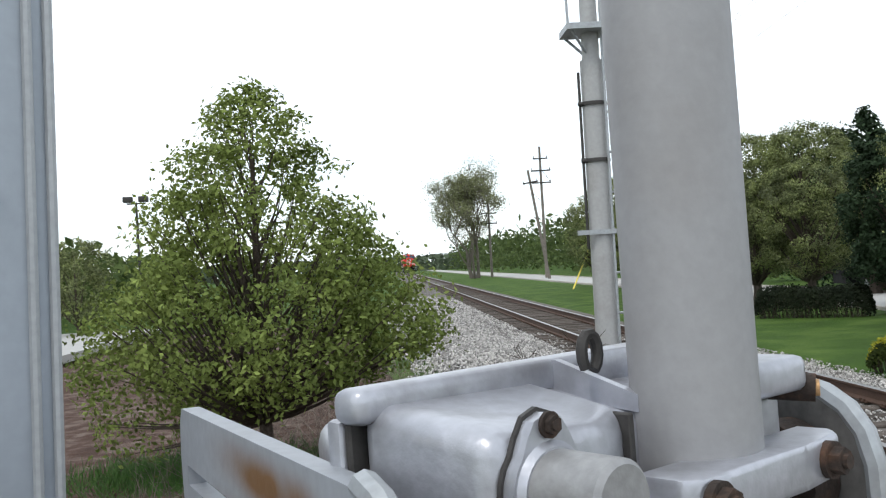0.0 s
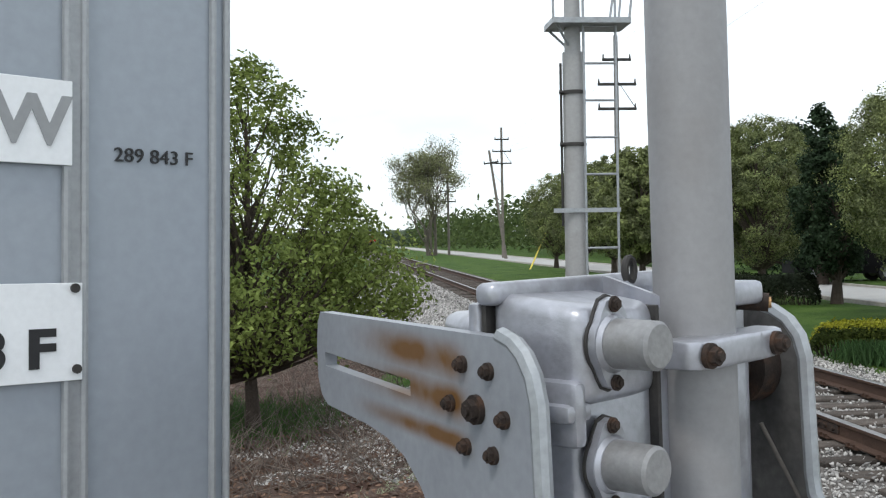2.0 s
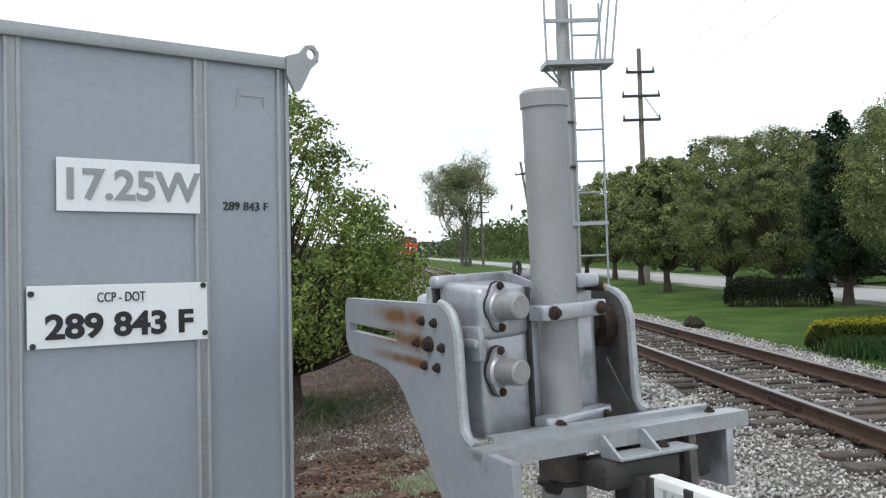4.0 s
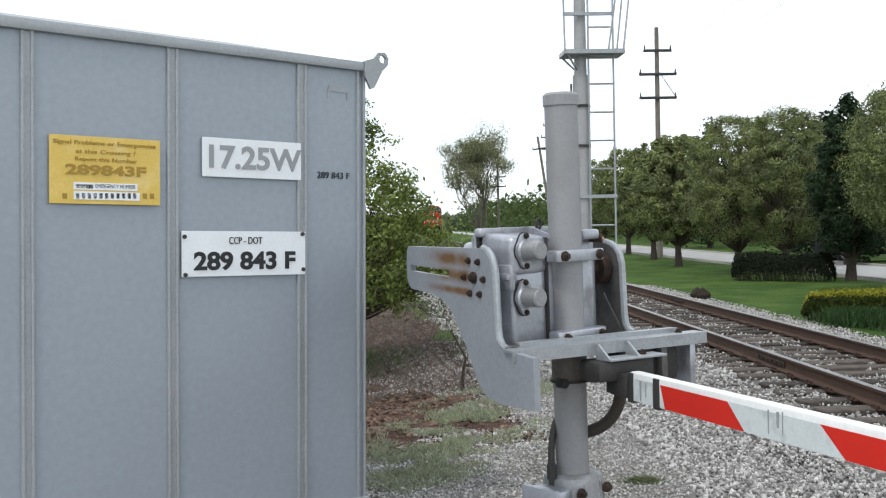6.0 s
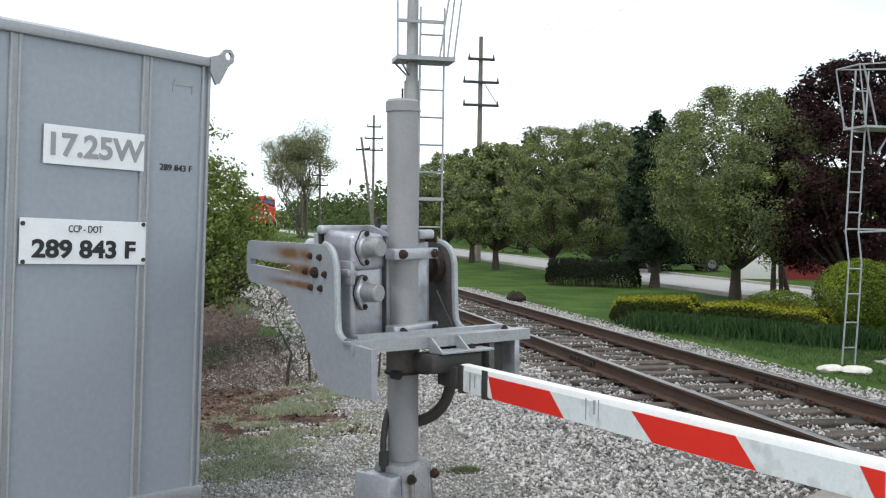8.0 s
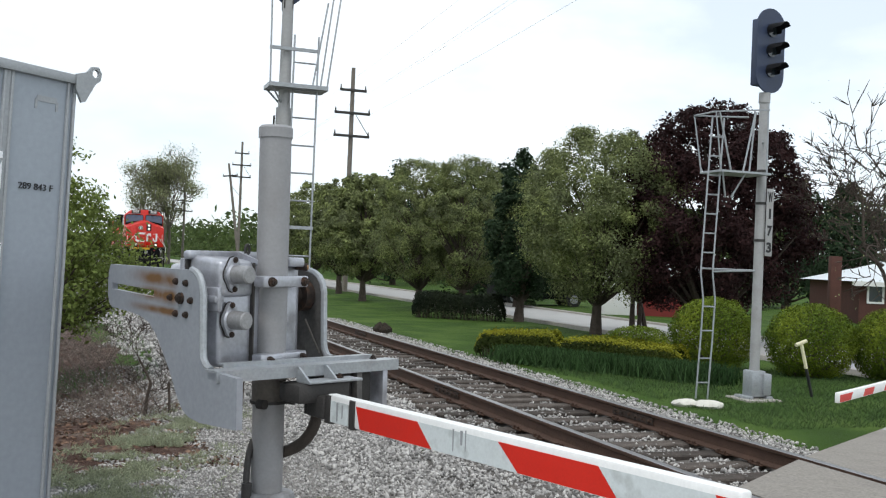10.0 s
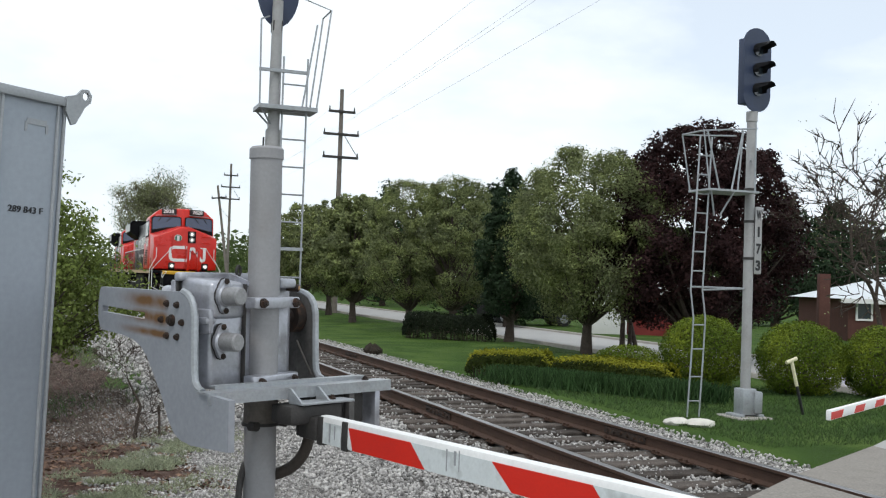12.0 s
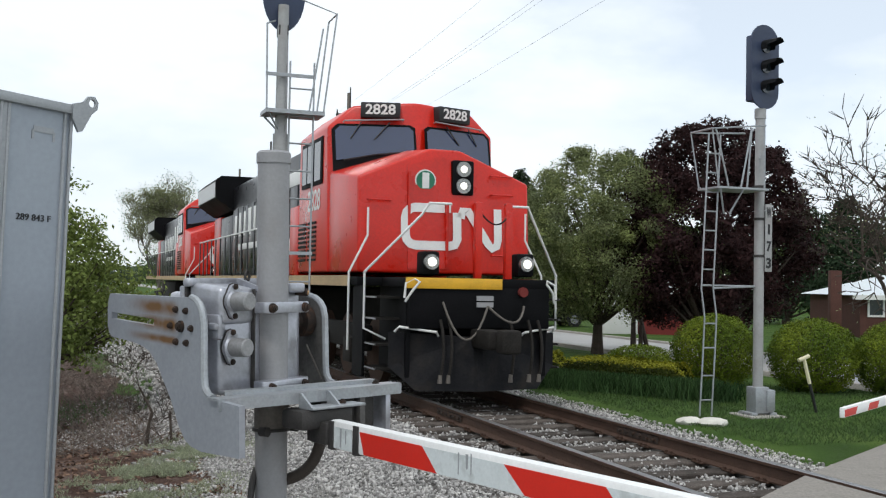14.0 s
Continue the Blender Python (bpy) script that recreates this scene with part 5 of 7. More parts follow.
def hedge(name, label, pts, height, width, material, leaf, n, seed, top_mat=None, round_top=0.3):
    """A clipped hedge along a line of points: twigs inside, leaves on an uneven skin."""
    rng = np.random.default_rng(seed)
    root = tagged(empty(name, pose(*pts[0])), label, "hedge")
    P = np.array(pts, float) - np.array(pts[0], float)
    seg = np.linalg.norm(np.diff(P, axis=0), axis=1)
    cum = np.concatenate([[0], np.cumsum(seg)])
    s = rng.uniform(-width * 0.3, cum[-1] + width * 0.3, n)
    sc = np.clip(s, 0, cum[-1])
    i = np.clip(np.searchsorted(cum, sc) - 1, 0, len(seg) - 1)
    t = ((s - cum[i]) / seg[i])[:, None]
    d = (P[i + 1] - P[i]) / seg[i][:, None]
    nrm = np.stack([-d[:, 1], d[:, 0], 0 * d[:, 0]], 1)
    a = rng.uniform(0, math.pi, n)
    k = rng.uniform(0.72, 1.04, n)
    ca, sa = np.cos(a), np.sin(a)
    ex = 2 / (2 + 6 * (1 - round_top))
    cx = np.sign(ca) * np.abs(ca) ** ex * width / 2 * k
    cz = np.abs(sa) ** ex * height * k
    endf = np.clip(1 - np.maximum(-s, s - cum[-1]) / (width * 0.32), 0.05, 1) ** 0.5
    endf = np.where((s < 0) | (s > cum[-1]), endf, 1.0)
    c = P[i] + (P[i + 1] - P[i]) * t + nrm * (cx * endf)[:, None]
    c[:, 2] += 0.03 + cz * endf * (1 + 0.05 * np.sin(s * 3.1 + seed)) - (height * 0.0)
    c += rng.normal(scale=0.02, size=c.shape)
    face = nrm * (cx / width)[:, None] + np.stack([0 * cz, 0 * cz, (cz / height) ** 3 * 0.6], 1)
    if top_mat:
        up = cz > height * 0.86
        quads("foliage", c[~up], rng.uniform(0.7, 1.2, (~up).sum()) * leaf, material, root, rng, facing=face[~up])
        quads("clipped_top", c[up], rng.uniform(0.7, 1.2, up.sum()) * leaf, top_mat, root, rng, facing=face[up], label="yellow-green new growth on the hedge top")
    else:
        quads("foliage", c, rng.uniform(0.7, 1.2, n) * leaf, material, root, rng, facing=face)
    j = rng.integers(0, n, 300)
    st = c[j].copy()
    st[:, 2] = 0.0
    st[:, :2] = st[:, :2] * 0.6 + (P[i] + (P[i + 1] - P[i]) * np.clip(t, 0, 1))[j][:, :2] * 0.4
    twigs("inner_growth", st, c[j] * 0.97, 0.008, M_BARK, root)
    return root


def bush(label, x, y, w, d, h, seed, n=22000):
    """A clipped round bush: dense leaves on a lumpy rounded body over woody stems."""
    rng = np.random.default_rng(seed)
    root = tagged(empty("round_bush", pose(x, y, -0.29)), label, "bush", "round clipped bushes")
    v = rng.normal(size=(n, 3))
    v /= np.linalg.norm(v, axis=1, keepdims=True)
    q = v / (np.abs(v) ** 2.2).sum(1, keepdims=True) ** (1 / 2.2)
    lump = np.array([1 + 0.07 * noise.noise(Vector(p) * 2.3 + Vector((seed, 0, 0))) + 0.05 * noise.noise(Vector(p) * 6) for p in v])
    q *= (rng.uniform(0.82, 1.0, n) * lump)[:, None]
    pts = q * np.array([w / 2, d / 2, h / 2]) + np.array([0, 0, h / 2 + 0.02])
    quads("foliage", pts, rng.uniform(0.7, 1.25, n) * 0.043, M_HEDGE, root, rng, facing=q + np.array([0, 0, 0.1]), loose=0.5)
    a = np.zeros((160, 3))
    a[:, :2] = rng.normal(scale=0.12, size=(160, 2))
    twigs("woody_growth", a, pts[:160] * np.array([0.9, 0.9, 0.95]), 0.01, M_BARK, root)
    return root


# the pear tree behind the shelter
tree("pear_tree", "young pear tree in fresh leaf beside the shelter", (-6.24, 9.9, -0.45), 4.25, 0.85, 2.15, M_LEAF, 0.066, 540, 36000, "cone", 3, 0.075,
     spread_k=0.058, limbs=260, sprig=0.5, lobes=(((1.35, -0.1, 1.7, 0.72, 0.62), 62), ((0.95, 0.1, 2.15, 0.55, 0.5), 34), ((-1.35, 0.3, 1.3, 0.85, 1.0), 80), ((-0.7, 0.0, 2.3, 0.6, 0.6), 40)), inner=0.2)
# the row along the street
ROW = (((8.1, 19.95), 5.5, 1.05, 2.6, 11, 52000), ((7.7, 29.3), 5.5, 1.1, 2.0, 13, 30000),
       ((6.65, 31.0), 5.45, 1.0, 2.0, 14, 30000), ((6.3, 37.4), 5.4, 1.1, 1.9, 15, 20000), ((7.2, 45.0), 5.6, 1.2, 2.0, 16, 14000),
       ((8.0, 54.0), 6.0, 1.2, 2.2, 17, 12000), ((8.4, 64.0), 6.0, 1.0, 2.3, 18, 10000))
for (x, y), h, cl, r, sd, n in ROW:
    tree("street_tree", "round-headed street tree in grey-green spring leaf", (x, y, ground_z(x, y) - 0.02), h, cl, r, M_LEAF2, 0.066 if y < 35 else 0.12, 420, int(n * 2.1), "round", sd, 0.14,
         spread_k=0.085, limbs=60, inner=0.4, sprig=0.2, lobes=(((-0.7, -0.4, 3.2, 1.6, 1.3), 40),) if y < 22 else (), loose=0.5)
tree("shade_tree", "dark-leaved tree between the street trees", (8.0, 24.9, ground_z(8.0, 24.9) - 0.02), 4.7, 0.9, 1.3, M_CONIFER, 0.10, 200, 26000, "round", 12, 0.14, spread_k=0.13, limbs=40)
tree("purple_tree", "broad tree with dark purple-red leaves", (10.6, 18.5, -0.35), 6.25, 0.75, 2.8, M_PURPLE, 0.10, 420, 90000, "round", 31, 0.2, spread_k=0.09, limbs=40, inner=0.25, sprig=0.2)
tree("pine_tree", "tall dark conifer behind the street trees", (13.1, 36.5, -0.3), 6.9, 0.3, 1.8, M_CONIFER, 0.2, 170, 14000, "egg", 41, 0.2, spread_k=0.15)
for k, (x, y, h, r) in enumerate(((33.0, 44.0, 7.6, 3.6), (41.0, 46.0, 6.4, 3.0), (16.0, 45.0, 7.0, 3.0), (18.0, 55.0, 8.0, 3.4), (17.0, 68.0, 9.0, 3.6), (36.5, 43.0, 7.2, 3.4))):
    tree("evergreen_tree", "dark evergreen tree beyond the street", (x, y, -0.35), h, 0.5, r, M_CONIFER, 0.24, 120, 9000, "egg", 50 + k, 0.2, spread_k=0.16)
branching("small_tree", "small multi-stemmed bare tree by the street", (10.9, 22.9, -0.35), 3.4, 0.7, M_BARK, 5, 4, 0.10, stems=3)
branching("bare_tree", "tall bare tree just coming into leaf", (12.4, 13.8, -0.35), 9.6, 0.8, M_BARK, 8, 7, 0.08, M_PALE, 0.05, 1500, 0.4, 2, 0.2, 0.22)
# far tree by the track
branching("tall_tree", "tall wide tree thinly leaved in pale spring green", (5.2, 127.0, -0.2), 15.4, 0.5, M_PALEBARK, 23, 7, 0.22, M_PALE, 0.2, 26000, 0.8, 5, 0.15, 0.235)

# ---- hedges and small growth ----
hedge("boxed_hedge", "low clipped hedge with yellow-green top", [(2.55, 14.1, -0.27), (3.55, 13.2, -0.27)], 0.52, 0.8, M_BOXSIDE, 0.05, 14000, 61, M_YHEDGE, 0.25)
hedge("boxed_hedge", "low clipped hedge with yellow-green top", [(3.75, 12.7, -0.27), (4.85, 10.9, -0.27)], 0.5, 0.8, M_BOXSIDE, 0.05, 14000, 62, M_YHEDGE, 0.25)
hedge("dark_hedge", "dark low evergreen hedge on the lawn", [(5.5, 27.0, -0.27), (7.2, 25.0, -0.27)], 0.8, 1.0, M_DHEDGE, 0.075, 14000, 63, None, 0.3)
for k, (x, y, w, h) in enumerate(((6.05, 11.55, 1.62, 1.40), (7.25, 10.25, 1.62, 1.38), (8.6, 9.65, 1.55, 1.34))):
    bush("rounded clipped green bush behind the signal", x, y, w, w * 0.95, h, 70 + k)
bush("low dark green shrub beside the clipped bushes", 6.6, 15.2, 1.5, 1.2, 0.6, 75, 7000)
n = 9000
rng8 = np.random.default_rng(9)
bx0 = rng8.uniform(0, 1, n)
px_ = 2.65 + 2.2 * bx0 + rng8.normal(scale=0.22, size=n)
py_ = 13.1 - 3.3 * bx0 + rng8.normal(scale=0.3, size=n)
st = np.stack([px_, py_, np.full(n, -0.25)], 1)
en = st + np.stack([rng8.normal(scale=0.08, size=n), rng8.normal(scale=0.08, size=n), rng8.uniform(0.15, 0.32, n)], 1)
tagged(twigs("daylily_bed", st, en, 0.012, M_BLADE), "bed of green daylily blades before the hedge", "plants", kind="stuff")

# blades on the verge
n = 30000
gx = rng8.uniform(2.6, 9.5, n)
gy = rng8.uniform(5.2, 14.5, n)
keep = gy < 16.0 - 0.75 * gx + 1.5 * rng8.uniform(0, 1, n)
gx, gy = gx[keep], gy[keep]
st = np.stack([gx, gy, np.array([ground_z(a, b) for a, b in zip(gx, gy)])], 1)
en = st + np.stack([rng8.normal(scale=0.025, size=len(gx)), rng8.normal(scale=0.025, size=len(gx)), rng8.uniform(0.02, 0.06, len(gx))], 1)
tagged(twigs("verge_grass", st, en, 0.004, surface("verge_blade", (0.042, 0.085, 0.018), 0.8, vary=0.3, bump=0, island=0.5)), "short mown green grass blades on the verge", "grass", kind="stuff")

# dead brush on the bank
rng9 = np.random.default_rng(12)
n = 2600
c = np.stack([rng9.uniform(-7.5, -4.2, n), 6.2 + 15 * rng9.uniform(0, 1, n) ** 1.3, np.zeros(n)], 1)
c = c[(c[:, 0] < -4.25 - 0.02 * c[:, 1]) & (c[:, 0] > -7.5)]
c[:, 2] = [soil_z(x, y) for x, y in c[:, :2]]
e = c + np.stack([rng9.normal(scale=0.28, size=len(c)), rng9.normal(scale=0.26, size=len(c)), rng9.uniform(0.05, 0.45, len(c))], 1)
tagged(twigs("dead_brush", c, e, 0.0045, M_TWIG), "tangle of dry grey-brown brush on the bank", "brush", kind="stuff")
branching("bare_shrub", "small bare shrub on the gravel bank", (-4.6, 6.4, -0.3), 1.7, 0.95, M_BARK, 77, 6, 0.022, stems=6)

# grass tufts at the edge of the gravel
n = 22000
ang = rng9.uniform(0, 1, n)
c = np.stack([-5.35 + 1.3 * ang + rng9.normal(scale=0.3, size=n), 2.0 + 4.2 * ang + rng9.normal(scale=0.35, size=n), np.zeros(n)], 1)
c = c[[noise.noise((x * 1.6, y * 1.6, 21)) + 0.6 * noise.noise((x * 5, y * 5, 3)) > -0.02 for x, y in c[:, :2]]]
n = len(c)
c[:, 2] = [max(pad_z(x, y), ground_z(x, y), soil_z(x, y)) for x, y in c[:, :2]]
e = c + np.stack([rng9.normal(scale=0.03, size=n), rng9.normal(scale=0.03, size=n), rng9.uniform(0.01, 0.05, n)], 1)
tagged(twigs("grass_tufts", c, e, 0.0035, surface("dull_grass", (0.26, 0.285, 0.18), 0.9, vary=0.3, bump=0, island=0.4)), "thin dull green grass in the gravel", "grass", kind="stuff")


# brown litter on the mulch
n = 9000
c = np.stack([rng9.uniform(-7.6, -3.9, n), rng9.uniform(2.2, 12.0, n), np.zeros(n)], 1)
c[:, 2] = [soil_z(x, y) for x, y in c[:, :2]]
c = c[[z > max(pad_z(x, y), ground_z(x, y)) - 0.004 for x, y, z in c]] + np.array([0, 0, 0.008])
tagged(quads("leaf_litter", c, rng9.uniform(0.03, 0.075, len(c)), surface("dry_leaf", (0.15, 0.095, 0.068), 0.9, vary=0.3, bump=0, island=0.6, spec=0.1), rng=rng9, flat=0.0,
             facing=np.tile(np.array([0.0, 0.0, 1.0]), (len(c), 1)), loose=0.35), "dry brown leaves scattered over the mulch", "leaf litter", kind="stuff")


# rank grass at the foot of the pear tree
n = 5200
c = np.stack([-6.89 + rng9.normal(scale=0.75, size=n), 10.57 + rng9.normal(scale=0.6, size=n), np.zeros(n)], 1)
c[:, 2] = [max(pad_z(x, y), ground_z(x, y), soil_z(x, y)) for x, y in c[:, :2]]
e = c + np.stack([rng9.normal(scale=0.07, size=n), rng9.normal(scale=0.07, size=n), rng9.uniform(0.05, 0.2, n)], 1)
tagged(twigs("rank_grass", c, e, 0.006, surface("rank_grass_blade", (0.045, 0.115, 0.015), 0.8, vary=0.3, bump=0, island=0.4)), "rank green grass at the foot of the pear tree", "grass", kind="stuff")


# ---- telegraph poles ----
def telegraph(x, y, h, lean=0.0, arms=3):
    root = tagged(empty("telegraph_pole", pose(x, y, ground_z(x, y) - 0.05, 0, lean, 0)), "weathered wooden telegraph pole with crossarms", "telegraph pole", "telegraph poles")
    bm = bmesh.new()
    cyl(bm, (0, 0, 0), (0, 0, h), 0.17, 0.11, seg=12)
    part("pole", bm, M_WOODPOLE, root)
    for k in range(arms):
        z = h - 1.25 - 1.25 * k
        w = 0.75 if k == 0 else 1.0
        bm = bmesh.new()
        box(bm, -w, w, -0.22, -0.1, z - 0.07, z + 0.07, 0.01)
        part("crossarm", bm, M_DARK, root)
        for q in (-w + 0.06, w - 0.06):
            bm = bmesh.new()
            cyl(bm, (q, -0.16, z + 0.06), (q, -0.16, z + 0.28), 0.05, 0.03, seg=8)
            part("insulator", bm, M_DARK, root)
    bm = bmesh.new()
    tube(bm, [(0.95, -0.16, h - 2.5 - 1.2), (0.1, -0.1, h - 2.4)], 0.02, 5)
    part("brace", bm, M_DARK, root)
    return root


telegraph(8.8, 50.2, 12.3)
telegraph(11.4, 106.0, 13.7)
telegraph(10.9, 101.0, 11.0, -8.0, 1)
telegraph(7.9, 128.0, 10.5)
bm = bmesh.new()
for k, (dx, z) in enumerate(((-0.9, 10.6), (0.9, 10.6), (-0.9, 9.4), (0.9, 9.4))):
    for a, b in (((8.8 + dx, 50.0, z), (11.4 + dx, 106.0, z + 1.4)), ((8.8 + dx, 50.0, z), (4.5 + dx, -30.0, z + 1.5))):
        mid = (Vector(a) + Vector(b)) / 2 - Vector((0, 0, 1.2))
        tube(bm, arc(a, mid, b, 8), 0.004, 4)
tagged(part("overhead_wires", bm, M_LOCOGREY), "thin overhead wires between the telegraph poles", "wires", kind="stuff")
# yellow guy marker
bm = bmesh.new()
cyl(bm, (6.3, 62.0, -0.25), (8.2, 66.0, 2.2), 0.05, seg=8)
tagged(part("guy_marker", bm, surface("yellow_plastic", (0.75, 0.6, 0.1), 0.5)), "yellow plastic guy wire guard on the lawn", "guy guard")

# ---- distance ----
rng5 = np.random.default_rng(5)
n = 26000
fx = np.concatenate([rng5.uniform(18, 70, n // 2), rng5.uniform(14, 60, n // 2)])
fy = np.concatenate([rng5.uniform(70, 150, n // 2), rng5.uniform(150, 330, n // 2)])
hh = 7 + 3.5 * np.array([noise.noise((a * 0.08, b * 0.05, 0)) for a, b in zip(fx, fy)])
pts = np.stack([fx, fy, np.abs(rng5.uniform(0, 1, n)) ** 0.8 * hh], 1)
tagged(quads("far_woods", pts, rng5.uniform(0.6, 1.3, n), leafy("far_leaf", (0.055, 0.085, 0.03), (0.10, 0.13, 0.045)), rng=rng5), "distant belt of mixed trees beyond the street", "woods", kind="stuff")
n = 16000
fx = rng5.uniform(-70, -22, n)
fy = rng5.uniform(40, 90, n)
hh = 5.0 + 2.2 * np.array([noise.noise((a * 0.15, b * 0.1, 3)) for a, b in zip(fx, fy)])
pts = np.stack([fx, fy, rng5.uniform(0, 1, n) ** 0.8 * hh * 0.75], 1)
tagged(quads("far_trees", pts, rng5.uniform(0.5, 1.0, n), leafy("left_far_leaf", (0.06, 0.09, 0.03), (0.09, 0.12, 0.04)), rng=rng5), "distant trees beyond the parking area", "woods", kind="stuff")
# distance haze is painted in: leaves paler and greyer than the nearer woods
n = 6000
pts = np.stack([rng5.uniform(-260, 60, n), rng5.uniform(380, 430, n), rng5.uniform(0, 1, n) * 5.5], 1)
tagged(quads("horizon_trees", pts, rng5.uniform(2, 4, n), leafy("hazed_leaf", (0.07, 0.10, 0.06), (0.10, 0.12, 0.08)), rng=rng5), "line of trees on the horizon, haze mixed into their leaf colour", "woods", kind="stuff")
for k, (x, y, h, r) in enumerate(((-17.6, 42.0, 4.2, 1.7), (-20.5, 46.0, 4.6, 2.0), (-24.0, 47.0, 4.4, 2.0))):
    tree("park_tree", "small green tree by the parking area", (x, y, ground_z(x, y) - 0.03), h, 0.9, r, M_LEAF2, 0.12, 140, 9000, "round", 90 + k, 0.09, spread_k=0.12, limbs=30)
# parking area seen behind the pear tree
bm = bmesh.new()
box(bm, -60, -14.5, 20, 44, -0.5, -0.26)
tagged(part("parking_area", bm, M_ROAD), "pale paved parking area behind the pear tree", "pavement", kind="structure")


# ---- buildings across the street ----
def building(name, label, m, w, d, h, wall, roof_h, roof_mat, windows=(), doors=()):
    root = tagged(empty(name, m), label, "building")
    bm = bmesh.new()
    box(bm, 0, w, 0, d, 0, h)
    part("wall", bm, wall, root)
    bm = bmesh.new()
    o = 0.4
    vs = [bm.verts.new(q) for q in ((-o, -o, h), (w + o, -o, h), (w + o, d + o, h), (-o, d + o, h), (d * 0.4, d / 2, h + roof_h), (w - d * 0.4, d / 2, h + roof_h))]
    for f in ((0, 1, 5, 4), (1, 2, 5), (2, 3, 4, 5), (3, 0, 4), (3, 2, 1, 0)):
        bm.faces.new([vs[i] for i in f])
    part("roof", bm, roof_mat, root)
    bm = bmesh.new()
    box(bm, -o, w + o, -o - 0.02, -o + 0.04, h - 0.18, h + 0.01)
    part("fascia", bm, M_SIDING, root)
    for x0, x1, z0, z1 in windows:
        bm = bmesh.new()
        slab(bm, [(x0, z0), (x1, z0), (x1, z1), (x0, z1)], 0.06, pose(0, 0.0, 0) @ FACE, [[(x0 + 0.08, z0 + 0.08), (x1 - 0.08, z0 + 0.08), (x1 - 0.08, z1 - 0.08), (x0 + 0.08, z1 - 0.08)]])
        win = part("window", bm, M_SIDING, root)
        bm = bmesh.new()
        box(bm, x0 + 0.07, x1 - 0.07, -0.02, 0.02, z0 + 0.07, z1 - 0.07)
        part("pane", bm, M_PANE, win)
    for x0, x1, z1 in doors:
        bm = bmesh.new()
        box(bm, x0, x1, -0.05, 0.02, 0, z1, 0.01)
        part("garage_door", bm, M_SIDING, root)
    return root


building("red_building", "low building with red cladding and a white garage door", pose(16.6, 32.2, -0.35, 0, 0, -25), 2.6, 5, 1.9, M_REDWALL, 0.5, M_ROOF, (), ((-1.9, -0.1, 1.9),))
building("brick_house", "low red brick house with a pale roof", pose(25.7, 29.9, -0.35, 0, 0, -25), 16, 8, 1.8, M_BRICK, 1.15, M_ROOF, ((0.3, 1.0, 0.9, 1.8), (3.0, 4.0, 0.7, 1.5), (8, 9.4, 0.7, 1.7)))
bm = bmesh.new()
box(bm, -0.22, 0.22, -0.22, 0.22, 0, 2.8, 0.02)
ob = part("chimney", bm, M_BRICK)
ob.matrix_basis = pose(24.5, 30.0, -0.35, 0, 0, -25)
tagged(ob, "square red brick chimney against the house", "chimney")


def vehicle(m, label):
    root = tagged(empty("parked_car", m), label, "car")
    bm = bmesh.new()
    slab(bm, [(-2.3, 0.35), (2.3, 0.35), (2.3, 0.95), (2.1, 1.1), (0.9, 1.15), (0.4, 1.75), (-1.9, 1.75), (-2.3, 1.1)], 1.8, pose(0, 0.9, 0) @ FACE)
    part("body", bm, M_LOCOBLK, root, smooth=False)
    for x0, x1 in ((-1.8, -0.6), (-0.5, 0.4)):
        bm = bmesh.new()
        box(bm, x0, x1, -0.93, 0.93, 1.17, 1.66, 0.03)
        part("side_window", bm, M_PANE, root)
    for x in (-1.45, 1.45):
        for y in (-0.85, 0.85):
            bm = bmesh.new()
            cyl(bm, (x, y - 0.12, 0.36), (x, y + 0.12, 0.36), 0.36, seg=20)
            w = part("wheel", bm, M_BLACK, root)
            bm = bmesh.new()
            cyl(bm, (x, y - 0.13, 0.36), (x, y + 0.13, 0.36), 0.2, seg=16)
            part("rim", bm, M_GALV, w)
    return root


vehicle(pose(15.6, 39.8, -0.33, 0, 0, -8), "black sport utility vehicle parked beyond the street")

# ---- small things on the far verge ----
for k, (x, y, s) in enumerate(((2.7, 7.25, 0.2), (2.95, 7.05, 0.22))):
    bm = bmesh.new()
    bmesh.ops.create_icosphere(bm, subdivisions=2, radius=1)
    for v in bm.verts:
        v.co = Vector((v.co.x * s, v.co.y * s * 0.8, v.co.z * s * 0.35)) * (1 + 0.15 * noise.noise(v.co * 2 + Vector((k * 5, 0, 0))))
    ob = part("pale_rock", bm, surface("pale_rock", (0.62, 0.60, 0.54), 0.9, vary=0.15, scale=8, bump=0.3))
    ob.matrix_basis = pose(x, y, ground_z(x, y) + 0.03)
    tagged(ob, "flat pale rock on the verge", "rock", "pale rocks")
bm = bmesh.new()
for k in range(14):
    bmesh.ops.create_icosphere(bm, subdivisions=1, radius=random.uniform(0.12, 0.22), matrix=pose(random.uniform(-0.45, 0.45), random.uniform(-0.2, 0.2), random.uniform(0, 0.14)))
for v in bm.verts:
    v.co += 0.06 * noise.noise_vector(v.co * 6)
ob = part("debris_pile", bm, M_DEBRIS, smooth=False)
ob.matrix_basis = pose(2.15, 20.2, ground_z(2.2, 20.2) + 0.02, 0, 0, 70) @ Matrix.Diagonal((0.85, 0.85, 0.85, 1))
tagged(ob, "dark heap of dead leaves and wood by the ballast", "debris")
post = tagged(empty("marker_post", pose(5.38, 7.9, -0.25, 0, -16, 0)), "leaning black post with a cream T-shaped top", "marker post")
bm = bmesh.new()
cyl(bm, (0, 0, -0.05), (0, 0, 0.5), 0.025, seg=10)
part("stake", bm, M_BLACK, post)
bm = bmesh.new()
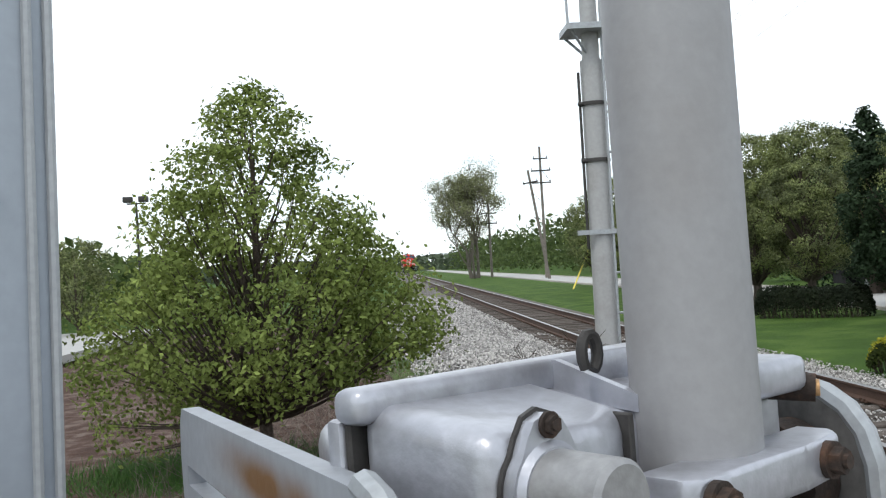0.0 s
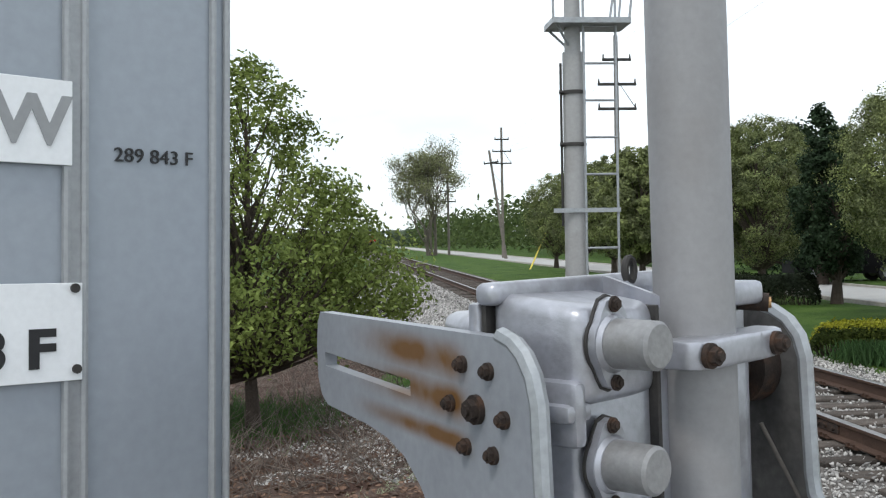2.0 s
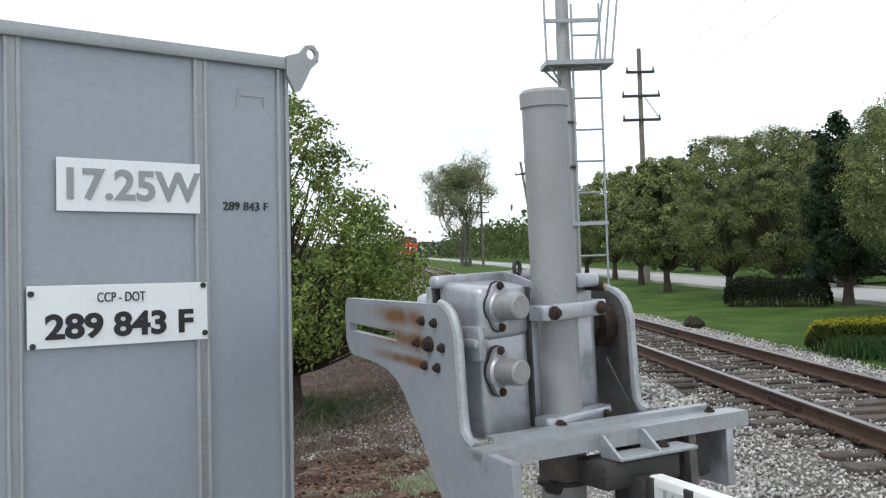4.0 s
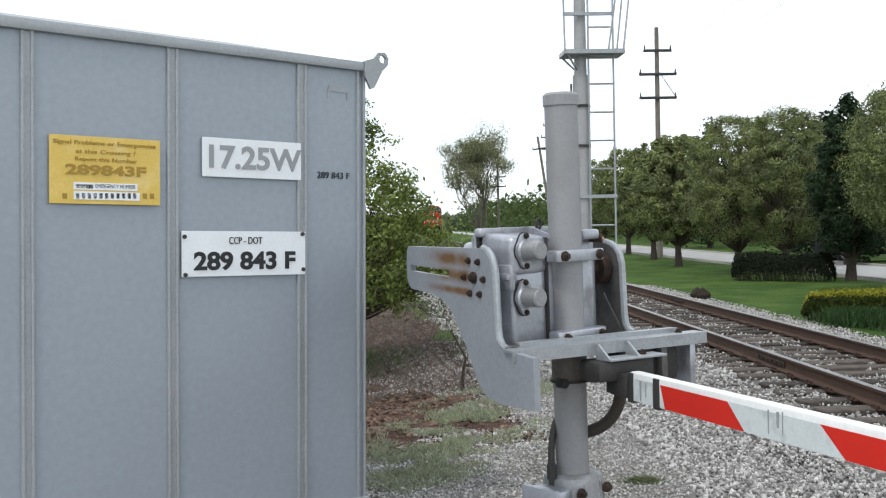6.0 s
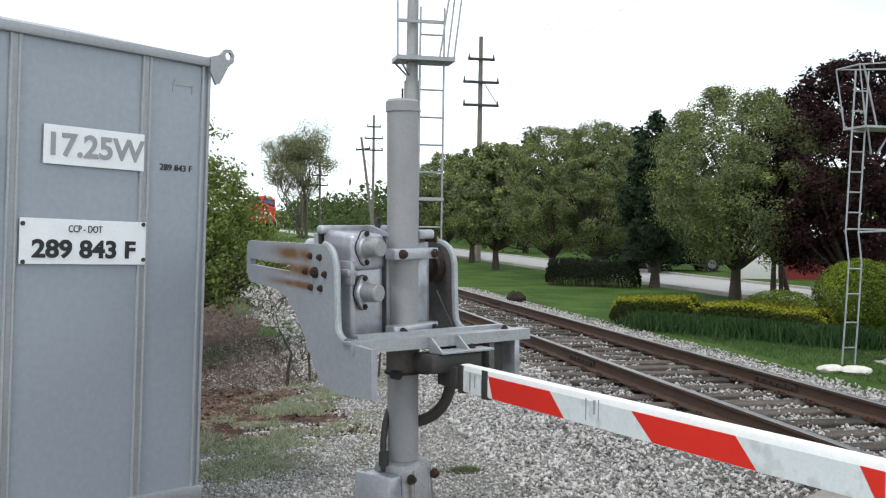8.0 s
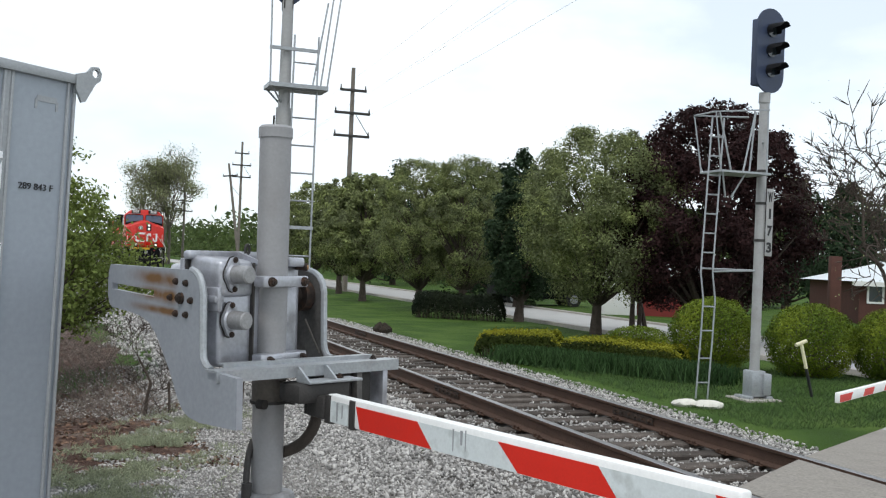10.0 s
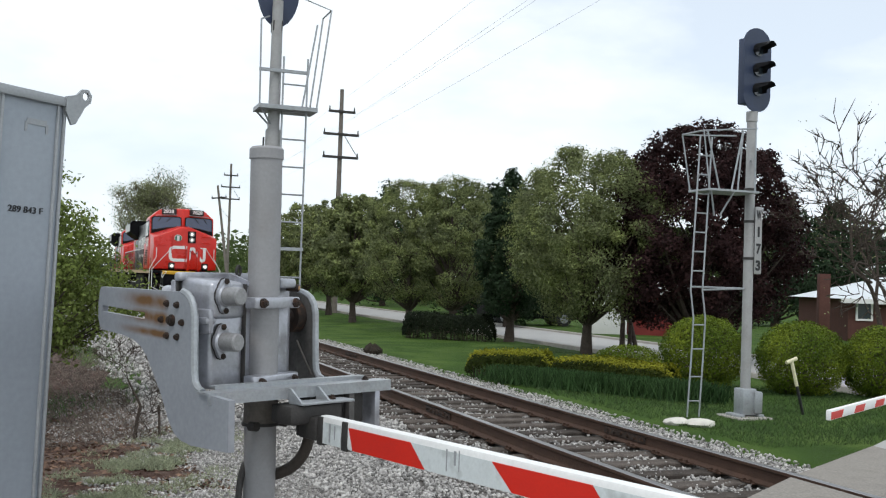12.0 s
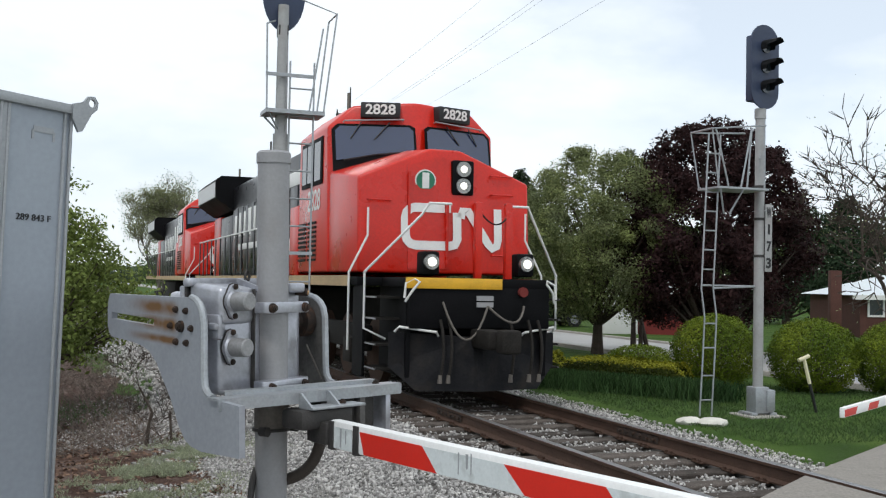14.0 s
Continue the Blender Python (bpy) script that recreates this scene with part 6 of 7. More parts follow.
cyl(bm, (0, 0, 0.45), (0, 0, 0.84), 0.028, seg=10)
cyl(bm, (-0.1, 0, 0.85), (0.1, 0, 0.86), 0.03, seg=10)
part("top", bm, surface("cream_plastic", (0.66, 0.62, 0.42), 0.6), post)
# the gate on the far side of the crossing
fg = tagged(empty("crossing_gate", pose(7.35, 7.35, -0.3)), "far crossing gate with a lowered striped arm", "crossing gate")
bm = bmesh.new()
cyl(bm, (0, 0, 0), (0, 0, 2.3), 0.08, seg=24)
part("mast", bm, M_POLE, fg)
bm = bmesh.new()
box(bm, -0.3, 0.3, -0.2, 0.2, 1.0, 1.6, 0.03)
part("mechanism", bm, M_PAINT, fg)
FAR = pose(3.07, 4.65, 0.13, 0, 0, math.degrees(math.atan2(1.06, 1.64)))
far_arm_m = fg.matrix_basis.inverted() @ FAR
bm = bmesh.new()
box(bm, 0, 5.0, -0.03, 0.03, 0, 0.12, 0.01)
bmesh.ops.transform(bm, matrix=far_arm_m, verts=bm.verts)
fa = part("gate_arm", bm, M_ARMTOP, fg, "striped far gate arm")
for k in range(5):
    bm = bmesh.new()
    x0 = 0.01 + 0.95 * k
    slab(bm, [(x0, 0.01), (x0 + 0.42, 0.01), (x0 + 0.5, 0.095), (x0 + (0.0 if k == 0 else 0.08), 0.095)], 0.003, far_arm_m @ pose(0, -0.031, 0) @ FACE)
    part("red_stripe", bm, M_REFRED, fa)


# floodlight pole beyond the parking area
flood = tagged(empty("floodlight_pole", pose(-18.4, 56.4, -0.3)), "slim pole with a pair of floodlights beyond the parking area", "floodlight pole")
bm = bmesh.new()
cyl(bm, (0, 0, 0), (0, 0, 6.4), 0.09, 0.06, seg=12)
part("pole", bm, M_DARK, flood)
bm = bmesh.new()
box(bm, -0.5, 0.5, -0.04, 0.04, 6.3, 6.38)
part("crossbar", bm, M_DARK, flood)
for x in (-0.42, 0.42):
    bm = bmesh.new()
    box(bm, x - 0.25, x + 0.25, -0.3, 0.1, 6.4, 6.72, 0.05)
    part("floodlight", bm, M_DARK, flood)


# a weed in the gravel
rng6 = np.random.default_rng(66)
n = 420
c = np.array([-3.69, 1.83, pad_z(-3.69, 1.83)]) + np.stack([rng6.normal(scale=0.055, size=n), rng6.normal(scale=0.03, size=n), np.zeros(n)], 1)
e = c + np.stack([rng6.normal(scale=0.03, size=n), rng6.normal(scale=0.03, size=n), rng6.uniform(0.01, 0.045, n)], 1)
tagged(twigs("weed_clump", c, e, 0.003, surface("weed_leaf", (0.11, 0.13, 0.06), 0.9, vary=0.3, bump=0, island=0.4)), "small green weed growing in the gravel", "weed")
# low dead stalks beside the shelter block
n = 160
c = np.array([-5.35, 0.35, 0]) + np.stack([rng6.normal(scale=0.12, size=n), rng6.normal(scale=0.1, size=n), np.zeros(n)], 1)
c[:, 2] = [pad_z(a, b) for a, b in c[:, :2]]
e = c + np.stack([rng6.normal(scale=0.05, size=n), rng6.normal(scale=0.05, size=n), rng6.uniform(0.01, 0.06, n)], 1)
tagged(twigs("dead_stalks", c, e, 0.003, M_TWIG), "dry brown stalks beside the shelter's concrete block", "weeds", kind="stuff")

# ---- the train ----
def locomotive(name, label, full=True):
    root = tagged(empty(name, pose(0, 0, 0)), label, "locomotive")

    def lp(nm, bm, material, parent=None, lab="", smooth=True):
        return part(nm, bm, material, parent or root, lab, smooth)
    # nose: front at y 1.6, cab front at 3.1
    bm = bmesh.new()
    pts = [(x, 1.6 + 0.08 * (z - 1.75), z) for x, z in ((-1.40, 1.75), (1.40, 1.75), (1.40, 3.2), (0.25, 3.68), (-0.25, 3.68), (-1.40, 3.2))]
    back = [(-1.45, 3.3, 1.75), (1.45, 3.3, 1.75), (1.45, 3.3, 3.40), (0.25, 3.3, 3.82), (-0.25, 3.3, 3.82), (-1.45, 3.3, 3.40)]
    a = [bm.verts.new(p) for p in pts]
    b = [bm.verts.new(p) for p in back]
    bm.faces.new(a)
    bm.faces.new(b[::-1])
    for i in range(6):
        bm.faces.new((a[i], b[i], b[(i + 1) % 6], a[(i + 1) % 6]))
    bmesh.ops.recalc_face_normals(bm, faces=bm.faces)
    bmesh.ops.bevel(bm, geom=[e for e in bm.edges], offset=0.04, segments=3, affect="EDGES", profile=0.5)
    lp("nose", bm, M_LOCORED, lab="red wide locomotive nose")
    # cab
    bm = bmesh.new()
    sect = [(-1.47, 1.75), (0, 1.75), (1.47, 1.75), (1.47, 4.18), (1.05, 4.55), (0.2, 4.62), (0, 4.625), (-0.2, 4.62), (-1.05, 4.55), (-1.47, 4.18)]

    def vee(x):
        return -0.45 * (1 - abs(x) / 1.47)
    a = [bm.verts.new((x, vee(x) + (3.25 if z < 3.4 else 3.25 + (z - 3.4) * 0.25), z)) for x, z in sect]
    b = [bm.verts.new((x, 5.6, z)) for x, z in sect]
    bm.faces.new(a[1:7])
    bm.faces.new(a[6:] + a[:2])
    bm.faces.new(b[::-1])
    for i in range(10):
        bm.faces.new((a[i], b[i], b[(i + 1) % 10], a[(i + 1) % 10]))
    bmesh.ops.recalc_face_normals(bm, faces=bm.faces)
    bmesh.ops.bevel(bm, geom=[e for e in bm.edges], offset=0.05, segments=3, affect="EDGES", profile=0.5)
    cab = lp("cab", bm, M_LOCORED)
    # windscreens
    for s in (-1, 1):
        bm = bmesh.new()
        o = [(s * 0.08, 3.62), (s * 1.41, 3.34), (s * 1.41, 4.14), (s * 1.31, 4.23), (s * 0.16, 4.23), (s * 0.08, 4.18)]
        slab(bm, o if s > 0 else o[::-1], 0.02, pose(0, 3.30, 0, -14 * 0) @ FACE)
        for v in bm.verts:
            v.co.y += (v.co.z - 3.4) * 0.25 - 0.03 + vee(v.co.x)
        lp("windscreen_frame", bm, M_LOCOBLK, cab, smooth=False)
        bm = bmesh.new()
        o = [(s * 0.12, 3.80), (s * 1.36, 3.60), (s * 1.36, 4.11), (s * 1.28, 4.19), (s * 0.19, 4.19), (s * 0.12, 4.13)]
        slab(bm, o if s > 0 else o[::-1], 0.02, pose(0, 3.285, 0) @ FACE)
        for v in bm.verts:
            v.co.y += (v.co.z - 3.4) * 0.25 - 0.035 + vee(v.co.x)
        lp("windscreen", bm, M_SCREEN, cab, "windscreen reflecting the sky, with sky blue put into its colour", False)
        bm = bmesh.new()
        tube(bm, [(s * 0.5, 3.40, 4.26), (s * 0.75, 3.36, 3.96)], 0.012, 5)
        tube(bm, [(s * 0.95, 3.40, 4.26), (s * 1.12, 3.36, 3.98)], 0.012, 5)
        tube(bm, [(s * 0.2, 3.24, 3.76), (s * 0.75, 3.24, 3.70), (s * 1.25, 3.24, 3.60)], 0.014, 5)
        for v in bm.verts:
            v.co.y += vee(v.co.x)
        lp("wiper", bm, M_BLACK, cab)
        bm = bmesh.new()
        box(bm, -0.33, 0.33, 0, 0.4, -0.13, 0.13, 0.02)
        turn = pose(s * 0.66, 3.36 + vee(0.66), 4.46, 0, 0, 17 * s)
        bmesh.ops.transform(bm, matrix=turn, verts=bm.verts)
        nb = lp("number_box", bm, M_BLACK, None, "black number board with white figures")
        text_part("number", "2828", 0.23, turn @ pose(0, -0.008, 0) @ FACE, M_LOCOWHITE, nb, 0.5, bold=0.006)
        # side windows
        bm = bmesh.new()
        box(bm, s * 1.472, s * 1.492, 3.7, 5.3, 3.25, 4.05, 0.004)
        lp("side_window_frame", bm, M_LOCOBLK, cab)
        for y0, y1 in ((3.8, 4.25), (4.35, 4.8), (4.88, 5.22)):
            bm = bmesh.new()
            box(bm, s * 1.49, s * 1.50, y0, y1, 3.32, 3.98)
            lp("side_window", bm, M_PANE, cab)
    # headlights and emblem
    bm = bmesh.new()
    box(bm, 0.10, 0.46, 1.66, 1.78, 2.98, 3.52, 0.03)
    hl = lp("headlight_housing", bm, M_LOCOBLK)
    for z in (3.12, 3.38):
        bm = bmesh.new()
        cyl(bm, (0.28, 1.69, z), (0.28, 1.635, z), 0.125, 0.118, seg=24)
        lp("bezel", bm, M_REFLECTOR, hl, "silver headlight bezel")
        bm = bmesh.new()
        cyl(bm, (0.28, 1.64, z), (0.28, 1.622, z), 0.06, 0.05, seg=20)
        lp("headlight", bm, M_LAMP, hl, "lit headlight")
    bm = bmesh.new()
    cyl(bm, (-0.33, 1.73, 3.18), (-0.33, 1.69, 3.18), 0.17, seg=28)
    em = lp("emblem", bm, M_LOCOWHITE, lab="round green and white emblem")
    bm = bmesh.new()
    cyl(bm, (-0.33, 1.695, 3.18), (-0.33, 1.685, 3.18), 0.15, seg=28)
    lp("emblem_disc", bm, surface("emblem_green", (0.02, 0.16, 0.09), 0.5), em)
    bm = bmesh.new()
    box(bm, -0.385, -0.275, 1.676, 1.687, 3.06, 3.30)
    lp("emblem_bar", bm, M_LOCOWHITE, em)
    # nose mark: plain white bands
    def band(pts, w):
        bm = bmesh.new()
        pts = [Vector((x, 0, z)) for x, z in pts]
        L, R = [], []
        for i, p in enumerate(pts):
            d = (pts[min(i + 1, len(pts) - 1)] - pts[max(i - 1, 0)]).normalized()
            n = Vector((-d.z, 0, d.x)) * w / 2
            for lst, q in ((L, p + n), (R, p - n)):
                y = 1.6 + (q.z - 1.75) * 0.08 - 0.024
                lst.append((q.x, y, q.z))
        va, vb = [bm.verts.new(q) for q in L], [bm.verts.new(q) for q in R]
        vc, vd = [bm.verts.new((q[0], q[1] - 0.004, q[2])) for q in L], [bm.verts.new((q[0], q[1] - 0.004, q[2])) for q in R]
        for i in range(len(pts) - 1):
            for A, B in ((va, vb), (vc, vd), (va, vc), (vb, vd)):
                bm.faces.new((A[i], A[i + 1], B[i + 1], B[i]))
        lp("nose_band", bm, M_LOCOWHITE, mark)
    bm = bmesh.new()
    box(bm, -0.02, 0.02, 1.62, 1.64, 2.3, 2.32)
    mark = lp("nose_mark", bm, M_LOCORED)
    band([(0.08, 2.76)] + [(-0.50 - 0.16 * math.sin(radians(k)), 2.60 + 0.16 * math.cos(radians(k))) for k in (0, 30, 60, 90)] +
         [(-0.50 - 0.16 * math.cos(radians(k)), 2.34 - 0.16 * math.sin(radians(k))) for k in (0, 30, 60, 90)] + [(0.05, 2.18), (0.14, 2.2), (0.18, 2.28), (0.18, 2.70)], 0.14)
    band([(0.24, 2.62), (0.28, 2.74), (0.36, 2.74), (0.70, 2.22), (0.76, 2.16), (0.84, 2.2), (0.86, 2.3), (0.86, 2.78)], 0.13)
    # rails over the windscreens and the raised nose door
    for s in (-1, 1):
        bm = bmesh.new()
        tube(bm, [(s * 0.28, 3.46, 4.30), (s * 0.28, 3.38, 4.31), (s * 1.22, 3.38, 4.27), (s * 1.22, 3.46, 4.26)], 0.014, 6)
        for v in bm.verts:
            v.co.y += vee(v.co.x)
        lp("roof_rail", bm, M_LOCOGREY, cab, "thin grab rail over the windscreen")
    bm = bmesh.new()
    vs = []
    for y_off in (0.0, -0.025):
        vs.append([bm.verts.new((x, 1.6 + 0.08 * (z - 1.75) + 0.006 + y_off, z)) for x, z in ((-0.62, 1.82), (0.02, 1.82), (0.02, 3.55), (-0.12, 3.56), (-0.62, 3.40))])
    bm.faces.new(vs[0])
    bm.faces.new(vs[1])
    for i in range(5):
        bm.faces.new((vs[0][i], vs[0][(i + 1) % 5], vs[1][(i + 1) % 5], vs[1][i]))
    lp("nose_door", bm, M_LOCORED, lab="raised red nose door")
    # door outline, posts and grips on the nose
    bm = bmesh.new()
    box(bm, -0.02, 0.02, 1.57, 1.68, 1.85, 2.85)
    box(bm, 0.46, 0.50, 1.57, 1.68, 1.85, 2.85)
    box(bm, -0.62, -0.58, 1.63, 1.70, 1.9, 3.3)
    lp("door_edge", bm, M_LOCORED)
    for pts in ([(0.75, 1.72, 3.3), (0.75, 1.66, 3.3), (1.1, 1.66, 3.3), (1.1, 1.74, 3.3)], [(0.75, 1.72, 3.0), (0.75, 1.62, 3.0), (1.1, 1.62, 3.0), (1.1, 1.74, 3.0)],
                [(-1.25, 1.7, 2.85), (-1.25, 1.62, 2.85), (-0.9, 1.62, 2.85), (-0.9, 1.7, 2.85)], [(0.75, 1.66, 2.05), (0.75, 1.58, 2.05), (1.05, 1.58, 2.05), (1.05, 1.66, 2.05)]):
        bm = bmesh.new()
        tube(bm, pts, 0.014, 6)
        lp("grab_iron", bm, M_LOCORED)
    # platform, step wells, pilot
    bm = bmesh.new()
    box(bm, -1.12, 1.12, 0.12, 1.3, 1.55, 1.68, 0.01)
    box(bm, -1.5, 1.5, 1.25, 21.5, 1.552, 1.678, 0.01)
    lp("deck", bm, M_LOCOBLK)
    bm = bmesh.new()
    box(bm, -1.12, 0.30, 0.085, 0.118, 1.53, 1.68, 0.004)
    lp("yellow_sill", bm, surface("sill_yellow", (0.70, 0.38, 0.02), 0.5, vary=0.2), lab="yellow painted front sill")
    for s in (-1, 1):
        bm = bmesh.new()
        box(bm, s * 1.515, s * 1.53, 1.6, 21.4, 1.54, 1.70)
        lp("side_sill", bm, surface("sill_tan", (0.42, 0.30, 0.16), 0.7, vary=0.3, scale=2))
    bm = bmesh.new()
    box(bm, -1.05, 1.05, 0.12, 1.6, 0.98, 1.56, 0.02)
    box(bm, -1.05, 1.05, 0.5, 1.6, 0.5, 0.99, 0.02)
    lp("end_plate", bm, M_LOCOBLK)
    bm = bmesh.new()
    for s in (-1, 1):
        vs = [bm.verts.new(q) for q in ((0, -0.02, 0.12), (s * 0.92, 0.22, 0.12), (s * 1.26, 0.42, 0.44), (s * 1.26, 0.42, 0.92), (0, 0.06, 0.86))]
        bm.faces.new(vs)
    bmesh.ops.remove_doubles(bm, verts=bm.verts, dist=0.001)
    r = bmesh.ops.solidify(bm, geom=list(bm.faces), thickness=0.04)
    lp("pilot_plough", bm, M_PLOUGH, lab="black snow plough pilot", smooth=False)
    for s in (-1, 1):
        bm = bmesh.new()
        box(bm, s * 1.0, s * 1.06, 0.25, 1.55, 0.3, 1.56)
        box(bm, s * 1.42, s * 1.46, 1.05, 1.6, 0.25, 1.56)
        lp("step_side", bm, M_LOCOBLK)
        for z in (0.38, 0.72, 1.08, 1.38):
            bm = bmesh.new()
            box(bm, s * 1.02, s * 1.42, 0.55, 1.15, z, z + 0.03)
            st = lp("step", bm, M_GRIME)
            bm = bmesh.new()
            box(bm, s * 1.40, s * 1.425, 0.55, 1.15, z + 0.005, z + 0.028)
            lp("step_edge", bm, M_LOCOGREY, st)
        # ditch light
        bm = bmesh.new()
        box(bm, s * 0.72 - 0.13, s * 0.72 + 0.13, 0.22, 0.5, 1.72, 2.05, 0.04)
        dl = lp("ditch_light_box", bm, M_LOCOBLK)
        bm = bmesh.new()
        cyl(bm, (s * 0.72, 0.24, 1.90), (s * 0.72, 0.18, 1.90), 0.115, 0.105, seg=24)
        lp("bezel", bm, M_REFLECTOR, dl, "silver lamp bezel")
        bm = bmesh.new()
        cyl(bm, (s * 0.72, 0.20, 1.90), (s * 0.72, 0.165, 1.90), 0.07, 0.06, seg=20)
        lp("ditch_light", bm, M_LAMP, dl, "lit ditch light")
        # handrails
        for pts in ([(s * 0.42, 0.25, 2.72), (s * 0.75, 0.25, 2.72), (s * 0.85, 0.3, 2.55), (s * 1.5, 0.85, 1.75), (s * 1.5, 0.85, 0.95), (s * 1.2, 0.75, 0.80)],
                    [(s * 1.28, 1.52, 2.72), (s * 1.28, 1.52, 2.3), (s * 1.56, 1.5, 1.75), (s * 1.56, 1.5, 0.6)],
                    [(s * 1.2, 0.32, 0.93), (s * 1.17, 0.22, 1.0), (s * 0.66, 0.10, 0.93), (s * 0.62, 0.16, 0.88)],
                    [(s * 1.12, 0.12, 1.35), (s * 1.05, 0.02, 1.5), (s * 0.95, 0.02, 1.62), (s * 1.0, 0.1, 1.66), (s * 1.12, 0.1, 1.6), (s * 1.14, 0.1, 1.4)]):
            bm = bmesh.new()
            tube(bm, pts, 0.018, 8)
            lp("handrail", bm, M_LOCOWHITE, lab="white handrail")
    for x in (-0.02, 0.44):
        bm = bmesh.new()
        box(bm, x - 0.05, x + 0.05, 0.2, 0.3, 1.68, 2.76, 0.01)
        lp("gate_post", bm, M_LOCORED)
    bm = bmesh.new()
    tube(bm, arc((0.02, 0.22, 2.6), (0.24, 0.18, 2.3), (0.44, 0.22, 2.6), 8), 0.012, 5)
    lp("chain", bm, M_GRIME)
    # coupler and hoses
    bm = bmesh.new()
    box(bm, -0.16, 0.16, -0.55, 0.15, 0.72, 0.98, 0.04)
    box(bm, -0.05, 0.24, -0.78, -0.5, 0.68, 1.0, 0.05)
    lp("coupler", bm, M_GRIME)
    for pts in (arc((-0.6, 0.05, 1.35), (-0.35, -0.25, 0.35), (0.05, 0.0, 1.30), 10), arc((0.05, 0.0, 1.30), (0.45, -0.2, 0.85), (0.62, 0.05, 1.3), 10)):
        bm = bmesh.new()
        tube(bm, pts, 0.016, 7)
        lp("jumper_cable", bm, M_STAINPOLE)
    for x in (-0.62, -0.5, 0.42, 0.7, 0.85):
        bm = bmesh.new()
        tube(bm, arc((x, 0.08, 1.1), (x + 0.03, -0.15, 0.75), (x - 0.06, -0.1, 0.25), 6), 0.022, 6)
        hose = lp("brake_hose", bm, M_GRIME)
        bm = bmesh.new()
        cyl(bm, (x - 0.055, -0.108, 0.36), (x - 0.06, -0.108, 0.25), 0.026, 0.034, seg=10)
        lp("hose_coupling", bm, M_STAINPOLE, hose, "worn steel hose coupling")
    bm = bmesh.new()
    box(bm, -0.08, 0.17, 0.09, 0.12, 1.28, 1.35)
    lp("data_plate", bm, M_LOCOGREY)
    bm = bmesh.new()
    box(bm, -0.08, 0.17, 0.09, 0.12, 1.37, 1.44)
    lp("data_plate", bm, M_LOCOGREY)
    bm = bmesh.new()
    cyl(bm, (0.62, 0.12, 1.5), (0.62, 0.06, 1.5), 0.07, seg=18)
    lp("marker_lens", bm, M_REDWALL, lab="dull red marker lens")
    # long hood
    bm = bmesh.new()
    box(bm, -0.98, 0.98, 5.6, 17.2, 1.68, 4.3, 0.1)
    lp("hood", bm, M_HOODBLK)
    for y in [6.2 + 0.9 * i for i in range(12)]:
        for s in (-1, 1):
            bm = bmesh.new()
            box(bm, s * 0.985, s * 1.0, y, y + 0.75, 1.9, 3.6, 0.004)
            lp("hood_door", bm, M_HOODBLK)
    bm = bmesh.new()
    box(bm, -1.47, 1.47, 5.6, 6.4, 1.7, 3.0, 0.03)
    lp("side_cabinet", bm, M_LOCORED)
    for s in (-1, 1):
        for y0 in (4.1, 4.9):
            for k in range(9):
                bm = bmesh.new()
                box(bm, s * 1.475, s * 1.495, y0, y0 + 0.6, 1.95 + 0.08 * k, 1.99 + 0.08 * k)
                lp("louvre", bm, M_GRIME)
    bm = bmesh.new()
    sect = [(-1.0, 3.6), (1.0, 3.6), (1.5, 3.95), (1.5, 4.45), (1.35, 4.6), (-1.35, 4.6), (-1.5, 4.45), (-1.5, 3.95)]
    slab(bm, sect, 4.2, pose(0, 21.3, 0) @ FACE)
    lp("radiator", bm, M_LOCOBLK, smooth=False)
    for s in (-1, 1):
        bm = bmesh.new()
        box(bm, s * 1.505, s * 1.52, 17.2, 21.2, 3.98, 4.42)
        lp("radiator_screen", bm, M_SCREENGREY)
    bm = bmesh.new()
    box(bm, -0.98, 0.98, 17.2, 21.0, 1.68, 3.5, 0.05)
    lp("rear_hood", bm, M_HOODBLK)
    bm = bmesh.new()
    box(bm, -1.0, 1.0, 19.6, 21.05, 1.68, 3.55, 0.05)
    lp("rear_end", bm, M_LOCORED, lab="red rear end of the hood")
    for s in (-1, 1):
        bm = bmesh.new()
        tube(bm, [(s * 1.48, 6.5, 2.75), (s * 1.48, 20.8, 2.75)], 0.02, 6)
        lp("side_rail", bm, M_LOCOWHITE)
        for k in range(16):
            bm = bmesh.new()
            box(bm, s * 1.48 - 0.012, s * 1.48 + 0.012, 6.55 + 0.94 * k, 6.68 + 0.94 * k, 1.68, 2.74, 0.004, segs=1)
            lp("stanchion", bm, M_BLACK)
        text_part("cab_number", "2828", 0.5, pose(s * 1.478, 4.32, 2.98, 0, 0, 90 * s) @ FACE, M_LOCOWHITE, root, 0.95, bold=0.008)
        # hood lettering: plain white shapes
        for y0, y1, z0, z1 in ((7.2, 7.6, 2.2, 3.9), (7.2, 9.0, 2.2, 2.5), (7.2, 9.0, 3.6, 3.9), (9.6, 10.0, 2.2, 3.9), (10.5, 10.9, 2.2, 3.9), (11.4, 11.8, 2.2, 3.9), (12.4, 12.75, 2.9, 3.5), (13.1, 13.4, 2.85, 3.5), (13.8, 14.25, 2.8, 3.5), (14.7, 15.0, 2.8, 3.45), (15.5, 15.8, 2.8, 3.45), (16.2, 16.6, 2.8, 3.4), (12.4, 15.9, 2.42, 2.58)):
            bm = bmesh.new()
            box(bm, s * 1.002, s * 1.01, y0, y1, z0, z1, 0.002)
            lp("hood_shape", bm, M_LOCOWHITE)
    # fuel tank, trucks
    bm = bmesh.new()
    box(bm, -1.3, 1.3, 8.3, 13.6, 0.4, 1.5, 0.15)
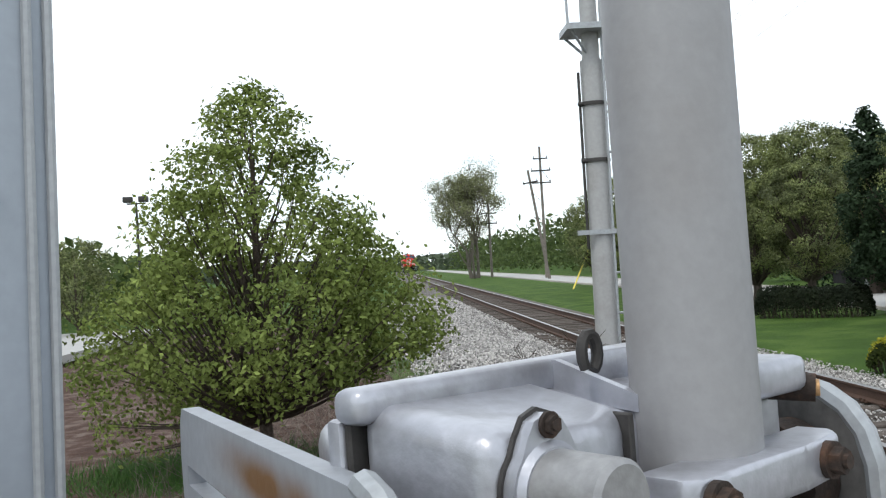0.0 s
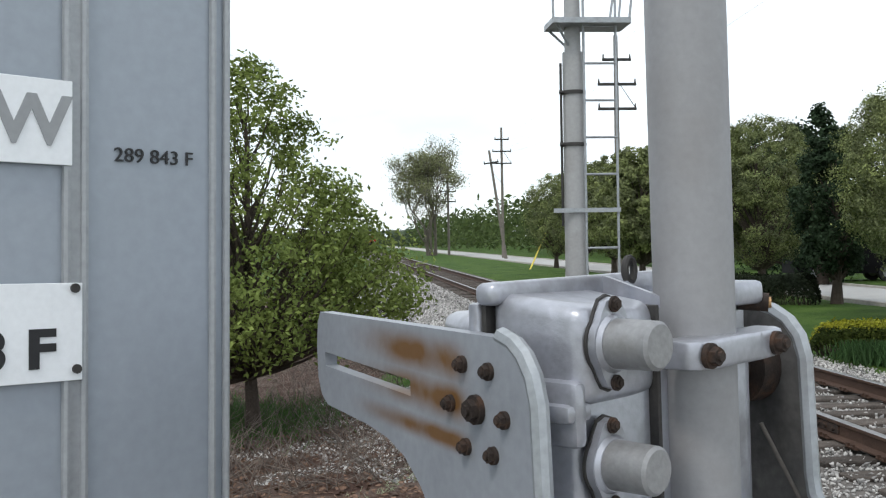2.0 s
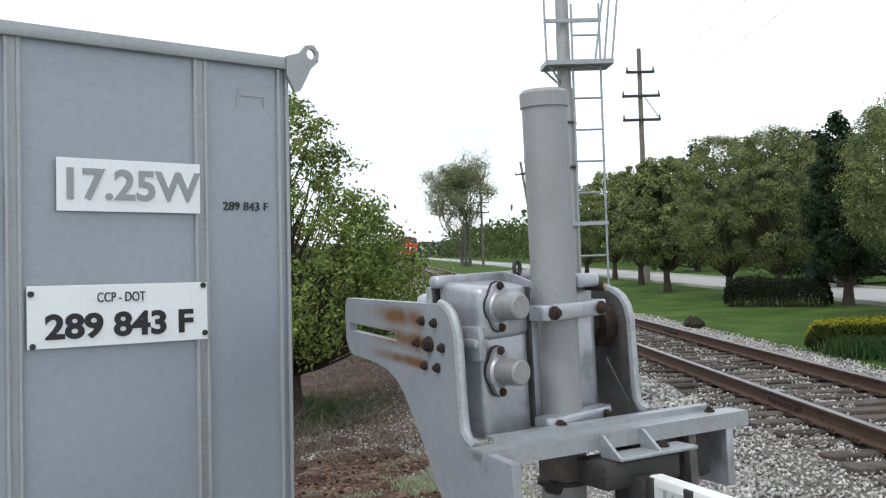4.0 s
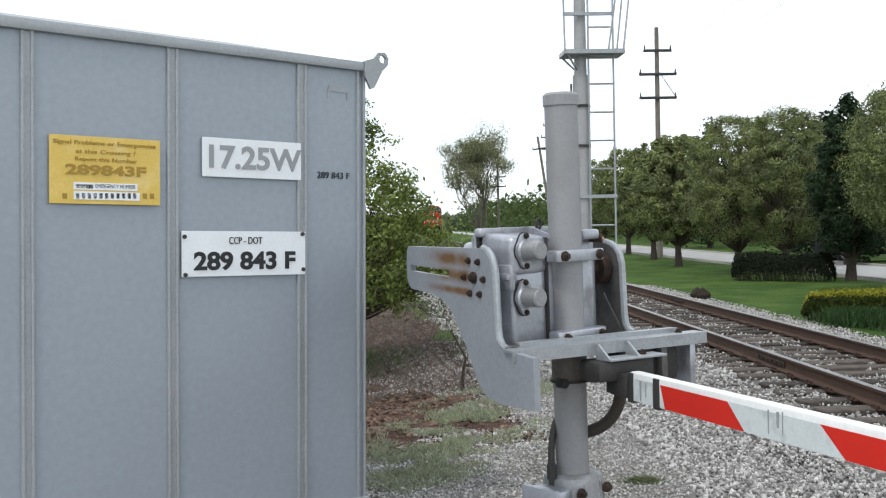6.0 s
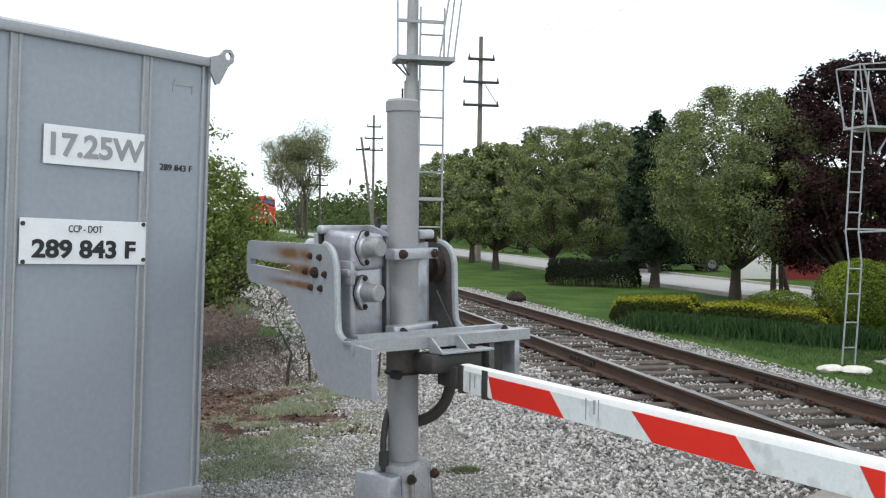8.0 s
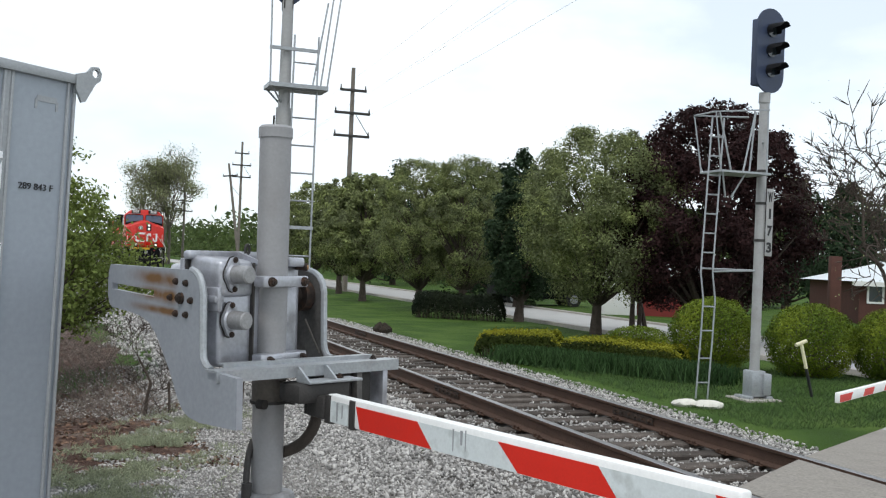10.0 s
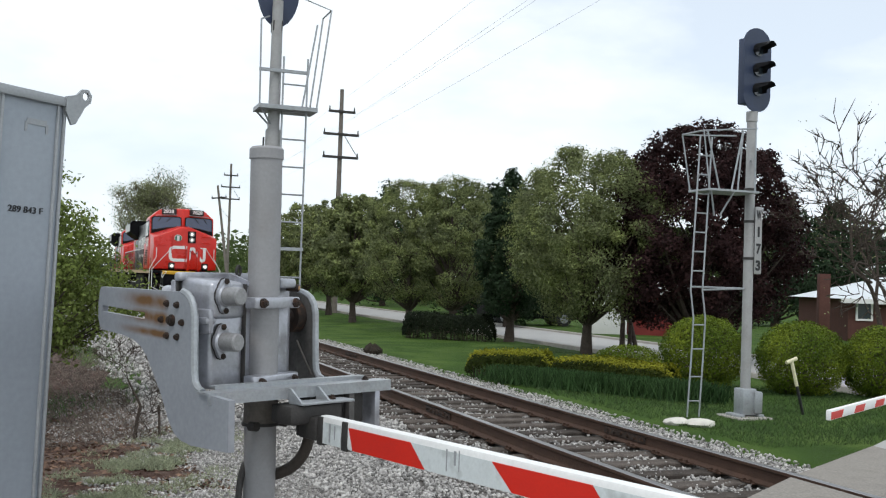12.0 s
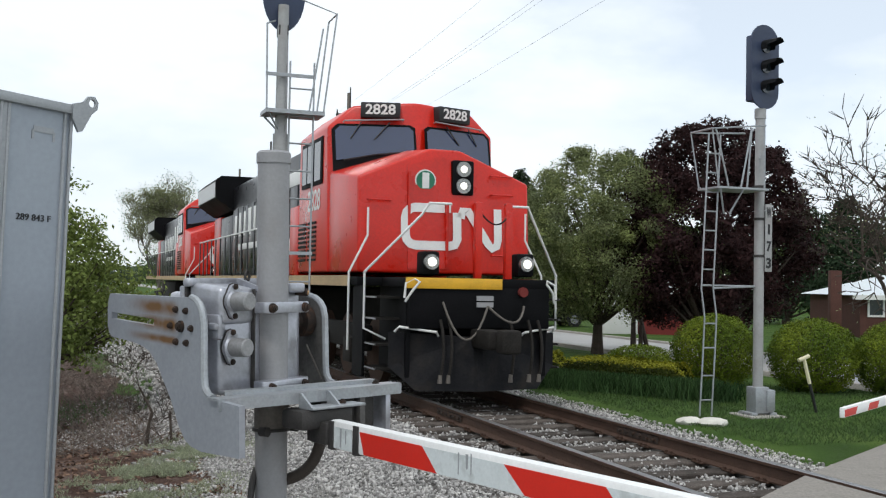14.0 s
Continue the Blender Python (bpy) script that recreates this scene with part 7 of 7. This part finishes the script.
    lp("fuel_tank", bm, M_GRIME)
    for yc in (4.3, 17.6):
        bm = bmesh.new()
        for s in (-1, 1):
            box(bm, s * 1.05, s * 1.2, yc - 2.4, yc + 2.4, 0.55, 0.95, 0.04)
            for dy in (-1.8, 0, 1.8):
                box(bm, s * 1.18, s * 1.32, yc + dy - 0.22, yc + dy + 0.22, 0.35, 0.75, 0.03)
        tk = lp("bogie", bm, M_GRIME)
        for dy in (-1.8, 0, 1.8):
            bm = bmesh.new()
            for s in (-1, 1):
                cyl(bm, (s * 0.70, yc + dy, 0.53), (s * 0.83, yc + dy, 0.53), 0.53, seg=26)
            cyl(bm, (-0.75, yc + dy, 0.53), (0.75, yc + dy, 0.53), 0.1, seg=12)
            lp("wheelset", bm, M_RAIL, tk)
    bm = bmesh.new()
    tube(bm, [(-0.9, 4.2, 4.5), (-0.9, 4.2, 5.0)], 0.012, 5)
    lp("aerial", bm, M_BLACK)
    bm = bmesh.new()
    tube(bm, [(0.1, 3.9, 4.58), (0.12, 3.9, 4.70), (0.5, 3.9, 4.70), (0.5, 3.9, 4.58)], 0.015, 5)
    lp("roof_grip", bm, M_BLACK)
    return root


M_SCREENGREY = surface("radiator_screen_grey", (0.62, 0.63, 0.64), 0.6, vary=0.15, scale=6, fine=60, bump=0.2)
# glossy glass; the blue base stands in for part of the sky's reflection
M_SCREEN = surface("windscreen_glass", (0.022, 0.036, 0.085), 0.04, vary=0.05, bump=0, spec=1.0)
lead = locomotive("locomotive", "red, white and black diesel locomotive with lit headlights")
second = copy_thing(lead, pose(0, 22.6, 0))
tagged(second, "second red, white and black diesel locomotive coupled behind")



def motions():
    # the train rolls in along the track at an even pace; rows give the pilot's place
    rows = ((0.0, 244.0), (3.5, 186.0), (6.0, 144.0), (8.0, 110.5), (9.0, 93.3), (11.5, 50.5), (12.0, 41.9), (12.5, 33.2), (13.0, 24.8), (13.5, 16.25), (14.0, 8.2))
    walk(lead, [(t, pose(0, y, 0)) for t, y in rows])
    walk(second, [(t, pose(0, y + 22.6, 0)) for t, y in rows])


motions()
